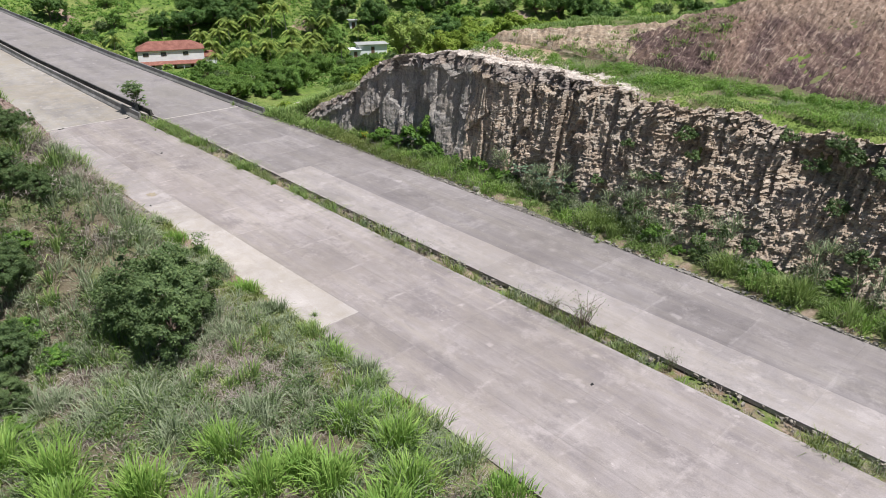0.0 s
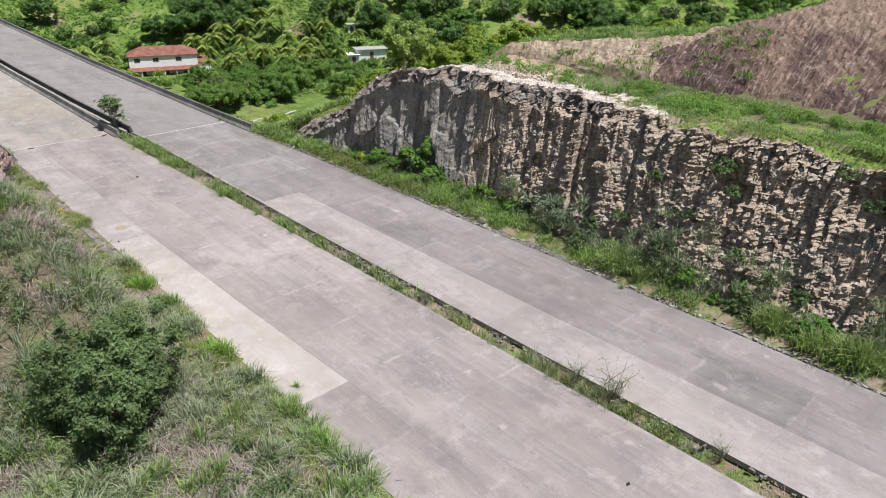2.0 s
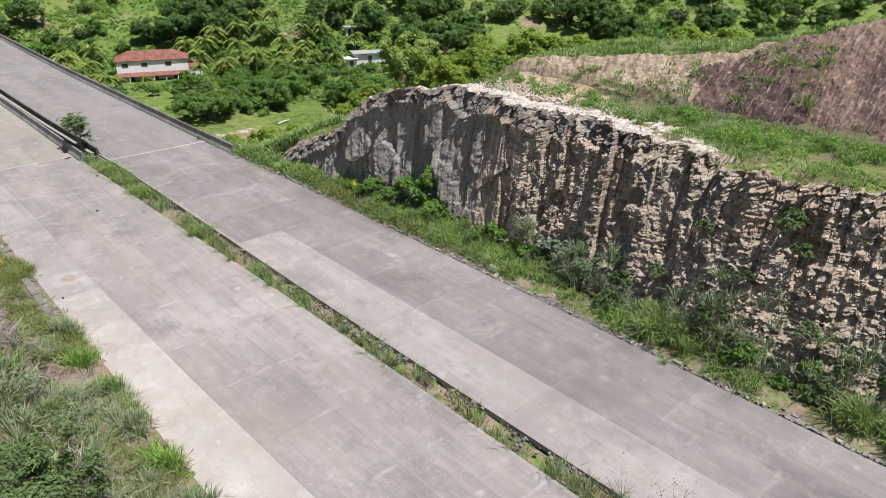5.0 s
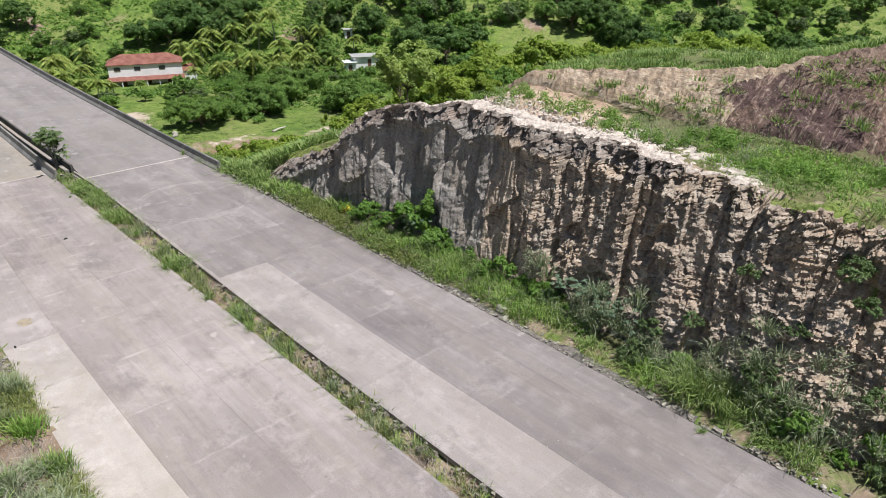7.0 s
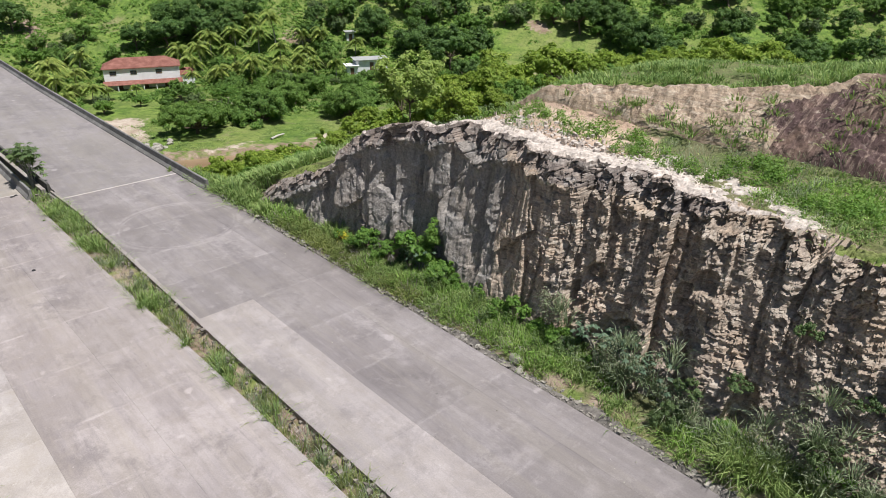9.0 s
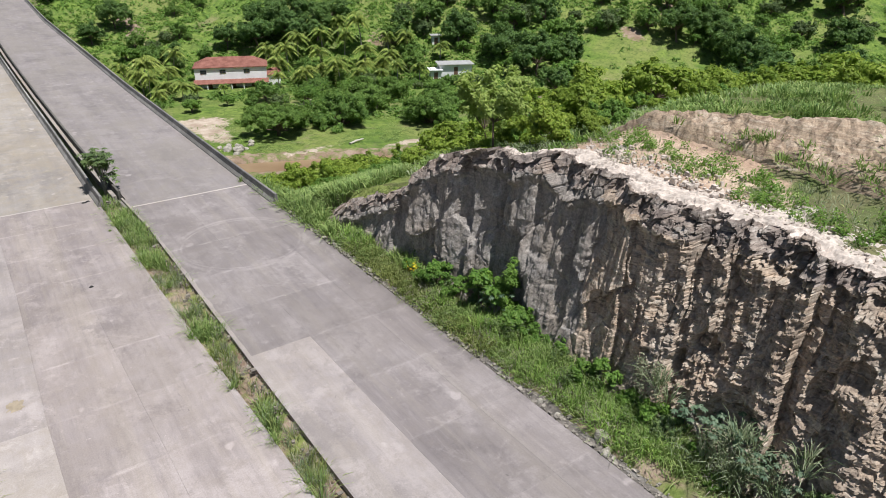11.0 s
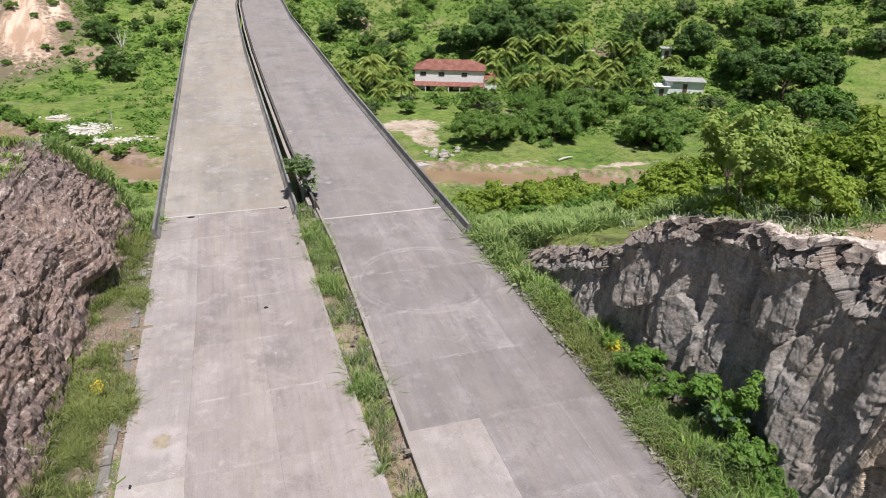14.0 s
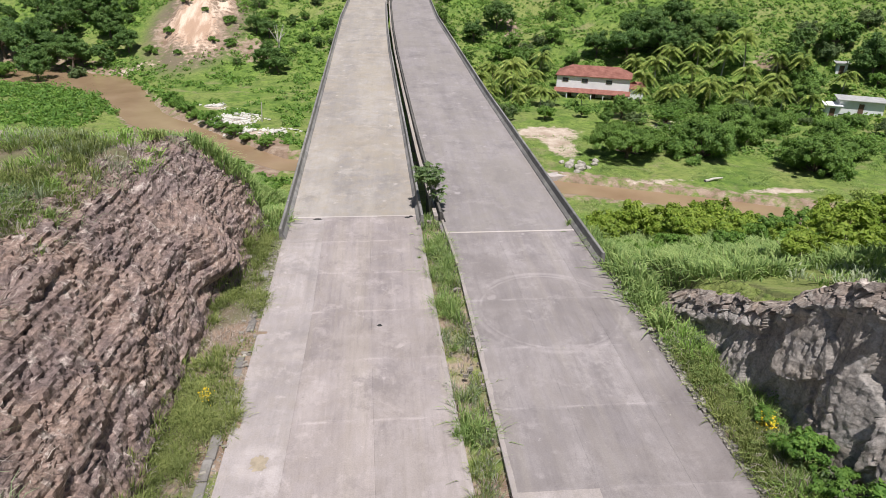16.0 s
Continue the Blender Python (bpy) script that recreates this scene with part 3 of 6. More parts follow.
# the dug bank above the terrace, a skin of raked earth over the land
by, bx = spaced((-40, 60, 0.16)), spaced((48.2, 66, 0.16))
bxx, byy = np.meshgrid(bx, by, indexing="ij")
claw = np.abs(((byy * 1.5 + 0.9 * (bxx - 50) + 1.3 * fbm(bxx * 0.4, byy * 0.4, 31)) % 1.0) - 0.5) + 0.5 * np.abs(((byy * 2.3 - 0.2 * (bxx - 50) + 1.5 * fbm(bxx * 0.5, byy * 0.5, 30)) % 1.0) - 0.5)
slope = step(49.2, 50.3, bxx) * step(0.0, 0.8, bank_rise(byy) - (bxx - 49.5) * 0.62 + 0.7)
bzz = ground(bxx, byy) + slope * (0.12 + 0.26 * step(20, 30, byy) + 0.24 * claw * (1 - 0.8 * step(22, 32, byy)) + 0.6 * fbm(bxx * 0.8, byy * 0.8, 33) + 0.42 * fbm(bxx * 3, byy * 3, 34, 2)) - (1 - slope) * 0.5
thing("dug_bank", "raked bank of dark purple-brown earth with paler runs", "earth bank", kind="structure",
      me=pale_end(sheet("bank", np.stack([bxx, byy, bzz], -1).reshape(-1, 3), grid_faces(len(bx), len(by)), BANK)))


# ---- rock cuts ----
def courses(u, v, seed):
    """Columns split into beds: a random number of each piece, and the place within it from -0.5 to 0.5 both ways."""
    col = np.floor(u)
    shift = v + 7 * lattice(col, 0 * col, seed)
    bed = np.floor(shift)
    return lattice(col, bed, seed + 1) - 0.5, u - col - 0.5, shift - bed - 0.5, lattice(col, bed, seed + 2) - 0.5


def cliff_sheet():
    """The tall cut on the right: columns, broken blocks and thin beds, lower towards the bridge."""
    y = spaced((-34, 0, 0.2), (0, 66, 0.043))
    v = spaced((0, 1, 0.0049))
    yy, vv = np.meshgrid(y, v, indexing="ij")
    h = cliff_height(yy) + 0.7 * fbm(yy * 0.35, 0 * yy, 51) + 0.5 * (np.round(3 * value(yy * 0.8, 0 * yy, 52)) / 3 - 0.5)
    z = -0.4 + (h + 0.4) * vv
    lean = 2.4 + 0.7 * np.exp(-((yy - 29) / 7) ** 2) + 1.5 * step(28, 12, yy) - 1.1 * step(46, 56, yy)
    x = cliff_foot(yy) + lean * vv ** (1.1 - 0.30 * step(34, 18, yy))
    grey = step(34, 42, yy + 5 * fbm(yy * 0.25, z * 0.25, 50))
    near = step(25, 18, yy + 3 * fbm(yy * 0.25, z * 0.25, 54))
    wy = yy - 0.10 * z + 0.7 * fbm(yy * 0.5, z * 0.35, 55) + 0.16 * fbm(yy * 2.5, z * 2.5, 53, 2)
    wz = z + 0.10 * yy + 0.5 * fbm(yy * 0.5, z * 0.7, 56) + 0.10 * fbm(yy * 3, z * 3, 45, 2)
    upper = step(0.42, 0.62, vv + 0.5 * fbm(yy * 0.3, z * 0.2, 76)) * step(20, 26, yy)
    rich = 0.35 + 1.2 * value(yy * 0.4, z * 0.4, 71)
    # broad bulges and hollows
    out = (1.2 - 0.5 * near) * fbm(yy * 0.16, z * 0.05, 40) + 0.6 * fbm(yy * 0.5, z * 0.10, 41)
    # tall buttresses, each with its own slanting face, and slimmer columns before them
    a, p, q, b = courses(wy * 0.62, wz * 0.09, 42)
    out += (0.62 - 0.42 * near - 0.25 * grey) * (a + 1.5 * b * p)
    a, p, q, b = courses(wy * 1.5, wz * 0.22, 43)
    out += (0.32 + 0.10 * upper * (1 - grey) - 0.2 * near - 0.25 * grey) * (0.8 * a + 1.2 * b * p)
    ribbed = step(29, 35, yy) * step(52, 45, yy + 2.0 * fbm(yy * 0.4, z * 0.4, 36))
    a, p, q, b = courses(wy * 3.2, wz * 0.14, 37)
    out += (0.15 * ribbed + 0.10 * upper * (1 - grey)) * (a + 0.9 * b * p)
    # knee-high blocks, hand-high beds and thin leaves of rock
    a, p, q, b = courses(wy * 1.3, wz * 1.9, 31)
    out += 0.12 * (1 - 0.6 * near) * (1 - 0.95 * grey) * rich * (a + 0.5 * b * p - 0.3 * q)
    a, p, q, b = courses(wy * 2.7 + 0.35 * fbm(yy * 4, z * 4, 25, 2), wz * 6.2 + 1.3 * fbm(yy * 1.7, z * 0.8, 24, 3), 33)
    out += 0.19 * (1 - 0.6 * upper) * (1 - 0.55 * near) * (1 - grey) * rich * (a + 0.4 * b * p - 0.25 * q)
    a, p, q, b = courses(wy * 4.4 + 0.4 * fbm(yy * 6, z * 6, 23, 2), wz * 9.5 + 2.0 * fbm(yy * 1.9, z * 1.1, 22, 3), 35)
    out += 0.17 * (1 - grey) * (0.5 + 0.5 * rich) * (a - 0.25 * q)
    a, p, q, b = courses(yy * 1.7 + 0.2 * wz, wz * 3.0, 27)
    out += 0.20 * near * (a + 0.5 * b * p - 0.3 * q)
    # pockets where blocks have dropped out
    out -= 0.55 * (1 - 0.8 * grey) * (1 - 0.6 * near) * step(0.66, 0.74, value(wy * 0.85, wz * 0.75, 77)) + 0.16 * (1 - 0.9 * grey) * step(0.70, 0.76, value(wy * 2.4, wz * 2.2, 78))
    # broad smooth planes of the grey end, under a broken cap
    a, b, c, du, dv, crack = cells(wy * 0.34 + 0.15 * fbm(yy, z, 30), wz * 0.22 + 0.15 * fbm(z, yy, 29), 34)
    out += 0.95 * grey * (a + b * du * 0.9 - (c + 0.2) * dv * 0.7)
    a, p, q, b = courses(wy * 0.9 + 0.12 * wz, wz * 0.16, 32)
    out += 0.16 * grey * (a + b * p)
    out -= 0.10 * grey * step(0.02, 0.0, np.abs(fbm(wy * 0.5, wz * 0.25, 28)))
    cap = step(1.9, 1.2, h - z + 0.8 * fbm(yy * 0.5, 0 * yy, 39))
    a, b, c, du, dv, crack = cells(wy * 1.5, wz * 2.1, 38)
    out += cap * (0.10 + 0.25 * grey + 0.36 * (a + b * du * 0.8 - (c + 0.3) * dv * 0.8) - 0.25 * step(0.09, 0.0, crack))
    # marks of the digger's teeth, leaning a little, each with one steep side
    tilt = yy + 0.06 * z + 0.9 * fbm(yy * 0.25, z * 0.25, 44) + 0.12 * fbm(yy * 3, z * 3, 46, 2)
    saw = (tilt * 1.8) % 1.0
    tooth = np.where(saw < 0.6, saw / 0.6, (1 - saw) / 0.4) - 0.5
    swept = step(-0.25, 0.05, fbm(yy * 0.35, z * 0.5, 58)) * (0.5 + 0.9 * value(np.floor(tilt * 1.8), z * 0.5, 47))
    out += (0.30 * near * swept + 0.10 * (1 - grey) * (1 - near) * step(0.35, 0.6, value(yy * 0.3, z * 0.2, 74))) * tooth
    out += (0.20 - 0.04 * grey) * fbm(yy * 2.6, z * 2.6, 48, 4)
    # ragged lip
    lip = step(0.86, 0.97, vv)
    out += lip * (-0.15 + 0.55 * fbm(yy * 1.4, vv * 3, 48))
    # scooped hollow near the start
    out -= 1.7 * np.exp(-((yy - 12.3) / 1.7) ** 2 - ((z - 6.8) / 1.5) ** 2) + 0.8 * np.exp(-((yy - 20.5) / 1.0) ** 2 - ((z - 6.6) / 1.2) ** 2)
    x = x - out * step(0.0, 0.08, 1.02 - vv + 0.08)
    # brow: the top runs back over the terrace, smoother than the edge
    brow = spaced((0, 1, 0.022))[1:][None, :]
    soften = lambda q: np.convolve(np.pad(q, 20, mode="edge"), np.ones(41) / 41, "valid")[:, None]
    yb = yy[:, :1] + 0 * brow
    fade = np.clip(1 - 5.0 * brow, 0, 1) ** 2
    xb = x[:, -1:] * fade + soften(x[:, -1]) * (1 - fade) + (3.6 + 1.4 * step(20, 14, yb) - 2.4 * step(47, 53, yb)) * brow
    rim = z[:, -1:] * fade + soften(z[:, -1]) * (1 - fade)
    flat_x = cliff_foot(yb) + 4.2 + 1.6 * step(20, 14, yb) - 1.9 * step(48, 54, yb)
    zb = rim * (1 - step(0, 0.8, brow)) + (ground(np.maximum(xb, flat_x), yb) - 0.12) * step(0, 0.8, brow)
    zb = np.maximum(zb, ground(xb, yb) - 0.3) + 0.10 * step(0.0, 0.2, brow)
    a, b, c, du, dv, crack = cells(xb * 2.2 + 0.4 * fbm(xb, yb, 59), yb * 2.2, 57)
    lumps = 0.12 * (a + b * du + c * dv) - 0.04 * step(0.1, 0.0, crack)
    a, b, c, du, dv, crack = cells(xb * 5.5, yb * 5.5, 58)
    zb = zb + (0.5 * fbm(xb * 0.9, yb * 0.9, 49) + lumps + 0.10 * (a + b * du)) * np.clip(1.15 - brow, 0, 1)
    X, Y, Z = np.concatenate([x, xb], 1), np.concatenate([yy, yb], 1), np.concatenate([z, zb], 1)
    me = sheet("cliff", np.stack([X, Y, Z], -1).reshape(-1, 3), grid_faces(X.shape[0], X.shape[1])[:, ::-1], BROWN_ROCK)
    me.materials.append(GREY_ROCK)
    cy = (Y[:-1, :-1] + 2.5 * fbm(Y[:-1, :-1] * 0.3, Z[:-1, :-1] * 0.3, 50)).ravel() > 41.5
    index = cy.astype(np.int32).reshape(Y.shape[0] - 1, -1)
    capped = np.concatenate([h - z, 9 + 0 * xb], 1)[:-1, :-1] < 1.0 + 1.4 * fbm(Y * 0.5, Z * 0.9, 46)[:-1, :-1]
    index = np.where(capped & (Y[:-1, :-1] > 30 + 6 * fbm(Y * 0.5, Z * 0.5, 45)[:-1, :-1]), 4, index)
    grassy = (Y + 5 * fbm(X * 0.5, Y * 0.5, 26))[:-1, :-1]
    grassy = (grassy < 25) | (grassy > 55)
    index[:, x.shape[1]:] = np.where(grassy, 3, 2)[:, x.shape[1]:]
    me.materials.append(RUBBLE)
    me.materials.append(GROUND)
    me.materials.append(CAP_ROCK)
    me.polygons.foreach_set("material_index", index.ravel())
    me.polygons.foreach_set("use_smooth", index.ravel() == 1)
    return me


thing("rock_cliff", "tall rock cut with grey columns and brown broken beds", "cliff", kind="structure", me=cliff_sheet())


def left_rock():
    """The sloping cut on the left: seams run obliquely up the face."""
    x, y = np.concatenate([np.arange(1.5, 8, 0.12), np.arange(8, 11, 0.07), np.arange(11, 14.4, 0.045)]), spaced((38, 88, 0.085))
    xx, yy = np.meshgrid(x, y, indexing="ij")
    z = ground(xx, yy)
    bare = rock_mask(xx, yy, z)
    # the bedding dips across the face
    u = 0.9 * (yy - 62) + 0.45 * (12.5 - xx) + 0.9 * fbm(yy * 0.35, xx * 0.35, 67)
    w = 0.8 * z + 0.35 * (12.5 - xx) - 0.25 * (yy - 62) + 0.9 * fbm(yy * 0.3, xx * 0.3, 68)
    u, w = u + 0.22 * fbm(yy * 2, xx * 2, 69), w + 0.22 * fbm(xx * 2, yy * 2, 70)
    a, b, c, du, dv, crack = cells(u * 0.40, w * 0.5, 62)
    d = 1.1 * fbm(yy * 0.22, xx * 0.3, 61) + 0.30 * (a + b * du * 1.2 + c * dv * 1.2) - 0.14 * step(0.06, 0.0, crack)
    # seams drawn out along the face, some of them open
    across = (12.5 - xx) + 0.5 * z + 0.04 * (yy - 62) + 0.9 * fbm(yy * 0.16, xx * 0.25, 60)
    d += 0.6 * fbm(across * 0.9, yy * 0.10, 63, 6) + 0.28 * (np.abs(((across * 1.15 + 0.7 * fbm(yy * 0.5, xx * 0.5, 58)) % 1.0) - 0.5) - 0.25) * step(0.35, 0.6, value(across * 0.5, yy * 0.2, 57))
    d -= 0.18 * step(0.05, 0.0, np.abs(fbm(across * 0.45, yy * 0.09, 56)))
    a, b, c, du, dv, crack = cells(across * 3.0, yy * 0.45, 64)
    d += 0.15 * (a + b * du * 1.3 + c * dv * 1.3)
    a, b, c, du, dv, crack = cells(across * 6.0, yy * 1.4, 59)
    d += 0.13 * (a + b * du + c * dv) + 0.26 * fbm(across * 3.5, yy * 1.2, 65, 4)
    a, b, c, du, dv, crack = cells(across * 3.6, yy * 3.4, 52)
    d += 0.13 * (a + b * du + c * dv) - 0.10 * step(0.62, 0.8, value(across * 2.5, yy * 2.2, 51))
    jut = 1.3 * np.exp(-((yy - 67.4) / 1.5) ** 2) * step(1.1, 2.1, z) * step(6.5, 3.5, z)
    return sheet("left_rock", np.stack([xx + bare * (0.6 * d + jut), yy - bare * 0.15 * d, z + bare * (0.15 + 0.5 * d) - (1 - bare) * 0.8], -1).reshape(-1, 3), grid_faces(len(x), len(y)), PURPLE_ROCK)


thing("rock_cut", "sloping purple-brown rock cut with a grassy top", "rock face", kind="structure", me=left_rock())


# ---- bridge ----
def ribbon(profile, line, y0, y1, d=2.0):
    """A profile of (offset, height) drawn along an edge line of the road."""
    y = spaced((y0, y1, d))
    p = np.array(profile)
    v = np.stack([line(y)[:, None] + p[None, :, 0], np.repeat(y[:, None], len(p), 1), grade(y)[:, None] + p[None, :, 1]], -1).reshape(-1, 3)
    n = len(p)
    f = [(i * n + j, i * n + (j + 1) % n, (i + 1) * n + (j + 1) % n, (i + 1) * n + j) for i in range(len(y) - 1) for j in range(n)]
    return v, np.array(f)


def closed_ends(v, f, n):
    """Adds caps, as quads, to a ribbon with n points round."""
    m = len(v) - n
    caps = [(j, j + 1, n - 2 - j, n - 1 - j) for j in range(n // 2 - 1)]
    return v, np.concatenate([f, np.array(caps)[:, ::-1], np.array(caps) + m])


WALL = [(-0.22, -0.3), (-0.22, 0.80), (-0.18, 0.84), (-0.06, 0.84), (-0.02, 0.80), (0.04, 0.34), (0.24, 0.08), (0.24, -0.3)]


def mirrored(p):
    return [(-a, b) for a, b in p][::-1]


def bridge(name, inner, outer, y0, y1, material, label, first, second, stained):
    ob = thing(name, label, "bridge", kind="structure")
    y = spaced((y0, y1, 2.0))
    a, b, n = inner(y) - 0.28, outer(y) + 0.28, len(y)
    rows = []
    for t in (0.0, 0.25, 0.5, 0.75, 1.0):
        rows.append(np.stack([a + (b - a) * t, y, grade(y)], 1))
    for t in (1.0, 0.0):
        rows.append(np.stack([a + (b - a) * t, y, grade(y) - 0.35], 1))
    v = np.stack(rows, 1).reshape(-1, 3)
    f = [(i * 7 + j, i * 7 + (j + 1) % 7, (i + 1) * 7 + (j + 1) % 7, (i + 1) * 7 + j) for i in range(n - 1) for j in range(7)]
    part("deck", sheet("deck", v, np.array(f)[:, ::-1], material), ob)
    for t in (0.2, 0.5, 0.8):
        beam = ribbon([(-0.35, -2.0), (-0.35, -0.3), (0.35, -0.3), (0.35, -2.0)], lambda q, t=t: inner(q) + (outer(q) - inner(q)) * t, y0 + 1, y1)
        part("girder", sheet("girder", *beam, KERB), ob)
    for line, prof, start, skin in ((inner, WALL, first, stained), (outer, mirrored(WALL), second, BARRIER)):
        v, f = ribbon(prof, line, start, y1)
        part("barrier", sheet("barrier", *closed_ends(v, f, 8), skin), ob, "stained concrete crash barrier")
    for py in (112, 144, 176, 208):
        x = float(inner(py) + outer(py)) / 2
        part("pier", sheet("pier", *join([tube([(x + dx, py, -18), (x + dx, py, float(grade(py)) - 2.4)], [0.7, 0.7], 12) for dx in (-2.6, 2.6)] + [box(x - 4.2, x + 4.2, py - 0.9, py + 0.9, float(grade(py)) - 2.9, float(grade(py)) - 1.95)]), KERB), ob)
    part("expansion_joint", sheet("expansion_joint", *block(float(inner(y0)) + 0.1, float(outer(y0)) - 0.1, y0 - 0.07, y0 + 0.14, -0.2, 0.012, 0.008), NEW_SLAB), ob, "pale concrete strip across the deck end")
    return ob


bridge("left_bridge", edge_left, edge_median_left, 79.4, 300, DECK_PALE, "long pale concrete road bridge with crash barriers", 75.5, 77.5, BARRIER)
bridge("right_bridge", edge_median_right, edge_right, 76.0, 300, DECK, "long grey concrete road bridge with crash barriers", 78.0, 70.4, MOULDY_SHADED)
ledge = ribbon([(-0.56, -0.3), (-0.56, 0.22), (-0.53, 0.25), (-0.25, 0.25), (-0.225, 0.22), (-0.225, -0.3)], edge_median_right, 78.6, 300)
thing("bridge_ledge", "pale concrete ledge in the gap between the bridges", "ledge", kind="structure", me=sheet("bridge_ledge", *closed_ends(*ledge, 6), DECK_PALE))
thing("median_kerb", "low curved concrete kerb at the bridge end", "kerb", kind="structure",
      me=sheet("median_kerb", *closed_ends(*ribbon([(-0.10, -0.3), (-0.10, 0.16), (-0.07, 0.20), (0.05, 0.20), (0.08, 0.16), (0.08, -0.3)], edge_median_right, 70.8, 78.0, 0.8), 6), DECK_PALE))

# ---- plants ----
def unit(v):
    return v / np.maximum(np.linalg.norm(v, axis=-1, keepdims=True), 1e-9)


def leaf_quads(p, normal, size, rng, slim=0.5):
    """One pointed leaf at each point p, facing about along normal."""
    n = unit(normal + 0.55 * rng.normal(size=p.shape))
    t = unit(np.cross(n, rng.normal(size=p.shape)))
    b = np.cross(n, t)
    s = (np.asarray(size) * rng.uniform(0.6, 1.3, len(p)))[:, None]
    v = np.stack([p - t * s, p + b * s * slim - 0.1 * n * s, p + t * s, p - b * s * slim - 0.1 * n * s], 1).reshape(-1, 3)
    return v, np.arange(4 * len(p)).reshape(-1, 4)


def crown(seed, rx, ry, rz, clumps, leaves, size, low=-0.35, spread=0.34, lobes=0):
    """Leaves in many clumps over an uneven dome about the origin, or over several domes that stand apart."""
    rng = np.random.default_rng(seed)
    d = unit(rng.normal(size=(clumps * 3, 3)))
    d = d[d[:, 2] > low][:clumps]
    r = rng.uniform(0.45, 1.0, len(d)) ** 0.6 * (0.8 + 0.35 * np.sin(3 * np.arctan2(d[:, 1], d[:, 0]) + seed) * rng.uniform(0.3, 1, len(d)))
    c = d * r[:, None] * np.array([rx, ry, rz])
    if lobes:
        a = np.arange(lobes) * 2.4 + rng.uniform(-0.4, 0.4, lobes)
        far = np.where(np.arange(lobes) == 0, 0.1, rng.uniform(0.45, 0.72, lobes))
        mid = np.stack([far * rx * np.cos(a), far * ry * np.sin(a), rz * (0.55 - 0.9 * far + rng.uniform(-0.25, 0.3, lobes))], 1)
        k = rng.integers(0, lobes, len(d))
        c = mid[k] + d * (r * rng.uniform(0.34, 0.52, lobes)[k])[:, None] * np.array([rx, ry, 1.1 * rz])
    rc = spread * min(rx, ry, rz * 1.4) * rng.uniform(0.6, 1.35, len(d))
    k = rng.integers(0, len(c), leaves)
    o = unit(rng.normal(size=(leaves, 3)) + np.array([0, 0, 0.45]))
    p = c[k] + o * (rc[k] * rng.uniform(0.35, 1.05, leaves))[:, None] * np.array([1, 1, 0.8])
    return leaf_quads(p, o * 0.7 + unit(p) * 0.4 + np.array([0, 0, 0.5]), size, rng), c


def tree_mould(seed, height, rx, rz, clumps, leaves, size, leaf, trunk=0.16, bark=None, low=-0.35, spread=0.34, lobes=0):
    """Meshes of a tree: trunk with limbs, and crown."""
    rng = np.random.default_rng(seed + 500)
    (v, f), c = crown(seed, rx, rx * 0.92, rz, clumps, leaves, size, low, spread, lobes)
    mid = height - rz
    v = v + np.array([0, 0, mid])
    fork = np.array([0.1 * rx * rng.normal(), 0.1 * rx * rng.normal(), max(mid - rz * 0.5, height * 0.18)])
    tubes = [tube([(0, 0, -0.6), fork * (0.5, 0.5, 0.5), fork], [trunk * 1.35, trunk * 1.05, trunk * 0.85])]
    for q in c[rng.permutation(len(c))[:14]]:
        q = q + np.array([0, 0, mid])
        tubes.append(tube([fork, (fork + q) / 2 + 0.08 * rx * rng.normal(size=3), q], [trunk * 0.6, trunk * 0.32, trunk * 0.08], 5))
    return sheet("trunk", *join(tubes), bark or BARK), sheet("crown", v, f, leaf)


def plant(name, mould, label, category, group, x, y, size=1.0, turn=0.0, z=None, tall=1.0):
    at = Matrix.LocRotScale((x, y, float(ground(x, y)) if z is None else z), Euler((0, 0, turn)), (size, size, size * tall))
    ob = thing(name, label, category, group, at=at)
    part("trunk", mould[0], ob)
    part("crown", mould[1], ob)
    return ob


def blades(base, height, width, lean, rng, bend=0.5):
    """Grass blades: each rises from base, leans along lean and droops."""
    n = len(base)
    h, w = np.broadcast_to(height, n)[:, None], np.broadcast_to(width, n)[:, None]
    a = rng.normal(0, 0.5, n)
    d = lean[:, :2] / np.maximum(np.linalg.norm(lean[:, :2], axis=1, keepdims=True), 1e-6)
    side = np.stack([-d[:, 1] * np.cos(a) - d[:, 0] * np.sin(a), d[:, 0] * np.cos(a) - d[:, 1] * np.sin(a), 0 * a], 1) * w
    up = np.array([0, 0, 1.0])
    far = np.minimum(np.linalg.norm(lean, axis=1, keepdims=True), 1.3)
    mid = base + up * h * (0.66 - 0.18 * far) + lean * h * 0.45
    tip = base + up * h * (0.95 - 0.62 * far * bend * 1.6) + lean * h
    v = np.stack([base - side, base + side, mid + side * 0.8, mid - side * 0.8, tip + side * 0.12, tip - side * 0.12], 1).reshape(-1, 3)
    i = 6 * np.arange(n)[:, None]
    return v, np.concatenate([i + [0, 1, 2, 3], i + [3, 2, 4, 5]])


def tufts(points, height, count, width, rng, splay=0.7, radius=0.22):
    """Tufts of count blades at each point."""
    n = len(points)
    h = np.repeat(np.broadcast_to(height, n), count) * rng.uniform(0.5, 1.15, n * count)
    o = rng.normal(size=(n * count, 2))
    p = np.repeat(points, count, 0)
    base = p + np.concatenate([radius * o, np.zeros((n * count, 1))], 1)
    lean = np.concatenate([splay * 0.5 * o + 0.18 * rng.normal(size=o.shape), np.zeros((n * count, 1))], 1)
    return blades(base, h, width * rng.uniform(0.7, 1.3, n * count), lean, rng)


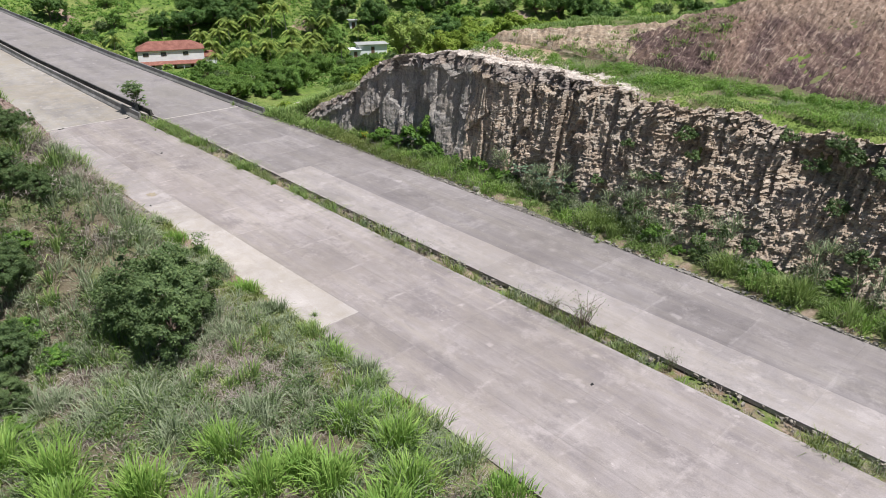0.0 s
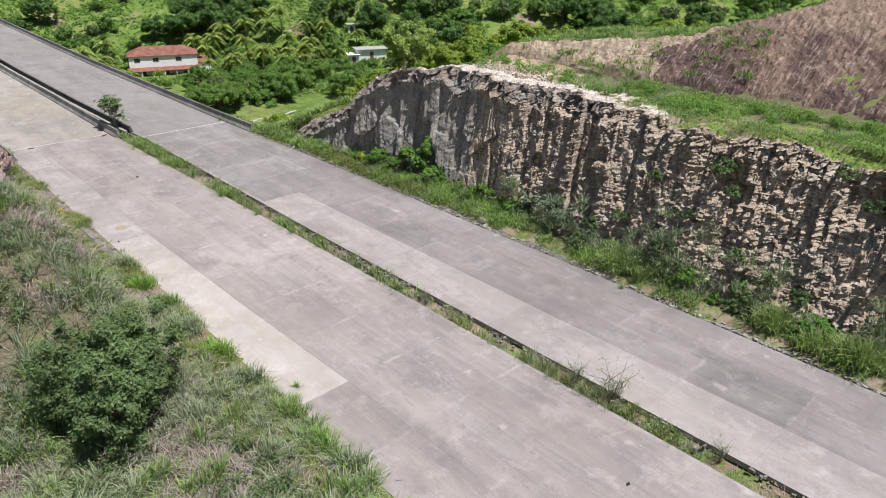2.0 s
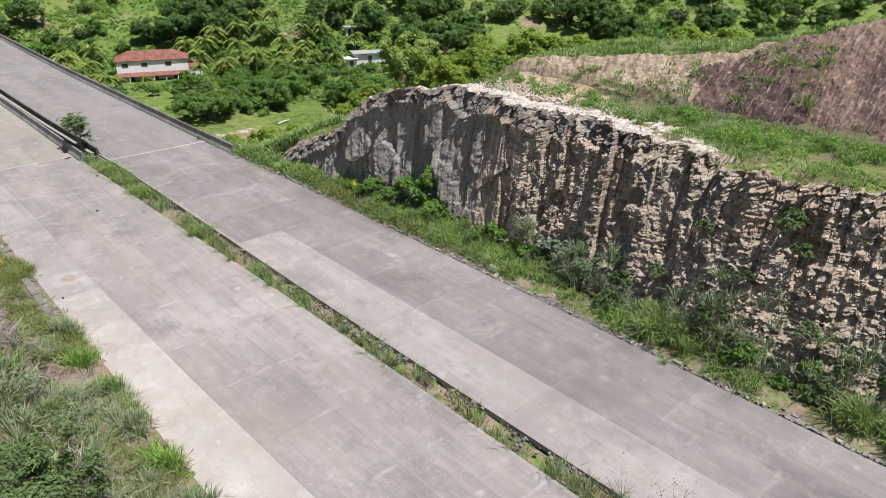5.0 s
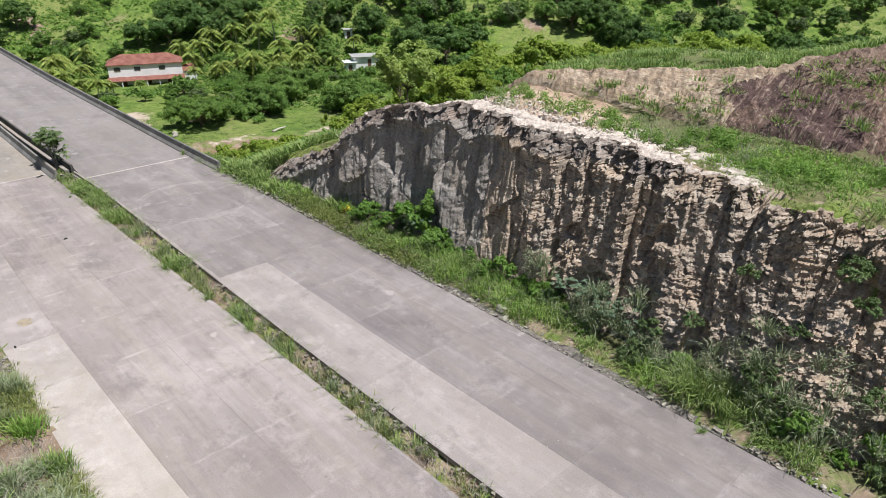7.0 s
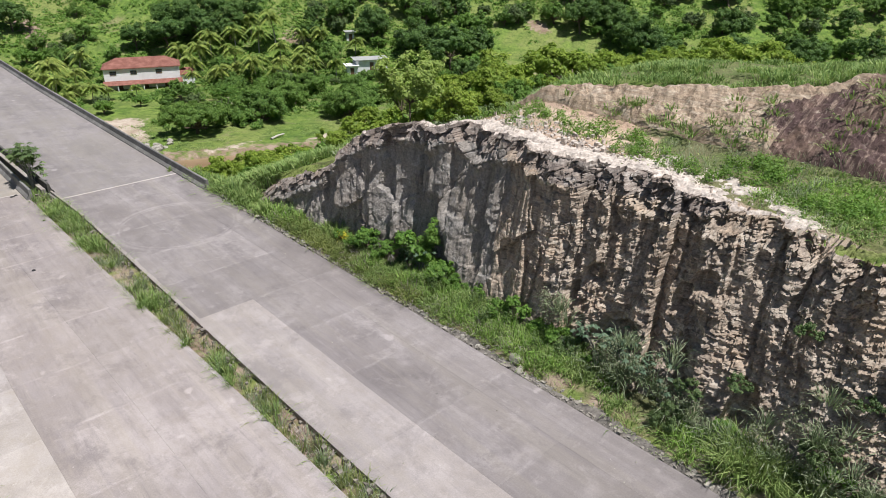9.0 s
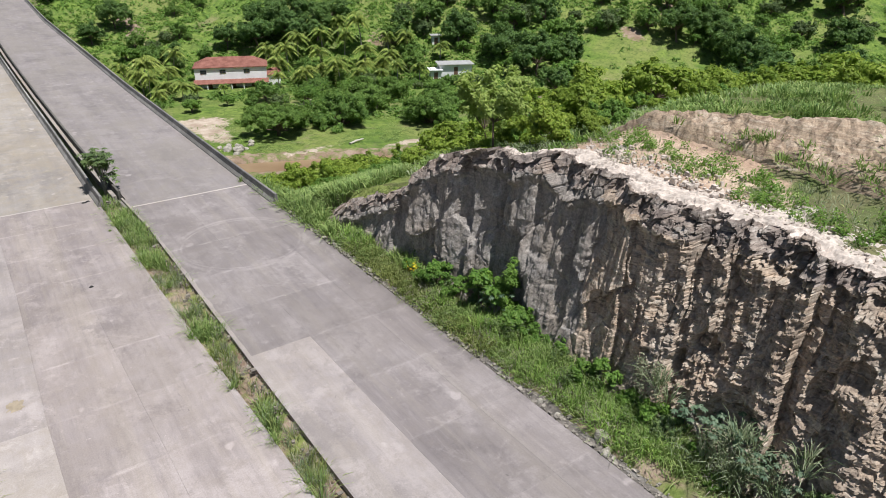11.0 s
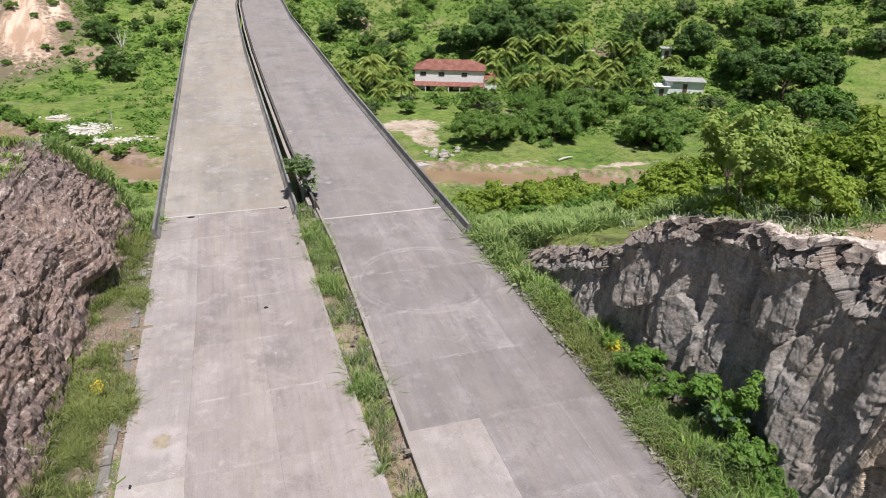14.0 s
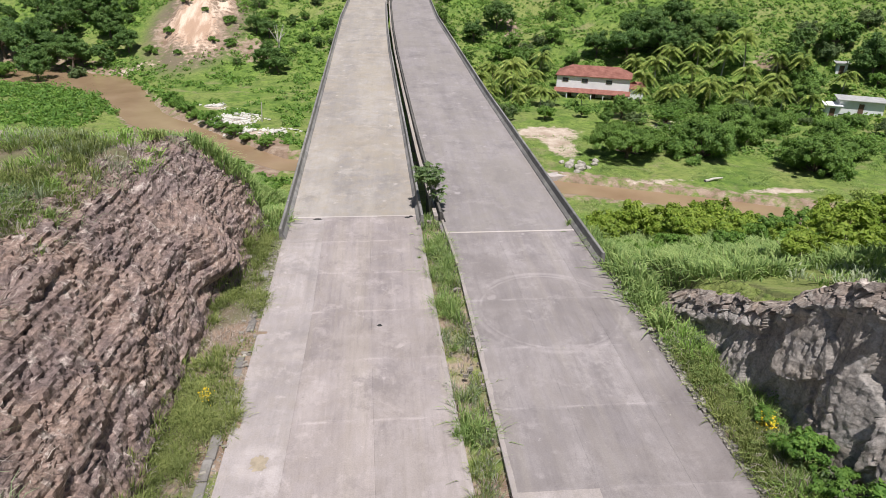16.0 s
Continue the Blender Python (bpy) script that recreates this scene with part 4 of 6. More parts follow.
def scatter(n, x0, x1, y0, y1, rng, keep=None, sink=0.05):
    x, y = rng.uniform(x0, x1, n), rng.uniform(y0, y1, n)
    if keep is not None:
        k = rng.uniform(size=n) < keep(x, y)
        x, y = x[k], y[k]
    return np.stack([x, y, ground(x, y) - sink], 1)


def growth(name, label, pieces, material):
    return thing(name, label, "grass", kind="stuff", me=sheet(name, *join(pieces), material))


G = np.random.default_rng(7)
# slope and verge beside the left carriageway
wild = lambda x, y: (1 - 0.8 * step(13.3, 14.1, x)) * (1 - 0.6 * step(0.5, -1.5, y - 26 + 0.5 * x)) * (x < rock_foot(y) + 1.3 - 2.2 * value(x * 0.3, y * 0.3, 71)) * (1 - step(46, 52, y + 0.5 * (x - 8)) * step(5.5, 8.0, x))
p = scatter(3000, -8, 15, 8, 62, G, lambda x, y: wild(x, y) * step(0.35, 0.55, value(x * 0.45, y * 0.45, 72)))
growth("tall_grey_grass", "tall grey-green grass on the roadside slope", [tufts(p, 0.5 + 1.3 * value(p[:, 0] * 1.1, p[:, 1] * 1.1, 73) ** 1.5, 44, 0.022, G, 0.75, 0.16)], GREY_GRASS)
p = scatter(4400, -8, 15, 8, 62, G, lambda x, y: wild(x, y) * (0.25 + 0.75 * step(0.62, 0.42, value(x * 0.45, y * 0.45, 72))))
growth("dry_grass", "dry straw-coloured fallen grass among green tufts", [tufts(p, 0.35 + 0.5 * value(p[:, 0], p[:, 1], 62), 30, 0.018, G, 1.3, 0.3)], DRY_GRASS)
p = scatter(1050, -8, 15, 8, 62, G, lambda x, y: wild(x, y) * step(0.42, 0.62, value(x * 0.5, y * 0.5, 75)))
growth("green_grass_tufts", "green grass tufts on the roadside slope", [tufts(p, 0.5 + 1.2 * value(p[:, 0] * 1.1, p[:, 1] * 1.1, 74) ** 1.3, 46, 0.026, G, 0.7, 0.15)], GRASS)
gu, gv = np.meshgrid(np.arange(-5, 13.6, 2.5), np.arange(9, 27, 2.5))
gu, gv = (gu + G.uniform(-0.9, 0.9, gu.shape)).ravel(), (gv + G.uniform(-0.9, 0.9, gv.shape)).ravel()
k = (gv < 26.0 - 0.5 * gu + 3.0 * (value(gu * 0.4, gv * 0.4, 76) - 0.5)) & (G.uniform(size=gu.size) < 0.85)
p = np.stack([gu[k], gv[k], ground(gu[k], gv[k]) - 0.05], 1)
growth("lush_reed_grass", "lush bright yellow-green reed grass clumps", [tufts(p, 1.15 + 0.7 * value(p[:, 0] * 2, p[:, 1] * 2, 78), 520, 0.032, G, 0.42, 0.40)], LUSH)
p = scatter(2600, -8, 15, 8, 62, G, lambda x, y: wild(x, y) * step(0.40, 0.60, value(x * 0.4, y * 0.4, 70)))
o = unit(G.normal(size=(len(p) * 70, 3)))
q = np.repeat(p, 70, 0) + o * np.array([0.42, 0.42, 0.6]) * G.uniform(0.3, 1.0, (len(p) * 70, 1)) + [0, 0, 0.5]
growth("leafy_weeds", "low leafy green weeds among the grass", [leaf_quads(q, o + np.array([0, 0, 0.7]), 0.07, G)], LEAF_OLIVE)
p = scatter(3600, 12.4, 15.6, 8, 79, G, lambda x, y: step(0.46, 0.66, value(x * 0.6, y * 0.45, 77)) * (x < edge_left(y) + 0.1) * (x > rock_foot(y) - 0.4))
growth("verge_grass", "olive green grass along the road edge", [tufts(p, 0.3 + 0.4 * value(p[:, 0], p[:, 1], 68), 26, 0.016, G, 0.85, 0.14)], MEDIAN_GRASS)
p = scatter(800, 12.2, 14.6, 44, 79, G, lambda x, y: (x > rock_foot(y) - 0.3) * step(0.25, 0.5, value(x * 0.5, y * 0.35, 59)) * step(14.7, 14.0, x))
growth("verge_green_grass", "olive green grass between the rock cut and the road", [tufts(p, 0.3 + 0.5 * value(p[:, 0] * 0.8, p[:, 1] * 0.8, 58), 30, 0.018, G, 0.8, 0.16)], MEDIAN_GRASS)
p = scatter(1500, 12.4, 15.5, 8, 79, G, lambda x, y: (x > rock_foot(y) - 0.2) * 1.0)
growth("verge_dry_grass", "low dry grass and litter along the road edge", [tufts(p, 0.25, 18, 0.014, G, 1.4, 0.25)], DRY_GRASS)
p = scatter(5200, -14, 9.6, 44, 84, G, lambda x, y: step(7.4, 8.2, ground(x, y)) * step(10.5, 7.5, x) * step(0.40, 0.62, value(x * 0.5, y * 0.5, 95)))
growth("hilltop_grass", "yellow-green grass on top of the rock cut", [tufts(p, 0.35 + 0.75 * value(p[:, 0] * 0.55, p[:, 1] * 0.55, 96), 26, 0.022, G, 0.8, 0.2)], MEDIAN_GRASS)
p = scatter(1300, -14, 10, 44, 84, G, lambda x, y: step(7.4, 8.2, ground(x, y)) * step(0.45, 0.6, value(x * 0.45, y * 0.45, 64)))
growth("hilltop_lush_grass", "bright yellow-green grass clumps on top of the rock cut", [tufts(p, 0.7, 30, 0.026, G, 0.75, 0.2)], LUSH)
p = scatter(1500, -14, 9, 44, 84, G, lambda x, y: step(7.4, 8.2, ground(x, y)) * step(0.5, 0.36, value(x * 0.5, y * 0.5, 95)))
growth("hilltop_fallen_grass", "brown fallen grass on top of the rock cut", [tufts(p, 0.4, 22, 0.02, G, 1.5, 0.3)], DRY_GRASS)
p = scatter(1500, -14, 11, 44, 84, G, lambda x, y: step(6.4, 8.0, ground(x, y)) * step(0.45, 0.6, value(x * 0.3, y * 0.3, 78)))
growth("hilltop_dry_grass", "pale grey dry grass on top of the rock cut", [tufts(p, 0.8, 20, 0.014, G, 0.9, 0.24)], GREY_GRASS)
p = scatter(330, 13.4, 15.8, 8, 52, G, lambda x, y: (x < edge_left(y) - 0.2) * step(0.44, 0.60, value(x * 0.3, y * 0.6, 67)))
growth("edge_grass_clumps", "grass clumps spilling over the road edge", [tufts(p, 0.55 + 0.5 * value(p[:, 0], p[:, 1], 66), 60, 0.02, G, 0.75, 0.16)], GREY_GRASS)
for i, (x, y, r) in enumerate(((15.5, 26.6, 0.34), (15.35, 24.1, 0.30), (15.7, 22.0, 0.26), (15.1, 17.0, 0.5), (14.7, 18.7, 0.5), (15.3, 30.2, 0.34), (14.8, 14.4, 0.55), (15.2, 33.4, 0.3), (14.9, 36.6, 0.36), (15.3, 39.8, 0.28), (14.9, 43.1, 0.34), (15.1, 46.8, 0.26), (14.5, 20.9, 0.4), (15.0, 11.8, 0.5))):
    p = np.array([[x, y, float(ground(x, y)) - 0.05], [x - 0.3, y + 0.5, float(ground(x, y)) - 0.05]])
    thing("roadside_grass_clump", "tall rounded grass clump leaning over the slab edge", "grass clump", "grass clumps along the slab edge",
          me=sheet("clump", *tufts(p, 0.8 + 0.5 * r, 150, 0.024, G, 0.5, 0.8 * r), (GRASS, LUSH, GREY_GRASS)[i % 3]))
p = scatter(2600, -34, 15.5, -32, 62, G, lambda x, y: ((x < -7.5) | (y < 8.5)) * step(0.3, 0.6, value(x * 0.3, y * 0.3, 63)))
growth("outer_grass", "grey-green grass on the slope further off", [tufts(p, 0.8, 30, 0.034, G, 0.8, 0.3)], GREY_GRASS)
p = scatter(2200, -34, 15.5, -32, 62, G, lambda x, y: ((x < -7.5) | (y < 8.5)) * step(0.6, 0.35, value(x * 0.3, y * 0.3, 63)))
growth("outer_green_grass", "green grass on the slope further off", [tufts(p, 0.7, 30, 0.034, G, 0.8, 0.3)], GRASS)
# median strip
p = scatter(1700, 25.0, 28.4, -6, 79, G, lambda x, y: (x > edge_median_left(y) - 0.05) * (x < edge_median_right(y) - 0.25) * step(0.38, 0.58, value(x * 0.7, y * 0.5, 79)))
p[:, 2] = -0.28
growth("median_grass", "mixed green grass growing in the median gap", [tufts(p[::2], 0.45 + 0.5 * value(p[::2, 0], p[::2, 1] * 0.6, 80), 30, 0.016, G, 0.7, 0.14)], MEDIAN_GRASS)
growth("median_grey_grass", "grey-green grass growing in the median gap", [tufts(p[1::2], 0.4 + 0.5 * value(p[1::2, 0], p[1::2, 1] * 0.6, 69), 26, 0.014, G, 0.75, 0.14)], GREY_GRASS)
p = scatter(900, 25.0, 28.4, -6, 79, G, lambda x, y: (x > edge_median_left(y)) * (x < edge_median_right(y) - 0.2))
p[:, 2] = -0.28
growth("median_dry_grass", "low dry brown grass in the median gap", [tufts(p, 0.35, 18, 0.012, G, 1.0, 0.18)], DRY_GRASS)
thick = lambda y: step(62, 67, y) + 0.8 * step(2.2, 0.6, np.abs(y - 55.5)) + 0.7 * step(1.6, 0.4, np.abs(y - 46)) + 0.6 * step(1.5, 0.4, np.abs(y - 37.5)) + 0.6 * step(1.2, 0.3, np.abs(y - 31.5)) + 0.5 * step(1.2, 0.3, np.abs(y - 41.5))
p = scatter(2600, 25.0, 28.4, 8, 79.2, G, lambda x, y: (x > edge_median_left(y) + 0.1) * (x < edge_median_right(y) - 0.35) * thick(y) * (0.25 + 0.75 * step(0.40, 0.58, value(x * 0.9, y * 0.55, 47))))
p[:, 2] = -0.28
growth("median_lush_grass", "thick fresh green grass in the median gap", [tufts(p, 0.5 + 0.7 * value(p[:, 0] * 0.9, p[:, 1] * 0.9, 61), 30, 0.018, G, 0.8, 0.16)], GRASS)
# strip under the cliff, and the slope by the bridge
strip = lambda x, y: (x > edge_right(y) + 0.65 + 0.5 * value(y * 0.8, 0 * y, 81)) * (x < cliff_foot(y) + 0.8) * step(0.30, 0.52, value(x * 0.5, y * 0.3, 82))
p = scatter(2600, 37, 42.5, -2, 70, G, strip)
growth("cliff_foot_grass", "tall green grass along the foot of the cliff", [tufts(p, (0.35 + 0.5 * step(37.8, 39.6, p[:, 0])) * (0.6 + 1.1 * value(p[:, 0] * 0.9, p[:, 1] * 0.9, 90)), 30, 0.02, G, 0.75, 0.16)], GRASS)
p = scatter(2400, 37.0, 38.9, 0, 72, G, lambda x, y: (x > edge_right(y) + 0.35 + 0.4 * value(y * 0.9, 0 * y, 56)) * (1 - 0.6 * step(24, 30, y) * step(48, 42, y)) * 0.8 * step(0.44, 0.62, value(x * 0.6, y * 0.5, 55)))
growth("cliff_strip_grass", "low green grass between the slab and the cliff foot", [tufts(p, 0.25 + 0.45 * value(p[:, 0] * 0.8, p[:, 1] * 0.8, 54), 30, 0.02, G, 0.9, 0.18)], GRASS)
p = scatter(520, 38.2, 40.6, 0, 26, G, lambda x, y: (x < cliff_foot(y) + 0.4) * step(0.52, 0.60, value(x * 0.8, y * 0.8, 53)))
growth("cliff_tall_grass", "shoulder-high bright grass against the cliff", [tufts(p, 0.9 + 1.2 * value(p[:, 0] * 0.7, p[:, 1] * 0.7, 52), 60, 0.026, G, 0.5, 0.22)], GRASS)
p = scatter(420, 37.5, 39.4, 44, 60, G, lambda x, y: (x < cliff_foot(y)) * 0.9)
growth("cliff_olive_grass", "olive grass on the verge before the grey rock", [tufts(p, 0.3 + 0.6 * value(p[:, 0] * 0.8, p[:, 1] * 0.8, 47), 34, 0.02, G, 0.8, 0.2)], MEDIAN_GRASS)
p = scatter(900, 37, 42.5, -2, 70, G, strip)
b = p[G.uniform(size=len(p)) < 0.16]
o = unit(G.normal(size=(len(b) * 90, 3)))
q = np.repeat(b, 90, 0) + o * np.array([0.45, 0.45, 0.75]) * G.uniform(0.3, 1.0, (len(b) * 90, 1)) + [0.5, 0, 0.75]
growth("cliff_foot_weeds", "tall grey-green leafy weeds at the foot of the cliff", [leaf_quads(q, o + np.array([0, 0, 0.6]), 0.075, G)], LEAF_OLIVE)
growth("cliff_foot_dry_grass", "dry grey-brown grass along the foot of the cliff", [tufts(p, 0.8, 22, 0.014, G, 0.9, 0.24)], DRY_GRASS)
p = scatter(1500, 37, 42.5, -2, 70, G, lambda x, y: strip(x, y) * step(0.4, 0.6, value(x * 0.4, y * 0.25, 83)))
growth("cliff_foot_reeds", "lush bright reeds and creepers under the cliff", [tufts(p, 1.0, 26, 0.022, G, 0.75, 0.22)], LUSH)
p = scatter(9000, 36.6, 66, 62, 118, G, lambda x, y: (x > edge_right(y) + 0.4) * step(-14.2, -13, ground(x, y)) * step(0.2, 0.4, value(x * 0.2, y * 0.2, 84)))
growth("slope_grass", "tall green grass on the slope beside the bridge", [tufts(p, 0.6 + 0.8 * value(p[:, 0] * 0.5, p[:, 1] * 0.5, 87), 16, 0.045, G, 0.9, 0.3)], GRASS)
p = scatter(3600, -6, 14.4, 76, 122, G, lambda x, y: (x < edge_left(y) - 0.4) * step(-14.2, -13, ground(x, y)))
growth("left_slope_grass", "green grass on the slope below the rock cut", [tufts(p, 0.95, 16, 0.045, G, 0.9, 0.3)], GRASS)
# terrace
p = scatter(7000, 43, 49.9, 4, 58, G, lambda x, y: step(cliff_foot(y) + 3.6, cliff_foot(y) + 4.8 + 2.5 * step(24, 44, y), x) * (0.06 + 0.60 * step(0.40, 0.62, value(x * 0.5, y * 0.5, 85))) * (1 - 0.9 * step(24, 38, y)))
growth("terrace_grass", "green low growth on the terrace above the cliff", [tufts(p, 0.16 + 0.26 * value(p[:, 0] * 0.8, p[:, 1] * 0.8, 89), 16, 0.026, G, 1.1, 0.24)], GRASS)
p = scatter(1900, 43, 49.7, 4, 40, G, lambda x, y: step(cliff_foot(y) + 4.2, cliff_foot(y) + 6.0, x) * step(0.52, 0.68, value(x * 0.35, y * 0.35, 60)) * (1 - 0.8 * step(24, 36, y)))
growth("terrace_lush_grass", "bright green grass patches on the terrace", [tufts(p, 0.3, 18, 0.028, G, 1.0, 0.24)], LUSH)
p = scatter(1100, 43, 49.2, 4, 50, G, lambda x, y: step(cliff_foot(y) + 4.0, cliff_foot(y) + 5.2, x) * step(0.5, 0.66, value(x * 0.5, y * 0.5, 65)) * (1 - 0.6 * step(26, 44, y)))
o = unit(G.normal(size=(len(p) * 60, 3)))
q = np.repeat(p, 60, 0) + o * 0.4 * G.uniform(0.3, 1.0, (len(p) * 60, 1)) + [0, 0, 0.3]
growth("terrace_weeds", "leafy bright green weeds on the terrace", [leaf_quads(q, o + np.array([0, 0, 0.7]), 0.075, G)], LEAF_MID)
p = scatter(1300, 43, 50.5, 2, 58, G, lambda x, y: step(0.45, 0.65, value(x * 0.5, y * 0.5, 86)) * (1 - 0.75 * step(26, 40, y)))
growth("terrace_dry_grass", "pale grasses among the terrace growth", [tufts(p, 0.5, 16, 0.014, G, 0.8, 0.24)], GREY_GRASS)
p = scatter(5200, 43.5, 100, 40, 76, G, lambda x, y: step(47, 52, y + 0.10 * (x - 46)) * step(70, 54, y))
tall = 0.2 + 0.55 * value(p[:, 0] * 0.6, p[:, 1] * 0.6, 88)
growth("ridge_grass", "tall grey-green grass behind the terrace", [tufts(p[::2], tall[::2], 20, 0.036, G, 0.8, 0.3)], GREY_GRASS)
growth("ridge_green_grass", "tall green grass behind the terrace", [tufts(p[1::2], tall[1::2], 20, 0.036, G, 0.8, 0.3)], GRASS)
p = scatter(5600, 50, 110, 10, 53, G, lambda x, y: step(0.0, 1.0, 0.62 * (x - 49.5) - bank_rise(y)) * step(0.25, 0.5, value(x * 0.4, y * 0.4, 51)))
b = scatter(500, 49.6, 58, 24, 52, G, lambda x, y: step(0.50, 0.64, value(x * 0.5, y * 0.5, 49)))
b[:, 2] += 0.35
growth("bank_weeds", "green weeds rooted on the pale end of the bank", [tufts(b, 0.3 + 0.4 * value(b[:, 0], b[:, 1], 48), 30, 0.03, G, 1.0, 0.28)], GRASS)
growth("bank_top_grass", "green grass on top of the dug bank", [tufts(p, 0.3 + 0.5 * value(p[:, 0] * 0.5, p[:, 1] * 0.5, 50), 18, 0.036, G, 0.9, 0.3)], GRASS)

p = scatter(9000, 40, 125, 112, 152, G, lambda x, y: step(-13.6, -14.6, ground(x, y)) * step(4.5, 7, np.abs(y - river_line(x))) * step(0.3, 0.6, value(x * 0.25, y * 0.25, 97)))
growth("meadow_grass", "green grass tufts on the river meadow", [tufts(p, 0.12 + 0.22 * value(p[:, 0] * 0.4, p[:, 1] * 0.4, 98), 9, 0.05, G, 1.2, 0.5)], GRASS)
# ---- trees and shrubs ----
BROAD = [tree_mould(11 + i, 8.2, 5.8, 4.6, 190, 24000, 0.20, LEAF_TREE, 0.28, low=-0.9, spread=0.15, lobes=9) for i in range(3)]
SPREAD = tree_mould(21, 8.6, 7.6, 3.8, 210, 30000, 0.18, LEAF_TREE, 0.35, low=-0.75, spread=0.14, lobes=12)
FAR_BROAD = [tree_mould(15 + i, 8.2, 5.8, 4.6, 120, 5200, 0.38, (LEAF_TREE, LEAF_MID, LEAF_TREE, LEAF_OLIVE)[i], 0.28, low=-0.9, spread=0.17, lobes=6 + i) for i in range(4)]
FAR_DARK = [tree_mould(35 + i, 11.5, 6.4, 6.0, 120, 5600, 0.44, LEAF_DARK, 0.32, low=-0.9, spread=0.16, lobes=7 + i) for i in range(3)]
DARK = [tree_mould(31 + i, 12.0, 6.6, 5.9, 170, 16000, 0.30, LEAF_DARK, 0.32, low=-0.8, spread=0.16, lobes=10) for i in range(3)]
SHRUB = [tree_mould(41 + i, 3.4, 2.6, 1.7, 70, 5200, 0.15, LEAF_YELLOW, 0.08, low=-0.8, spread=0.17, lobes=7) for i in range(3)]
GREEN_SHRUB = [tree_mould(51 + i, 3.0, 2.2, 1.5, 60, 4600, 0.15, LEAF_MID, 0.07, low=-0.8, spread=0.18, lobes=6) for i in range(2)]
OLIVE = [tree_mould(61 + i, 7.4, 3.1, 3.4, 90, 8000, 0.15, LEAF_LIGHT, 0.07, BARK, low=-0.8, spread=0.17, lobes=8) for i in range(2)]
BIG_LEAF = [tree_mould(66 + i, 3.2, 1.9, 1.6, 46, 1500, 0.24, LEAF_MID, 0.05, PALE_BARK, low=-0.6, spread=0.2, lobes=6) for i in range(2)]
R = random.Random(5)


def grove(name, moulds, label, category, group, spots, sink=0.0):
    for i, (x, y, s) in enumerate(spots):
        plant(name, moulds[i % len(moulds)], label, category, group, x, y, s * R.uniform(0.93, 1.07), R.uniform(0, 6.3), float(ground(x, y)) - sink * s, R.uniform(0.92, 1.1))


# the dense bush on the slope, and its neighbours
bush = tree_mould(71, 6.0, 3.3, 2.75, 300, 42000, 0.075, LEAF_BUSH, 0.12, low=-0.85, spread=0.125)
plant("round_bush", bush, "dense dark green rounded bush on the grassy slope", "bush", "bushes on the left slope", 9.3, 30.7, 1.06, 0.4, -0.4)
for x, y, s in ((5.0, 41.5, 0.55), (3.7, 36.8, 0.55), (2.6, 33.2, 0.5), (6.6, 45.0, 0.42), (4.4, 47.0, 0.6), (1.6, 30.2, 0.42), (8.4, 49.5, 0.3), (6.9, 40.6, 0.34)):
    plant("round_bush", bush, "dense dark green bush among tall grass", "bush", "bushes on the left slope", x, y, s, R.uniform(0, 6), float(ground(x, y)) - 0.4)

for x, y, k in ((3.1, 34.4, 0.62), (4.3, 32.4, 0.5), (4.9, 38.6, 0.45), (1.4, 27.8, 0.5)):
    plant("slope_shrub", GREEN_SHRUB[0], "low leafy bright green shrub on the slope", "shrub", "leafy shrubs on the left slope", x, y, k, R.uniform(0, 6), float(ground(x, y)) - 0.5)

plant("spreading_tree", SPREAD, "broad flat-crowned green tree on the river meadow", "tree", "trees by the river", 63.5, 138.5, 1.02, 0.5, float(ground(63.5, 138.5)) - 1.9)
grove("riverside_tree", BROAD, "rounded green tree standing on the river meadow", "tree", "trees by the river",
      [(77, 139.5, 1.1), (86, 146, 1.15), (92.5, 130, 1.15), (101, 136, 0.9), (112, 131, 0.9), (122, 120, 0.9), (66, 149, 0.5), (97, 153, 0.7), (107, 148, 0.7), (117, 156, 0.45)], 1.7)
grove("dark_tree", DARK, "tall dark green tree on the hillside", "tree", "dark hillside trees",
      [(86, 205, 0.95), (94, 202, 0.9), (101, 199, 0.85), (90, 210, 1.0), (98, 208, 1.0), (79, 210, 0.7), (108, 203, 0.8), (56, 236, 0.7), (48, 228, 0.6), (136, 160, 0.9), (139, 150, 1.0), (133, 176, 0.8),
       (182, 140, 0.95), (186, 126, 0.9), (176, 108, 1.0), (185, 120, 0.9), (196, 100, 0.95), (150, 100, 0.7), (140, 106, 0.7), (205, 84, 0.9), (190, 135, 0.8), (215, 110, 0.9), (-62, 222, 1.0), (-74, 226, 1.1)])
grove("dark_tree", DARK, "tall dark green tree on the hillside", "tree", "dark hillside trees",
      [(-84, 232, 1.0), (-70, 238, 0.9), (-56, 236, 0.8), (-92, 222, 0.9), (-97, 240, 1.0), (-48, 226, 0.6), (-5, 209, 0.5), (-8, 212, 0.55), (-10, 229, 0.5), (-14, 232, 0.5), (-66, 210, 0.7), (-82, 212, 0.7)])
grove("hillside_tree", FAR_BROAD, "green tree on the far hillside", "tree", "green hillside trees",
      [(118, 176, 0.7), (136, 178, 0.8), (150, 172, 0.8), (172, 156, 0.8), (180, 148, 0.8),  (200, 118, 0.8), (182, 92, 0.8), (170, 84, 0.8), (160, 108, 0.7),
       (-76, 214, 0.6), (-90, 204, 0.6), (-58, 214, 0.5), (60, 214, 0.6), (52, 206, 0.6), (70, 224, 0.5), (128, 196, 0.6), (44, 214, 0.6), (34, 240, 0.5), (225, 96, 0.8), (212, 70, 0.8)])
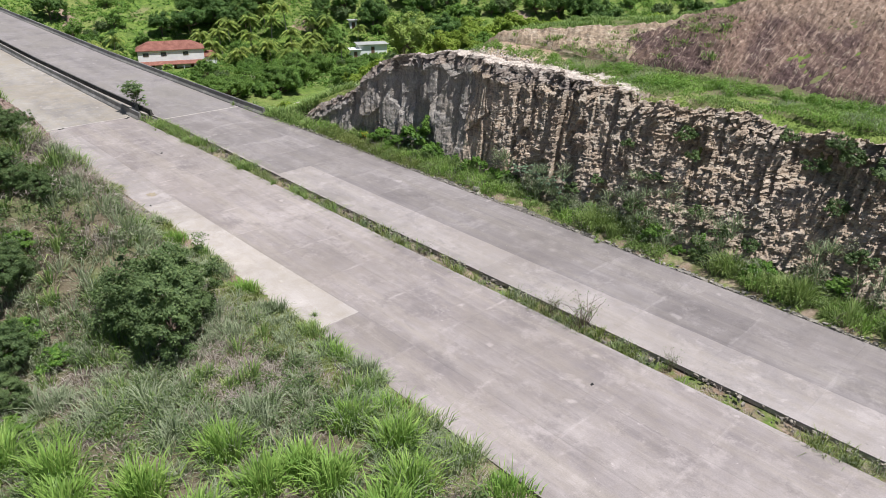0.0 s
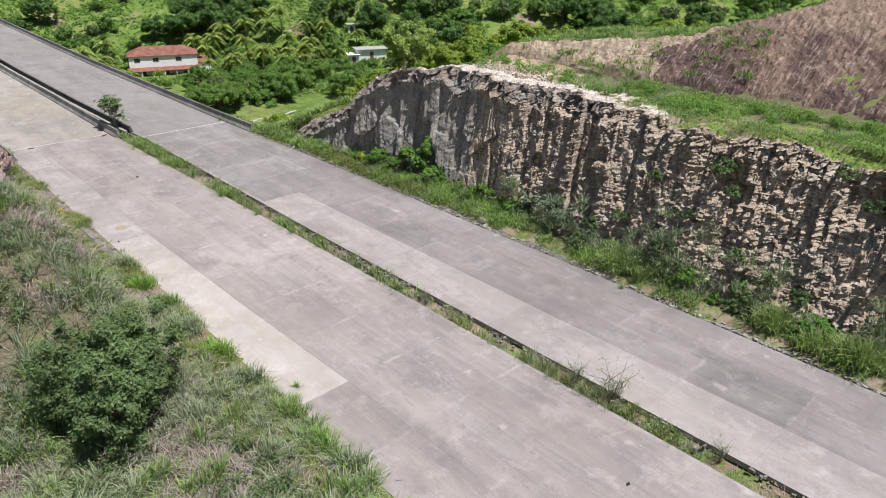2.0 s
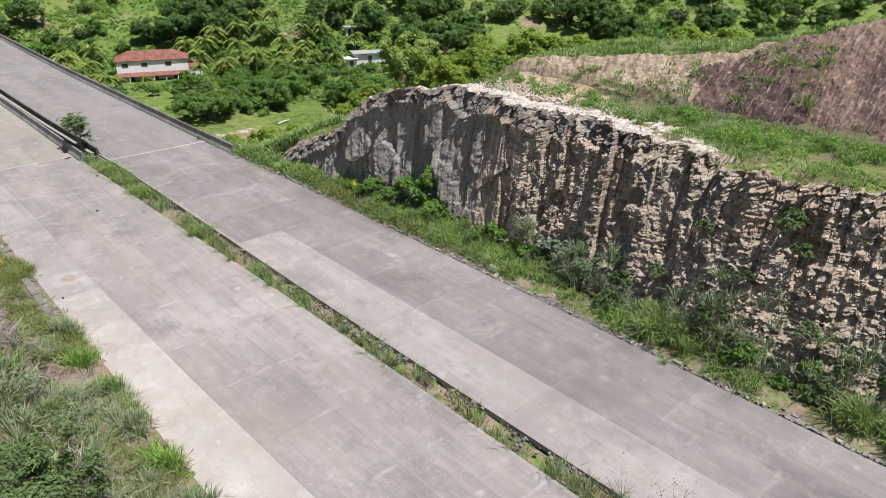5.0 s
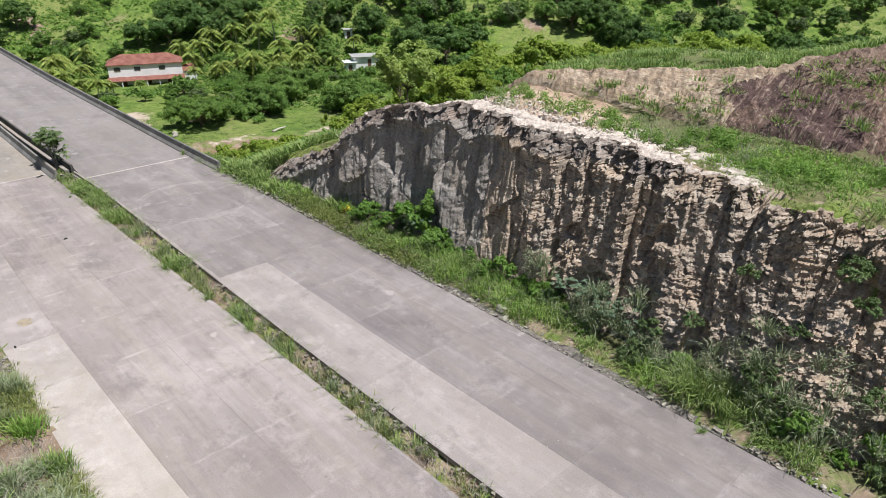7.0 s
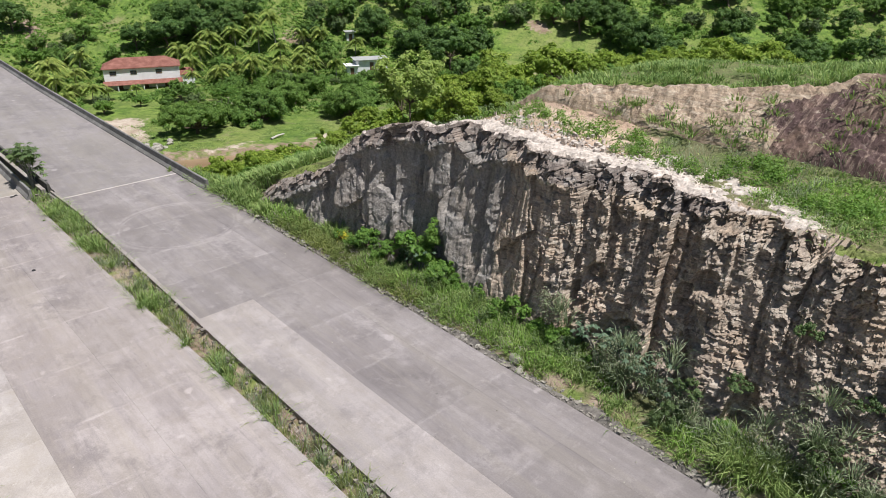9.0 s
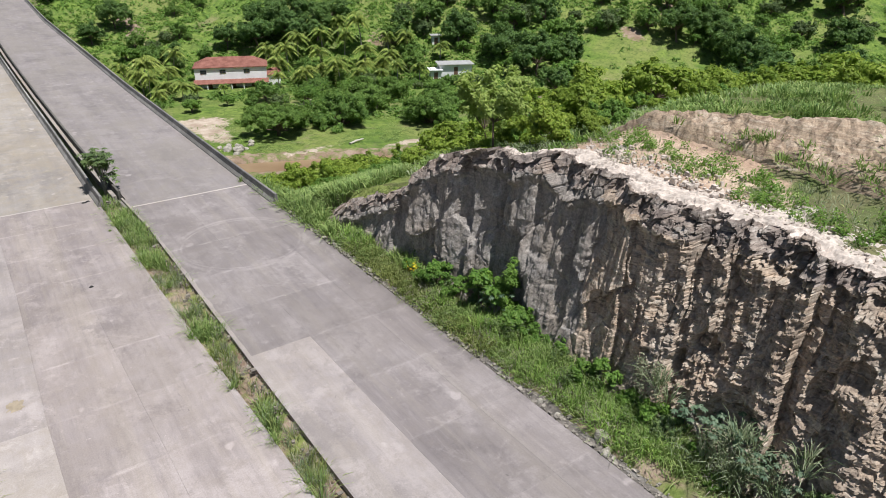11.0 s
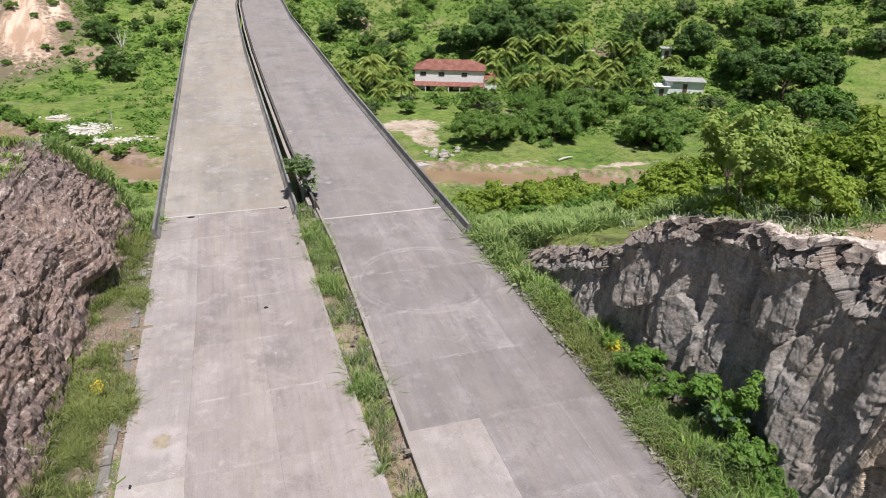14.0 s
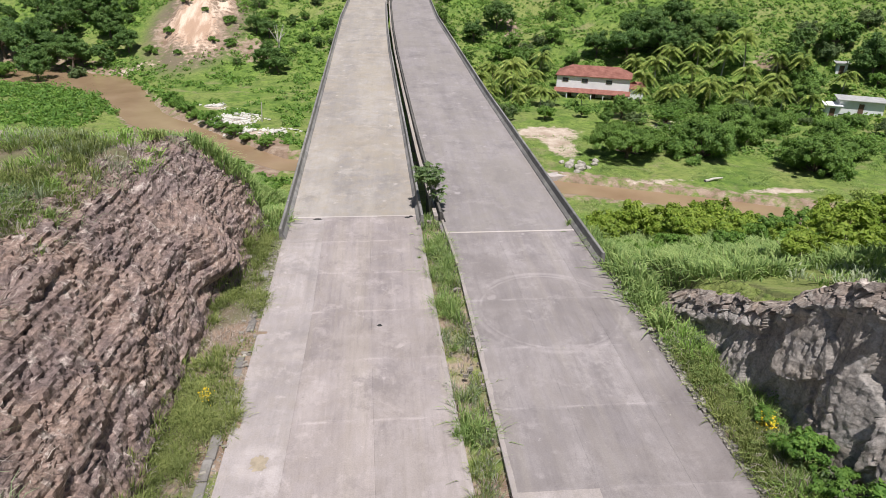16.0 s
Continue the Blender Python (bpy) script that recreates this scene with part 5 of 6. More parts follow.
grove("light_tree", OLIVE, "slender light olive-green tree with pale branches", "tree", "light trees by the river slope",
      [(48.5, 57.5, 1.05), (51, 61, 0.8), (66, 84, 0.9), (60, 96, 0.5), (76, 80, 0.9), (98, 104, 0.9), (108, 112, 0.9), (88, 98, 0.8)])
grove("yellow_shrub", SHRUB, "bushy yellow-green shrub on the river slope", "shrub", "yellow-green shrubs",
      [(45.5, 93, 1.25), (49.5, 97, 1.4), (53, 93, 1.35), (57, 90, 1.3), (50, 88, 1.1), (60, 99, 0.7), (63, 91, 0.85), (68, 80, 0.9), (73, 75, 1.0), (79, 72, 1.1), (84, 78, 1.2), (90, 72, 1.3),
       (78, 86, 1.1), (96, 80, 1.2), (86, 88, 1.1), (102, 74, 1.3), (72, 66, 0.9), (80, 64, 1.0), (92, 92, 1.0), (110, 66, 1.5), (118, 72, 1.6), (126, 64, 1.5), (104, 90, 1.0), (54, 60, 1.25)])
grove("yellow_shrub", SHRUB, "bushy yellow-green shrub on the river slope", "shrub", "yellow-green shrubs",
      [(58, 57, 1.3), (62, 61, 1.4), (66, 57, 1.4), (57, 66, 1.3), (63, 68, 1.3), (70, 63, 1.4), (75, 58, 1.5), (81, 62, 1.5), (88, 57, 1.6), (95, 62, 1.6), (52, 68, 1.0), (47, 66, 0.7),
       (98, 56, 2.0), (104, 61, 2.1), (110, 66, 2.0), (101, 67, 1.8), (114, 58, 2.0), (120, 62, 1.9), (93, 50, 1.6)])
grove("green_shrub", GREEN_SHRUB, "leafy green shrub on the grassy slope", "shrub", "green shrubs",
      [(-25, 182, 1.1), (-22.5, 178, 0.9), (-19.5, 173.5, 1.1), (-16, 168, 0.9), (-12.7, 164, 1.1), (-9.5, 160, 0.8), (-6, 155.5, 0.9), (-3, 152, 0.8), (1, 148, 0.8), (9.5, 98, 1.0), (6.0, 102, 1.1), (11.5, 104, 0.8), (2.5, 107, 1.1), (8, 92, 0.7), (-2, 113, 1.0), (3, 118, 0.8), (12, 90, 0.5), (55, 108, 0.7), (66, 106, 0.8), (44, 84, 0.6), (72, 110, 0.7), (43, 77, 0.6), (46, 80, 0.8), (42, 90, 0.7), (45, 73, 0.55), (49, 76, 0.8), (52, 82, 0.8), (41.5, 83, 0.5), (55, 76, 0.8), (48, 104, 0.8), (43, 100, 0.7)], 0.75)
grove("slide_shrub", GREEN_SHRUB, "green shrub rooted on the bare landslide", "shrub", "shrubs on the landslide",
      [(-25, 226, 0.8), (-38, 231, 0.9), (-29, 238, 0.6), (-36, 246, 0.9), (-22, 236, 1.0), (-26, 247, 0.8), (-41, 222, 1.0), (-33, 219, 0.7), (-20, 224, 0.9)], 0.6)


def wood(name, moulds, label, group, count, x0, x1, y0, y1, keep, size, gap, seed):
    """Trees spread at random where keep allows, none closer than gap."""
    rng, spots = np.random.default_rng(seed), []
    for x, y, u in zip(rng.uniform(x0, x1, 4000), rng.uniform(y0, y1, 4000), rng.uniform(size=4000)):
        if len(spots) < count and u < keep(x, y) and all((x - a) ** 2 + (y - b) ** 2 > gap * gap for a, b, _ in spots):
            spots.append((float(x), float(y), float(size * rng.uniform(0.5, 1.15) ** 1.2 * (1.35 if value(x * 0.04, y * 0.04, 55) > 0.5 else 0.85))))
    grove(name, moulds, label, "tree", group, spots)


def depth(x, y):
    """Metres beyond the foot of the far hills."""
    return y + 0.75 * max(x - 60, 0) - 203


def glade(x, y):
    """Open ground on the valley side, free of trees."""
    return (((x - 164) / 20) ** 2 + ((y - 133) / 19) ** 2 > 1) * (((x - 121) / 9) ** 2 + ((y - 160) / 9) ** 2 > 1)


wood("forest_tree", [FAR_DARK[0], FAR_BROAD[1], FAR_DARK[2]], "dark green tree in the valley wood", "dark wood trees", 90, 118, 330, -20, 195, lambda x, y: (-45 < depth(x, y) < 95) * (0.25 + 0.75 * (value(x * 0.05, y * 0.05, 101) > 0.45)) * glade(x, y), 0.7, 6.5, 201)
wood("wood_tree", FAR_BROAD, "green tree in the valley wood", "green wood trees", 220, 112, 330, -20, 198, lambda x, y: (-48 < depth(x, y) < 110) * 0.9 * glade(x, y), 0.62, 5.0, 202)
wood("hill_tree", FAR_BROAD + FAR_DARK[:1], "small green tree on the open hillside", "trees on the open hillside", 90, -30, 125, 203, 280, lambda x, y: (depth(x, y) > 8) * (0.15 + 0.85 * (value(x * 0.045, y * 0.045, 54) > 0.5)) * (abs(x - float(edge_right(y)) + 11) > 15) * (((x + 31) / 16) ** 2 + ((y - 238) / 28) ** 2 > 1) * 0.9, 0.36, 4.5, 203)
wood("left_bank_tree", FAR_DARK, "dark green tree beyond the river bend", "trees beyond the river bend", 34, -130, -52, 196, 262, lambda x, y: (y > river_line(x) + 9) * 1.0, 0.62, 6.5, 204)
wood("slope_shrub", SHRUB, "yellow-green shrub on the valley side", "shrubs on the valley side", 46, 62, 120, 56, 106, lambda x, y: (y < 112 - 0.1 * x) * (y > 60 + 0.02 * x) * 0.9, 1.05, 3.6, 205)
wood("ridge_shrub", SHRUB + GREEN_SHRUB, "small green shrub among tall grass", "shrubs on the ridge", 40, 46, 104, 49, 60, lambda x, y: 0.9, 0.55, 2.2, 208)
wood("slope_bush", GREEN_SHRUB, "dark green bush on the valley side", "bushes on the valley side", 34, 50, 125, 58, 108, lambda x, y: (y > 64) * 0.8, 1.1, 4.0, 206)
wood("house_tree", FAR_BROAD, "green tree near the farmhouse", "trees near the farmhouse", 38, 38, 135, 146, 204, lambda x, y: (depth(x, y) > -40) * (depth(x, y) < 2) * ((x - 69) ** 2 / 2 + (y - 180) ** 2 > 190) * (y > 158 + 0.0 * (x - 60)) * ((x - 53) ** 2 + (y - 152) ** 2 > 130) * glade(x, y), 0.45, 5.6, 207)
# ---- palms ----
def palm_mould(seed, height):
    rng = np.random.default_rng(seed)
    lean = rng.normal(size=2) * 0.06
    top = np.array([lean[0] * height, lean[1] * height, height])
    trunk = sheet("trunk", *tube([(0, 0, -0.5), (lean[0] * height * 0.3, lean[1] * height * 0.3, height * 0.5), top], [0.2, 0.15, 0.12]), PALE_BARK)
    fronds = []
    for i in range(20):
        a, rise = i * 2.4 + rng.uniform(-0.25, 0.25), 1.8 - 1.9 * (i / 20) ** 0.8 + rng.uniform(-0.35, 0.35)
        reach, out = rng.uniform(2.6, 4.3), np.array([math.cos(a), math.sin(a), 0.0])
        s = np.linspace(0, 1, 14)
        spine = top + out * (reach * s * (1 - 0.28 * max(rise, 0) * (1 - s * s)))[:, None] + np.array([0, 0, 1.0]) * (reach * (rise * s - (0.72 + 0.60 * max(rise, 0)) * s * s))[:, None]
        side = np.array([-out[1], out[0], 0.0])
        quads = []
        for k in range(1, 14):
            w = 0.80 * math.sin(math.pi * (0.16 + 0.78 * s[k]))
            for q in (-1, 1):
                for j in (0.0, 0.5):
                    c = spine[k] * (1 - j) + spine[max(k - 1, 0)] * j
                    tip = c + side * q * w * 0.8 + out * 0.45 * w - np.array([0, 0, (0.35 + 0.4 * rng.random()) * w])
                    e = out * 0.12
                    quads += [c - e, c + e, tip + e * 0.4, tip - e * 0.4]
        fronds.append((np.array(quads), np.arange(len(quads)).reshape(-1, 4)))
    return trunk, sheet("crown", *join(fronds), PALM_LEAF)


PALMS = [palm_mould(81, 4.6), palm_mould(82, 6.4), palm_mould(83, 3.4), palm_mould(84, 5.4)]
grove("coconut_palm", PALMS, "coconut palm with drooping yellow-green fronds", "palm tree", "palms round the house",
      [(49, 196, 1.0), (52, 189, 1.0), (46, 204, 1.0), (55, 199, 1.0), (58, 193, 1.0), (51, 182, 0.8), (56, 184, 0.8), (59, 177, 0.6), (66, 176, 0.55), (62, 203, 1.0), (43, 198, 0.9), (60, 176, 0.5),
       (84, 186, 1.0), (88, 190, 1.1), (90, 182, 1.0), (93, 195, 1.1), (96, 187, 1.1), (99, 192, 1.1), (101, 182, 1.0), (104, 189, 1.1), (107, 183, 1.0), (110, 190, 1.1), (112, 178, 1.0), (106, 196, 1.1)], 0.9)
grove("coconut_palm", PALMS, "coconut palm with drooping yellow-green fronds", "palm tree", "palms round the house",
      [(115, 184, 1.0), (98, 178, 0.9), (93, 176, 0.8), (103, 175, 0.9), (108, 174, 0.9), (118, 178, 1.0), (86, 198, 1.1), (79.5, 176.5, 0.7), (124, 172, 0.9), (100, 200, 1.1)], 0.9)
grove("young_palm", PALMS[::-1], "short coconut palm among the palm grove", "palm tree", "palms in the grove",
      [(87 + 6.6 * i + R.uniform(-2, 2), 172 + 7.5 * j - 0.35 * (6.6 * i) + R.uniform(-2, 2), R.uniform(0.6, 0.95)) for i in range(5) for j in range(2)]
      + [(45 + 5.5 * i + R.uniform(-1.4, 1.4), 176 + 8 * j + R.uniform(-1.6, 1.6), R.uniform(0.6, 0.9)) for i in range(3) for j in range(3)], 1.0)


# ---- farmhouse ----
def quad(*p):
    return np.array(p, float), np.array([[0, 1, 2, 3]])


def hip_roof(x0, x1, y0, y1, z0, z1, over=0.7, thick=0.18):
    """A hipped roof with thick eaves."""
    a, b, c, d = x0 - over, x1 + over, y0 - over, y1 + over
    m, k = (c + d) / 2, (d - c) / 2 * 0.85
    v = [(a, c, z0), (b, c, z0), (b, d, z0), (a, d, z0), (a + k, m, z1), (b - k, m, z1), (a, c, z0 - thick), (b, c, z0 - thick), (b, d, z0 - thick), (a, d, z0 - thick)]
    f = [(0, 1, 5, 4), (2, 3, 4, 5), (1, 2, 5, 5), (3, 0, 4, 4), (6, 9, 8, 7), (0, 6, 7, 1), (1, 7, 8, 2), (2, 8, 9, 3), (3, 9, 6, 0)]
    return np.array(v, float), np.array(f)


house = thing("farmhouse", "two-storey white farmhouse with red clay tile roofs", "house", at=pose(71.8, 187.0, -15.5, 0, 0, -21) @ Matrix.Scale(0.93, 4))
part("wall", sheet("wall", *join([box(-9, 9, -3.6, 4, -0.5, 2.9), box(-9, 9, -3.6, 4, 2.9, 5.7)]), WHITE_WALL), house)
part("roof", sheet("roof", *hip_roof(-9, 9, -3.6, 4, 5.7, 7.7, 0.4), ROOF), house)
part("veranda_roof", sheet("veranda_roof", *join([quad((-9.4, -6.0, 1.95), (9.4, -6.0, 1.95), (9.4, -3.55, 2.6), (-9.4, -3.55, 2.6)), quad((-9.4, -6.0, 1.83), (-9.4, -3.55, 2.48), (9.4, -3.55, 2.48), (9.4, -6.0, 1.83)), quad((-9.4, -6.0, 1.83), (9.4, -6.0, 1.83), (9.4, -6.0, 1.95), (-9.4, -6.0, 1.95))]), ROOF), house)
for x in (-9, -6, -3, 0, 3, 6, 9):
    part("veranda_post", sheet("veranda_post", *box(x - 0.1, x + 0.1, -5.9, -5.7, -0.5, 1.85), WHITE_WALL), house)
for x in (-6.8, -2.0, 4.0):
    win = part("window", sheet("window", *box(x - 0.75, x + 0.75, -3.68, -3.58, 4.1, 5.0), WOOD), house)
    part("pane", sheet("pane", *join([box(x - 0.68, x - 0.03, -3.72, -3.66, 4.17, 4.93), box(x + 0.03, x + 0.68, -3.72, -3.66, 4.17, 4.93)]), GLASS_DARK), win)
for x in (-5.5, 0.5, 5.5):
    part("door", sheet("door", *box(x - 0.5, x + 0.5, -3.68, -3.58, -0.4, 2.0), WOOD), house)
part("wing", sheet("wing", *box(9, 12.5, -2.5, 3.5, -0.5, 3.2), WHITE_WALL), house)
part("wing_roof", sheet("wing_roof", *hip_roof(9.3, 12.5, -2.5, 3.5, 3.2, 4.4, 0.4), ROOF), house)


def shed(x, y, turn, w, d, h, roof, label):
    ob = thing("shed", label, "shed", "sheds in the valley", at=pose(x, y, float(ground(x, y)), 0, 0, turn))
    part("wall", sheet("wall", *box(-w / 2, w / 2, -d / 2, d / 2, -0.6, h), WHITE_WALL), ob)
    part("roof", sheet("roof", *join([box(-w / 2 - 0.5, w / 2 + 0.5, -d / 2 - 0.6, 0, h + 0.02, h + 0.14), box(-w / 2 - 0.5, w / 2 + 0.5, 0, d / 2 + 0.6, h + 0.02, h + 0.14)]), roof), ob)
    part("door", sheet("door", *box(-0.5, 0.5, -d / 2 - 0.05, -d / 2, -0.5, h * 0.75), WOOD), ob)


shed(123.0, 164.0, -25, 8.5, 4.5, 2.4, GREY_ROOF, "low white shed with a grey sheet roof")
shed(117.6, 165.0, -25, 2.6, 3, 2.0, WHITE_WALL, "small whitewashed outhouse beside the trees")
shed(128, 180, -25, 2.2, 2.2, 2.0, GREY_ROOF, "small grey-roofed hut among trees")
shed(206, 66, -60, 9, 6, 3.0, GREY_ROOF, "far white shed with a grey roof")


# ---- stones, drains and small things ----
def stone_mesh(seed, material=BOULDER):
    rng = np.random.default_rng(seed)
    bm = bmesh.new()
    bmesh.ops.create_icosphere(bm, subdivisions=3, radius=1.0)
    cuts = unit(rng.normal(size=(9, 3)))
    for v in bm.verts:
        p = np.array(v.co)
        r = min([1.0] + [0.72 / max(float(p @ c), 0.72 * 0.999) for c in cuts])
        v.co = v.co * r * (1 + 0.12 * noise.noise(v.co * 3 + Vector((seed, 0, 0))))
    me = bpy.data.meshes.new("stone")
    bm.to_mesh(me)
    bm.free()
    me.materials.append(material)
    return me


STONES = [stone_mesh(i) for i in range(4)]


def stone(name, label, group, x, y, s, flat=0.7, z=None):
    at = Matrix.LocRotScale((x, y, (float(ground(x, y)) if z is None else z) + 0.25 * s * flat), Euler((R.uniform(-0.3, 0.3), R.uniform(-0.3, 0.3), R.uniform(0, 6))), (s, s * R.uniform(0.7, 1.1), s * flat))
    return thing(name, label, "rock", group, at=at, me=STONES[R.randrange(4)])


for x, y, s in ((52.6, 134.5, 1.0), (54.0, 132.8, 1.25), (54.8, 135.2, 0.8), (53.0, 131.2, 0.6), (56.8, 134.4, 0.6), (51.8, 136.4, 0.6), (57.5, 136.0, 0.7), (55.4, 133.0, 0.5), (53.6, 136.8, 0.5)):
    stone("boulder", "large pale boulder in a heap by the river", "boulders by the river", x, y, s)
stone("fallen_rock", "pale brown rock fallen at the road edge", "", 37.9, 36.4, 0.42, 0.8, 0.0)
stone("fallen_rock", "dark grey rock fallen at the road edge", "", 37.4, 35.7, 0.3, 0.6, 0.0)
for i in range(46):
    y = R.uniform(4, 69)
    stone("edge_stone", "small grey stone lying along the road edge", "stones along the road edge", float(edge_right(y)) + R.uniform(0.25, 0.95), y, R.uniform(0.06, 0.2), 0.6, -0.05)
for i in range(26):
    y = R.uniform(20, 76)
    stone("edge_stone", "small pale stone lying on the verge", "stones on the verge", float(edge_left(y)) - R.uniform(0.3, 1.2), y, R.uniform(0.05, 0.16), 0.6, -0.02)
for i in range(30):
    x, y = R.uniform(28, 36.5), R.uniform(14, 70)
    stone("pebble", "small pale pebble on the concrete", "pebbles on the carriageway", x, y, R.uniform(0.025, 0.06), 0.5, 0.0)


def drain(name, label, line, y0, y1, pace, offset, width, seed, lift=0.0):
    """A broken edge drain of short concrete lengths."""
    rng = random.Random(seed)
    ob = thing(name, label, "drain", kind="structure")
    y = y0
    while y < y1:
        n = pace * rng.uniform(0.7, 1.2)
        x, z = float(line(y + n / 2)) + offset + rng.uniform(-0.05, 0.05), rng.uniform(-0.16, 0.0) + lift
        v, f = block(-width / 2, width / 2, -n / 2 + 0.02, n / 2 - 0.02, -0.3, 0.0, 0.03)
        slope = float(line(y + n) - line(y)) / n
        part("kerb_length", sheet("kerb_length", v, f, KERB), ob, at=pose(x, y + n / 2, z, rng.uniform(-1, 1), rng.uniform(-7, 7), -math.degrees(math.atan(slope)) + rng.uniform(-1.5, 1.5)))
        y += n


drain("right_drain", "broken dirty concrete drain along the road edge", edge_right, -30, 70, 1.2, 0.36, 0.36, 3)
drain("near_drain", "broken pale concrete edge drain among grass", edge_left, 15, 29, 1.2, -0.85, 0.3, 5, 0.22)
drain("left_drain", "cracked concrete edge drain with weeds", edge_left, 46, 76, 1.3, -0.5, 0.42, 4, 0.10)

# the sapling at the bridge joint
def sapling_mould(seed, height, reach, leaf, size, count, whorls):
    """Thin stems with hand-shaped leaf whorls at their ends."""
    rng = np.random.default_rng(seed)
    tubes, quads = [], []
    for i in range(count):
        a = i * 2.4
        tip = np.array([reach * math.cos(a) * rng.uniform(0.3, 1), reach * math.sin(a) * rng.uniform(0.3, 1), height * rng.uniform(0.45, 1.0)])
        tubes.append(tube([(0, 0, -0.4), tip * (0.25, 0.25, 0.5), tip], [0.045, 0.03, 0.015], 5))
        for w in range(whorls):
            c = tip + rng.normal(size=3) * np.array([0.36, 0.36, 0.26])
            for k in range(9):
                b = k * 2 * math.pi / 9 + w
                d = np.array([math.cos(b), math.sin(b), -0.5 + 0.3 * rng.normal()])
                s = np.array([-d[1], d[0], 0]) * size * 0.22
                quads += [c, c + d * size * 0.55 + s, c + d * size, c + d * size * 0.55 - s]
    return [sheet("stem", *t, PALE_BARK) for t in tubes], sheet("crown", np.array(quads), np.arange(len(quads)).reshape(-1, 4), leaf)


def plant_sapling(name, mould, label, group, x, y, size, turn, z):
    ob = thing(name, label, "sapling", group, at=Matrix.LocRotScale((x, y, z), Euler((0, 0, turn)), (size, size, size)))
    for stem in mould[0]:
        part("stem", stem, ob)
    part("crown", mould[1], ob)


sapling, cliff_sapling = sapling_mould(91, 4.2, 1.15, LEAF_BUSH, 0.34, 8, 15), sapling_mould(92, 3.3, 1.2, LEAF_GREY, 0.22, 6, 6)
plant_sapling("sapling", sapling, "broad-leaved sapling growing from the bridge gap", "", 25.9, 80.6, 1.0, 0.3, -0.6)
for x, y, s in ((40.2, 31.5, 1.05), (40.4, 29.2, 0.9), (40.9, 33.6, 0.9), (40.9, 30.6, 0.8), (41.2, 32.4, 1.0), (40.3, 46.8, 0.9)):
    plant_sapling("cliff_sapling", cliff_sapling, "broad-leaved grey-green sapling under the cliff", "saplings under the cliff", x, y, s, R.uniform(0, 6), 0.0)
grove("cliff_shrub", BIG_LEAF + GREEN_SHRUB[:1], "leafy green shrub at the foot of the cliff", "shrub", "shrubs under the cliff",
      [(40.0, 47.2, 0.8), (40.2, 44.6, 0.6), (39.7, 49.8, 0.5), (40.3, 38.5, 0.5), (40.2, 35.5, 0.5), (39.8, 26.4, 0.4), (40.0, 22.0, 0.5), (40.2, 17.5, 0.5), (39.8, 13.0, 0.5), (40.2, 9.0, 0.6), (41.5, 11.5, 0.6), (39.2, 54.0, 0.35), (42.6, 12.6, 0.6), (43.0, 10.4, 0.7), (42.8, 8.0, 0.6), (40.6, 41.5, 0.4), (40.0, 20.0, 0.4), (39.4, 51.5, 0.6)])
LEDGE_BUSH = tree_mould(76, 2.8, 1.9, 1.4, 60, 3600, 0.11, LEAF_BUSH, 0.05, low=-0.8, spread=0.17, lobes=6)
face = np.random.default_rng(31)
spots = [(12.4, 7.2, 0.45), (10.6, 7.9, 0.55), (9.0, 7.6, 0.6), (11.6, 8.7, 0.45), (14.6, 8.6, 0.4), (10.4, 5.2, 0.5), (20.6, 7.4, 0.5), (19.6, 6.4, 0.35), (21.8, 4.6, 0.3), (24.5, 6.3, 0.3), (18.3, 3.2, 0.35), (16.2, 2.2, 0.4), (26.4, 3.2, 0.35), (28.0, 2.0, 0.4), (22.6, 2.2, 0.45), (14.2, 2.0, 0.4), (7.0, 6.5, 0.7), (8.2, 3.0, 0.5)]
for y, z, s in spots:
    x = float(cliff_foot(y)) + (2.4 + 0.7 * math.exp(-((y - 29) / 7) ** 2) + 1.5 * float(step(28, 12, y))) * (z / 9.2) - 0.15
    plant("ledge_bush", LEDGE_BUSH, "small dark bush rooted on the cliff face", "bush", "bushes on the cliff face", x, y, s, face.uniform(0, 6), z - 0.5)
for i in range(22):
    y = 8.0 + 2.1 * i + R.uniform(-0.8, 0.8)
    plant("foot_bush", (BIG_LEAF[0], LEDGE_BUSH, GREEN_SHRUB[1])[i % 3], "small leafy bush at the foot of the cliff", "bush", "bushes under the cliff", float(cliff_foot(y)) + R.uniform(-0.7, 0.3), y, R.uniform(0.22, 0.5), R.uniform(0, 6), 0.0, R.uniform(0.9, 1.5))
creeper, _ = crown(95, 0.9, 0.5, 2.3, 40, 5200, 0.08, -0.9, 0.5)
thing("creeper", "bright green creeper hanging down the cliff", "creeper", at=pose(40.5, 46.0, 1.9), me=sheet("creeper", *creeper, LEAF_MID))
for x, y in ((14.1, 57.0), (38.9, 53.2), (39.1, 53.6)):
    v, f = leaf_quads(np.array([x, y, 0.9]) + 0.18 * np.random.default_rng(int(y)).normal(size=(60, 3)), np.array([[0, 0, 1.0]] * 60), 0.05, np.random.default_rng(2))
    thing("yellow_flowers", "small cluster of yellow flowers", "flowers", kind="stuff", me=sheet("flowers", v, f, YELLOW))
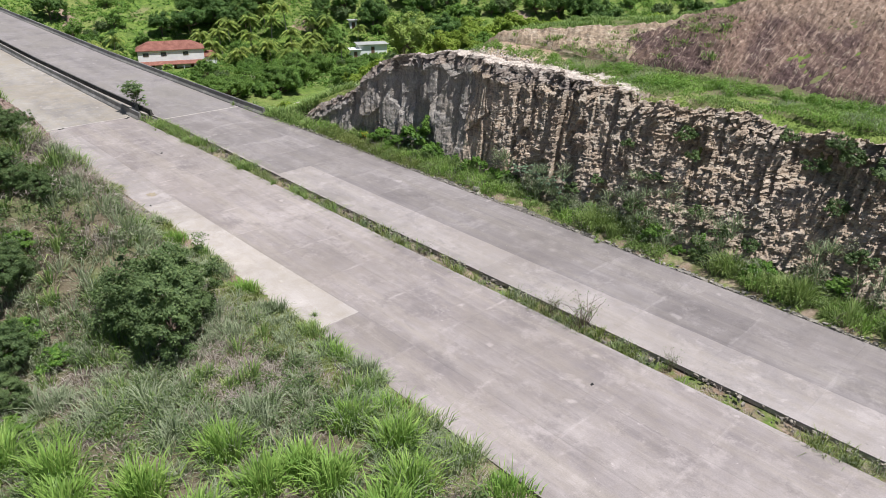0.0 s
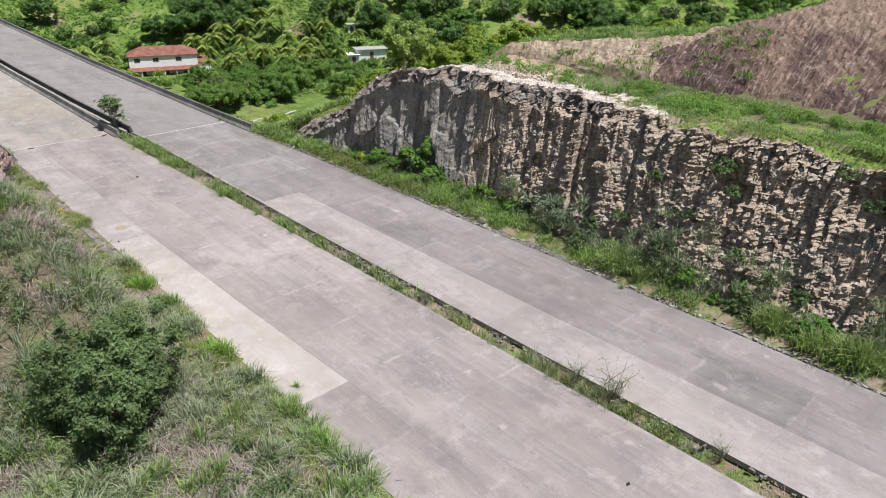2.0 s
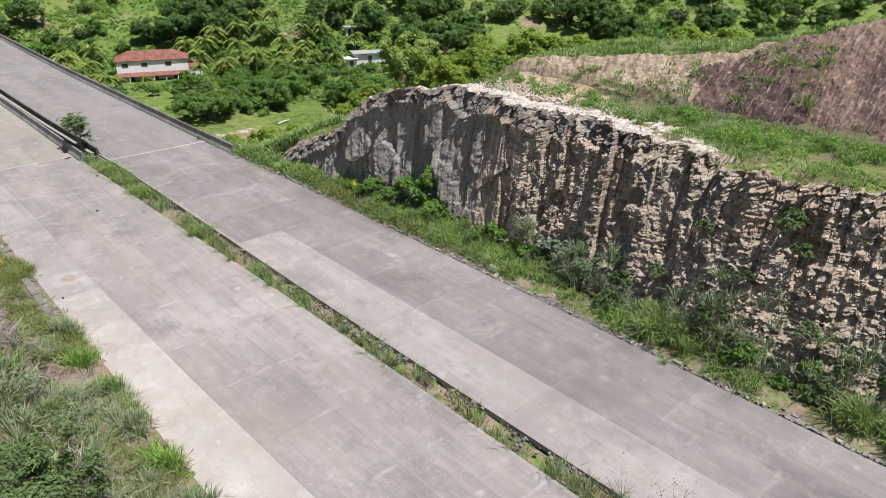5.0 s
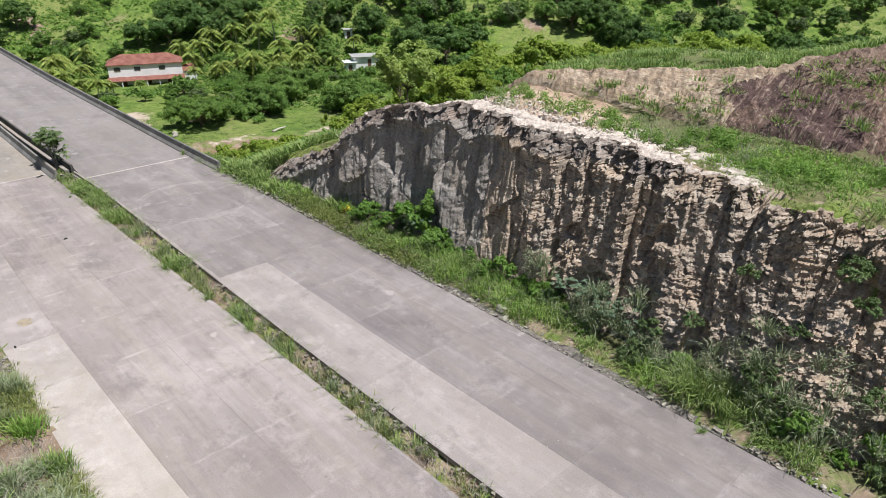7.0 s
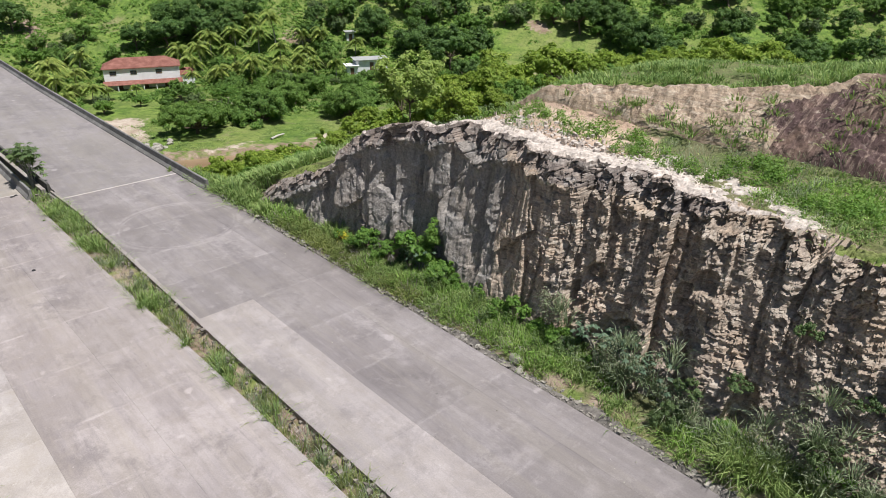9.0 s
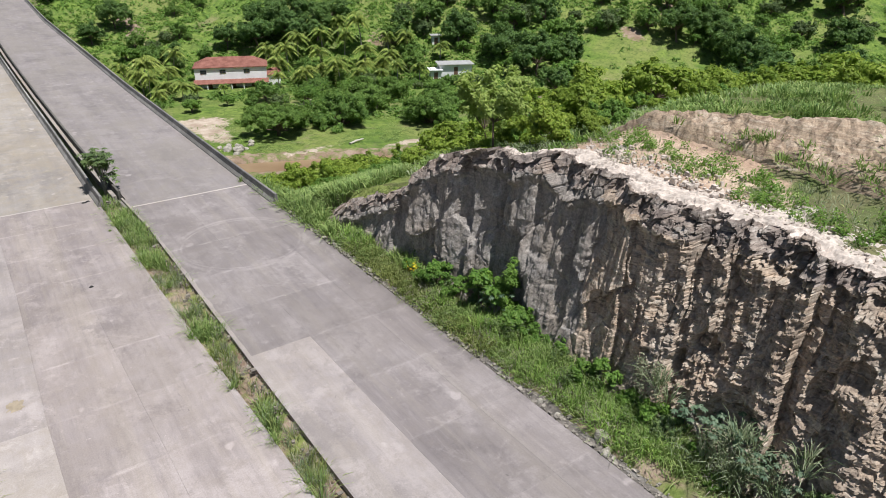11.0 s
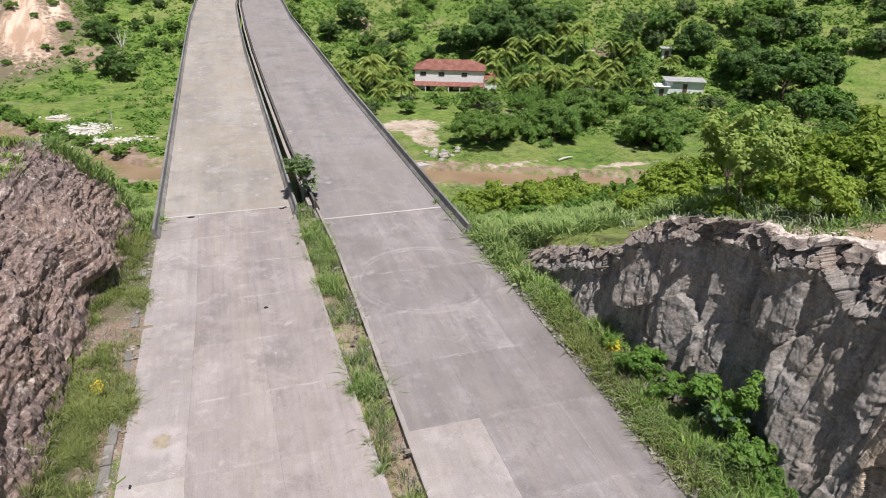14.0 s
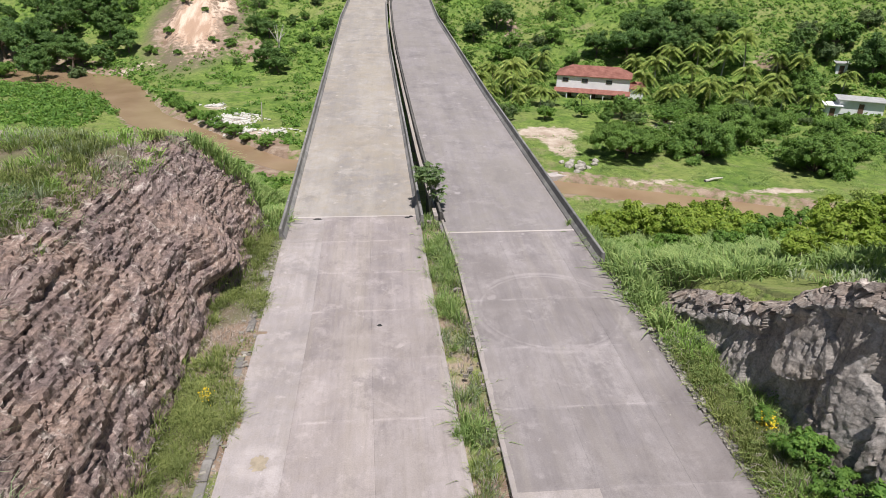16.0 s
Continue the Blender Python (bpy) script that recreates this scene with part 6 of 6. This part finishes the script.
# bare twiggy bushes in the median
def twigs(seed, height, count):
    rng = np.random.default_rng(seed)
    tubes, tips = [], []
    for i in range(count):
        a = np.array([0.25 * rng.normal(), 0.35 * rng.normal(), height * rng.uniform(0.35, 0.6)])
        b = a + np.array([0.45 * rng.normal(), 0.6 * rng.normal(), height * rng.uniform(0.25, 0.5)])
        tubes.append(tube([(0, 0, -0.2), a, b], [0.02, 0.013, 0.006], 4))
        tips += [a, b, (a + b) / 2]
    v, f = leaf_quads(np.repeat(np.array(tips), 5, 0) + 0.12 * rng.normal(size=(len(tips) * 5, 3)), np.array([[0, 0, 1.0]] * (len(tips) * 5)), 0.05, rng)
    return sheet("trunk", *join(tubes), BARK), sheet("crown", v, f, LEAF_OLIVE)


TWIGGY = twigs(97, 1.9, 26)
for x, y, s in ((27.3, 17.6, 1.0), (27.2, 19.6, 0.7), (27.5, 12.2, 0.55), (26.8, 30.5, 0.5), (26.9, 38.0, 0.4)):
    plant("twiggy_bush", TWIGGY, "thin bare twiggy bush in the median", "bush", "twiggy bushes in the median", x, y, s, R.uniform(0, 6), -0.3)
# tufts that have taken root in slab joints
tuft = sheet("grass_tuft", *tufts(np.array([[0, 0, -0.02]]), 0.8, 60, 0.02, np.random.default_rng(3), 0.9, 0.1), GRASS)
for x, y, s in ((16.6, 28.4, 0.55), (16.0, 27.6, 0.7), (15.6, 25.3, 1.2), (15.5, 21.0, 1.2), (15.3, 23.0, 1.0), (24.6, 72.0, 0.3), (36.9, 23.4, 0.5), (25.9, 61.0, 0.7), (26.0, 44.3, 0.8), (25.7, 49.0, 0.7), (25.4, 54.5, 0.7), (36.2, 77.0, 0.8), (15.2, 78.6, 0.9)):
    thing("grass_tuft", "single grass tuft rooted in a concrete joint", "grass", "tufts in the joints", at=Matrix.LocRotScale((x, y, 0), Euler((0, 0, R.uniform(0, 6))), (s, s, s)), me=tuft)
# debris and stains on the concrete, and the sapling's shadow as dark patches
def flat_patch(seed, rx, ry, z, n=26):
    rng = np.random.default_rng(seed)
    a = np.linspace(0, 2 * math.pi, n, endpoint=False)
    r = 1 + 0.25 * rng.normal(size=n) * 0.6
    ring = np.stack([rx * r * np.cos(a), ry * r * np.sin(a), 0 * a], 1)
    v = np.concatenate([ring, 0.5 * ring + [0, 0, z], [[0, 0, z]]])
    f = [(i, (i + 1) % n, n + (i + 1) % n, n + i) for i in range(n)] + [(n + i, n + (i + 1) % n, 2 * n, 2 * n) for i in range(n)]
    return v, np.array(f)


thing("sand_patch", "low patch of spilled brown sand on concrete", "sand", at=pose(17.0, 53.4, 0.002), me=sheet("sand", *flat_patch(4, 0.35, 0.5, 0.02), SAND))
# the pair near x 24, y 79 paints the sapling's cast shadow
for x, y, rx, ry in ((21.95, 63.7, 0.13, 0.09), (24.0, 79.0, 0.22, 0.10), (24.3, 79.2, 0.16, 0.08), (17.2, 79.0, 0.34, 0.06), (23.2, 14.0, 0.10, 0.07), (16.0, 51.0, 0.06, 0.12)):
    thing("debris", "small dark patch of debris and painted sapling shadow", "debris", "debris on the carriageway", at=pose(x, y, 0.002), me=sheet("debris", *flat_patch(int(x * 7), rx, ry, 0.08, 14), BLACK))
thing("driftwood", "bleached log lying on the river bank", "log", at=pose(73.6, 126.3, -15.0, 0, 0, 20), me=sheet("log", *tube([(-1.8, 0, 0.2), (0, 0.1, 0.3), (1.8, 0, 0.25)], [0.22, 0.2, 0.14], 8), PALE_TIMBER))
thing("concrete_block", "pale concrete slab at the river edge", "slab", at=pose(48.5, 130.3, -15.2, 0, 0, 8), me=sheet("concrete_block", *block(-2.4, 2.4, -0.9, 0.9, -0.6, 0.25, 0.05), NEW_SLAB))
thing("bare_tree", "leafless grey tree on the far bank", "tree", at=pose(-6.5, 221.0, float(ground(-6.5, 221.0))), me=sheet("bare_tree", *join([tube([(0, 0, -0.3), (0.2, 0, 2.0), (0.9 * math.cos(k), 0.9 * math.sin(k), 3.6), (2.4 * math.cos(k), 2.4 * math.sin(k), 5.0 + (k * 1.7) % 2)], [0.2, 0.14, 0.08, 0.03], 5) for k in range(9)]), PALE_TIMBER))
thing("fence_post", "pale leaning post in the meadow", "post", at=pose(-2.5, 165, -15.2, 0, 4, 0), me=sheet("post", *tube([(0, 0, -0.3), (0, 0, 4.0)], [0.12, 0.1], 8), PALE_TIMBER))

# ---- scrub on the far slopes ----
def scrub(n, x0, x1, y0, y1, size, leaves, keep, seed):
    rng = np.random.default_rng(seed)
    p = scatter(n, x0, x1, y0, y1, rng, keep)
    s = np.repeat(size * rng.uniform(0.5, 1.5, len(p)) ** 1.5, leaves)
    o = unit(rng.normal(size=(len(s), 3)))
    o[:, 2] = np.abs(o[:, 2])
    q = np.repeat(p, leaves, 0) + o * (s * rng.uniform(0.55, 1.0, len(s)))[:, None] * np.array([1, 1, 0.85])
    return leaf_quads(q, o + np.array([0, 0, 0.4]), 0.34, rng, 0.6)


beyond = lambda x, y: step(-6, 10, y + 0.75 * np.clip(x - 60, 0, None) - 203) * step(130, 90, y + 0.75 * np.clip(x - 60, 0, None) - 203) * (0.3 + 0.7 * step(0.30, 0.50, value(x * 0.06, y * 0.06, 91))) * (np.abs(x - edge_right(y) + 11) > 13) * (((x + 34) / 15) ** 2 + ((y - 236) / 20) ** 2 > 1)
thing("hill_scrub", "scattered green scrub on the far hillside", "scrub", kind="stuff", me=sheet("scrub", *scrub(16000, -120, 320, -10, 290, 0.9, 24, beyond, 12), LEAF_MID))
thing("pale_scrub", "light yellow-green scrub on the far hillside", "scrub", kind="stuff", me=sheet("scrub", *scrub(46000, -70, 220, 60, 290, 0.6, 12, lambda x, y: beyond(x, y) * (((x - 168) / 20) ** 2 + ((y - 138) / 18) ** 2 > 1), 13), LEAF_MID))
bankside = lambda x, y: (((x + 8) / 6) ** 2 + ((y - 165) / 5.5) ** 2 > 1) * (((x + 14.4) / 4) ** 2 + ((y - 177) / 3.5) ** 2 > 1) * (((x + 1) / 6) ** 2 + ((y - 156) / 3) ** 2 > 1) * step(-13.0, -14.2, ground(x, y)) * step(7, 9.5, np.abs(y - river_line(x))) * (step(16, 10, np.abs(y - river_line(x) - 6)) + 0.5 * step(0.5, 0.7, value(x * 0.08, y * 0.08, 92))) * (x < 10) * step(0.35, 0.5, value(x * 0.25, y * 0.25, 90))
thing("meadow_scrub", "low green bushes on the river meadow", "scrub", kind="stuff", me=sheet("scrub", *scrub(4200, -100, 10, 120, 225, 0.95, 30, bankside, 14), LEAF_MID))
marsh = lambda x, y: step(river_line(x) - 8, river_line(x) - 12, y) * step(130, 150, y + 0.4 * x) * (0.3 + 0.7 * step(0.35, 0.5, value(x * 0.15, y * 0.15, 93)))
thing("bend_scrub", "dense bright green bushes inside the river bend", "scrub", kind="stuff", me=sheet("scrub", *scrub(2600, -110, -36, 130, 205, 1.25, 40, marsh, 15), LEAF_MID))
understorey = lambda x, y: step(-13.0, -14.2, ground(x, y)) * step(141, 146, y + 0.25 * (x - 60)) * step(0.30, 0.45, value(x * 0.12, y * 0.12, 94)) * (((x - 54) / 9) ** 2 + ((y - 150) / 8) ** 2 > 1) * (((x - 80) / 6) ** 2 + ((y - 158) / 4) ** 2 > 1) * (((x - 71) / 11) ** 2 + ((y - 184) / 7) ** 2 > 1)
thing("garden_scrub", "dark green undergrowth round the farmhouse and palms", "scrub", kind="stuff", me=sheet("scrub", *scrub(2400, 40, 150, 138, 205, 1.0, 34, understorey, 16), LEAF_TREE))

valley = lambda x, y: step(-50, -44, y + 0.75 * (x - 60) - 203) * step(8, 0, y + 0.75 * (x - 60) - 203) * step(0.25, 0.42, value(x * 0.07, y * 0.07, 53)) * (((x - 163) / 21) ** 2 + ((y - 130) / 19) ** 2 > 1) * (((x - 121) / 9) ** 2 + ((y - 160) / 9) ** 2 > 1)
thing("wood_undergrowth", "mixed green undergrowth between the valley trees", "scrub", kind="stuff", me=sheet("scrub", *scrub(5200, 108, 250, 20, 195, 1.15, 26, valley, 18), LEAF_MID))



def strewn(n, seed, cx, cy, rx, ry, size):
    """Flat broken stones lying about a point."""
    rng = np.random.default_rng(seed)
    x, y = cx + rx * rng.normal(size=n), cy + ry * rng.normal(size=n)
    keep = value(x * 0.5, y * 0.5, seed) > 0.42
    x, y = x[keep], y[keep]
    base = unit(np.array([(i, j, k) for i in (-1, 1) for j in (-1, 1) for k in (-1, 1)], float))
    v = base[None] * rng.uniform(0.6, 1.3, (len(x), 8, 1)) * size * rng.uniform(0.4, 1.3, (len(x), 1, 1)) * np.array([1, 1, 0.35]) + np.stack([x, y, ground(x, y) + 0.12], 1)[:, None]
    f = np.array([(0, 1, 3, 2), (4, 6, 7, 5), (0, 4, 5, 1), (2, 3, 7, 6), (0, 2, 6, 4), (1, 5, 7, 3)])
    return v.reshape(-1, 3), (8 * np.arange(len(x))[:, None, None] + f[None]).reshape(-1, 4)


thing("white_stones", "chalky white broken stone spread on the meadow", "stones", kind="stuff",
      me=sheet("white_stones", *join([strewn(420, 5, -8.5, 166.0, 2.6, 3.0, 0.42), strewn(120, 6, -14.4, 177.0, 1.3, 1.1, 0.4), strewn(260, 7, -1.5, 157.0, 3.4, 0.9, 0.38)]), CHALK))

# dusty shrubs and dead grass hanging on the lower face of the cliff
def face_growth(n, seed):
    rng = np.random.default_rng(seed)
    y, z = rng.uniform(6, 37, n), 4.2 * rng.uniform(0, 1, n) ** 1.6
    keep = rng.uniform(size=n) < step(0.42, 0.60, value(y * 0.5, z * 0.5, 99)) * step(4.5, 1.0, z + 1.5 * fbm(y * 0.4, 0 * y, 92))
    y, z = y[keep], z[keep]
    x = cliff_foot(y) + (2.4 + 0.7 * np.exp(-((y - 29) / 7) ** 2) + 1.5 * step(28, 12, y)) * (z / 9.4) - 0.35
    return np.stack([x, y, z + 0.1], 1), rng


p, rng = face_growth(210, 61)
o = unit(rng.normal(size=(len(p) * 80, 3)))
q = np.repeat(p, 80, 0) + o * np.array([0.4, 0.45, 0.6]) * rng.uniform(0.3, 1.0, (len(p) * 80, 1)) + [0, 0, 0.35]
thing("cliff_face_scrub", "dusty grey-green scrub clinging to the cliff face", "scrub", kind="stuff", me=sheet("scrub", *leaf_quads(q, o + np.array([-0.4, 0, 0.5]), 0.06, rng), LEAF_DUSTY))
p, rng = face_growth(240, 62)
growth("cliff_face_grass", "grey-green grass tufts clinging to the cliff face", [tufts(p, 0.9, 34, 0.02, rng, 0.9, 0.2)], GREY_GRASS)

# loose rubble along the cliff's brow
def rubble(n, seed):
    rng = np.random.default_rng(seed)
    y = rng.uniform(10, 56, n)
    x = cliff_foot(y) + 2.4 + np.abs(rng.normal(0, 1, n)) * (0.5 + 1.2 * step(26, 38, y))
    c = np.stack([x, y, ground(x, y) + 0.12], 1)
    base = unit(np.array([(i, j, k) for i in (-1, 1) for j in (-1, 1) for k in (-1, 1)], float))
    v = base[None] * rng.uniform(0.5, 1.4, (n, 8, 1)) * (0.03 + 0.15 * rng.uniform(size=(n, 1, 1)) ** 4) * rng.uniform(0.6, 1.4, (n, 1, 3)) + c[:, None]
    f = np.array([(0, 1, 3, 2), (4, 6, 7, 5), (0, 4, 5, 1), (2, 3, 7, 6), (0, 2, 6, 4), (1, 5, 7, 3)])
    return v.reshape(-1, 3), (8 * np.arange(n)[:, None, None] + f[None]).reshape(-1, 4)


def edge_rubble(n, seed, line, side, y0, y1, reach):
    """Small broken stones and crumbled concrete strewn beside a road edge."""
    rng = np.random.default_rng(seed)
    y = rng.uniform(y0, y1, n)
    off = reach * rng.uniform(0, 1, n) ** 1.4 * (0.35 + 1.0 * value(y * 0.5, 0 * y, seed))
    c = np.stack([line(y) + side * (0.06 + off), y, np.full(n, -0.03) + 0.12 * step(0.3, 1.2, off)], 1)
    base = unit(np.array([(i, j, k) for i in (-1, 1) for j in (-1, 1) for k in (-1, 1)], float))
    v = base[None] * rng.uniform(0.5, 1.4, (n, 8, 1)) * (0.03 + 0.15 * rng.uniform(size=(n, 1, 1)) ** 4) * rng.uniform(0.6, 1.4, (n, 1, 3)) + c[:, None]
    f = np.array([(0, 1, 3, 2), (4, 6, 7, 5), (0, 4, 5, 1), (2, 3, 7, 6), (0, 2, 6, 4), (1, 5, 7, 3)])
    return v.reshape(-1, 3), (8 * np.arange(n)[:, None, None] + f[None]).reshape(-1, 4)


thing("edge_gravel", "dirty dark gravel along the road edge", "gravel", kind="stuff", me=sheet("gravel", *edge_rubble(2400, 18, edge_right, 1, 0, 70, 1.0), VERGE_RUBBLE))
thing("verge_gravel", "crumbled grey concrete and gravel on the verge", "gravel", kind="stuff", me=sheet("gravel", *edge_rubble(700, 19, edge_left, -1, 44, 78, 1.2), VERGE_RUBBLE))
thing("median_gravel", "broken stones and crumbs in the median gap", "gravel", kind="stuff", me=sheet("gravel", *edge_rubble(700, 20, lambda q: edge_median_right(q) - 0.05, -1, 2, 78, 0.8), DARK_RUBBLE))
thing("brow_rubble", "loose pale stones along the cliff brow", "stones", kind="stuff", me=sheet("rubble", *rubble(5200, 17), RUBBLE))


def silt_strip(seed):
    """A low dark wash of silt beside the right slab, of uneven width."""
    y, u = np.meshgrid(spaced((24, 76, 0.12)), np.linspace(0, 1, 8), indexing="ij")
    wide = 0.35 + 0.6 * value(y * 0.45, 0 * y, seed) + 0.25 * fbm(y * 2, 0 * y, seed + 1)
    x = edge_right(y) + 0.03 + wide * u
    z = np.maximum(ground(x, y) + 0.16, -0.1) * (1 - u ** 4) + (ground(x, y) - 0.2) * u ** 4 + 0.09 * fbm(x * 4, y * 4, seed + 2, 3)
    return sheet("silt", np.stack([x, y, z], -1).reshape(-1, 3), grid_faces(y.shape[0], y.shape[1]), SILT, True)


thing("edge_silt", "dark grey silt and crumbs washed along the slab", "silt", kind="stuff", me=silt_strip(43))


def ragged_strip(line, side, y0, y1, seed):
    """A thin wash of mortar along a slab's edge, of uneven width."""
    y = np.arange(y0, y1, 0.25)
    w = np.clip(0.20 + 0.22 * fbm(y * 0.3, 0 * y, seed) + 0.14 * fbm(y * 2.1, 0 * y, seed + 1), 0.03, 0.4)
    a, b = line(y) + side * 0.03, line(y) + side * (0.03 + w)
    v = np.stack([np.stack([a, y, 0 * y + 0.001], 1), np.stack([a, y, 0 * y + 0.006], 1), np.stack([b, y, 0 * y + 0.005], 1), np.stack([b, y, 0 * y + 0.001], 1)], 1).reshape(-1, 3)
    return v, grid_faces(len(y), 4)


thing("mortar_strip", "pale ragged mortar strip along the slab edge", "mortar", kind="structure", me=sheet("mortar_strip", *ragged_strip(edge_median_left, -1, 6, 74, 84), MID_SLAB))
thing("mortar_strip", "pale worn mortar strip along the slab edge", "mortar", kind="structure", me=sheet("mortar_strip", *ragged_strip(edge_median_right, 1, 44, 70, 86), MID_SLAB))
# ---- carriageway slabs ----
def slab(left, right, y0, y1, inset=0.0009):
    """One concrete slab between two edge lines, its upper edges rubbed off."""
    g, c = inset, 0.004
    lo = [(left(y0) + g, y0 + g), (right(y0) - g, y0 + g), (right(y1) - g, y1 - g), (left(y1) + g, y1 - g)]
    cx, cy = sum(p[0] for p in lo) / 4, sum(p[1] for p in lo) / 4
    up = [(x + c * (1 if x < cx else -1), y + c * (1 if y < cy else -1)) for x, y in lo]
    v = [(x, y, -0.25) for x, y in lo] + [(x, y, -c) for x, y in lo] + [(x, y, 0.0) for x, y in up]
    f = [(8, 9, 10, 11)] + [(k + i, k + (i + 1) % 4, k + 4 + (i + 1) % 4, k + 4 + i) for k in (0, 4) for i in range(4)]
    return np.array(v, float), np.array(f)


def carriageway(name, label, lanes, start, end, pace, pale):
    ob = thing(name, label, "road", kind="structure")
    joints = list(np.arange(start, end - 1.5, pace)) + [end]
    for y0, y1 in zip(joints, joints[1:]):
        for k, (a, b) in enumerate(lanes):
            mix = pale(k, (y0 + y1) / 2)
            fresh = mix in (NEW_SLAB, MID_SLAB)
            part("slab", sheet("slab", *slab(a, b, y0, y1), mix), ob, "paler newer concrete slab" if fresh else "")
    return ob


def between(a, b, t):
    return lambda y: float(a(y) + (b(y) - a(y)) * t)


def pale_lane(y):
    """The seam between the outer strip and the middle lane of the left carriageway."""
    return float(along(y, (-60, 19.6), (20, 18.95), (27, 18.75), (38, 18.35), (51, 18.05), (66, 18.05), (80, 17.7)))


left_lanes = [(between(edge_left, edge_left, 0), pale_lane), (pale_lane, between(edge_left, edge_median_left, 0.62)), (between(edge_left, edge_median_left, 0.62), between(edge_median_left, edge_median_left, 0))]
right_lanes = [(between(edge_median_right, edge_right, p), between(edge_median_right, edge_right, q)) for p, q in ((0, 0.365), (0.365, 0.76), (0.76, 1))]
carriageway("left_carriageway", "worn pinkish-grey concrete carriageway with sawn joints", left_lanes, -44.6, 79.3, 4.78,
            lambda k, y: OLD_SLAB if k or y < 27 else NEW_SLAB if y < 50.9 else MID_SLAB)
carriageway("right_carriageway", "worn grey concrete carriageway with sawn joints", right_lanes, -43.9, 75.9, 5.0,
            lambda k, y: RIGHT_SLAB if k or y > 51 else MID_SLAB)
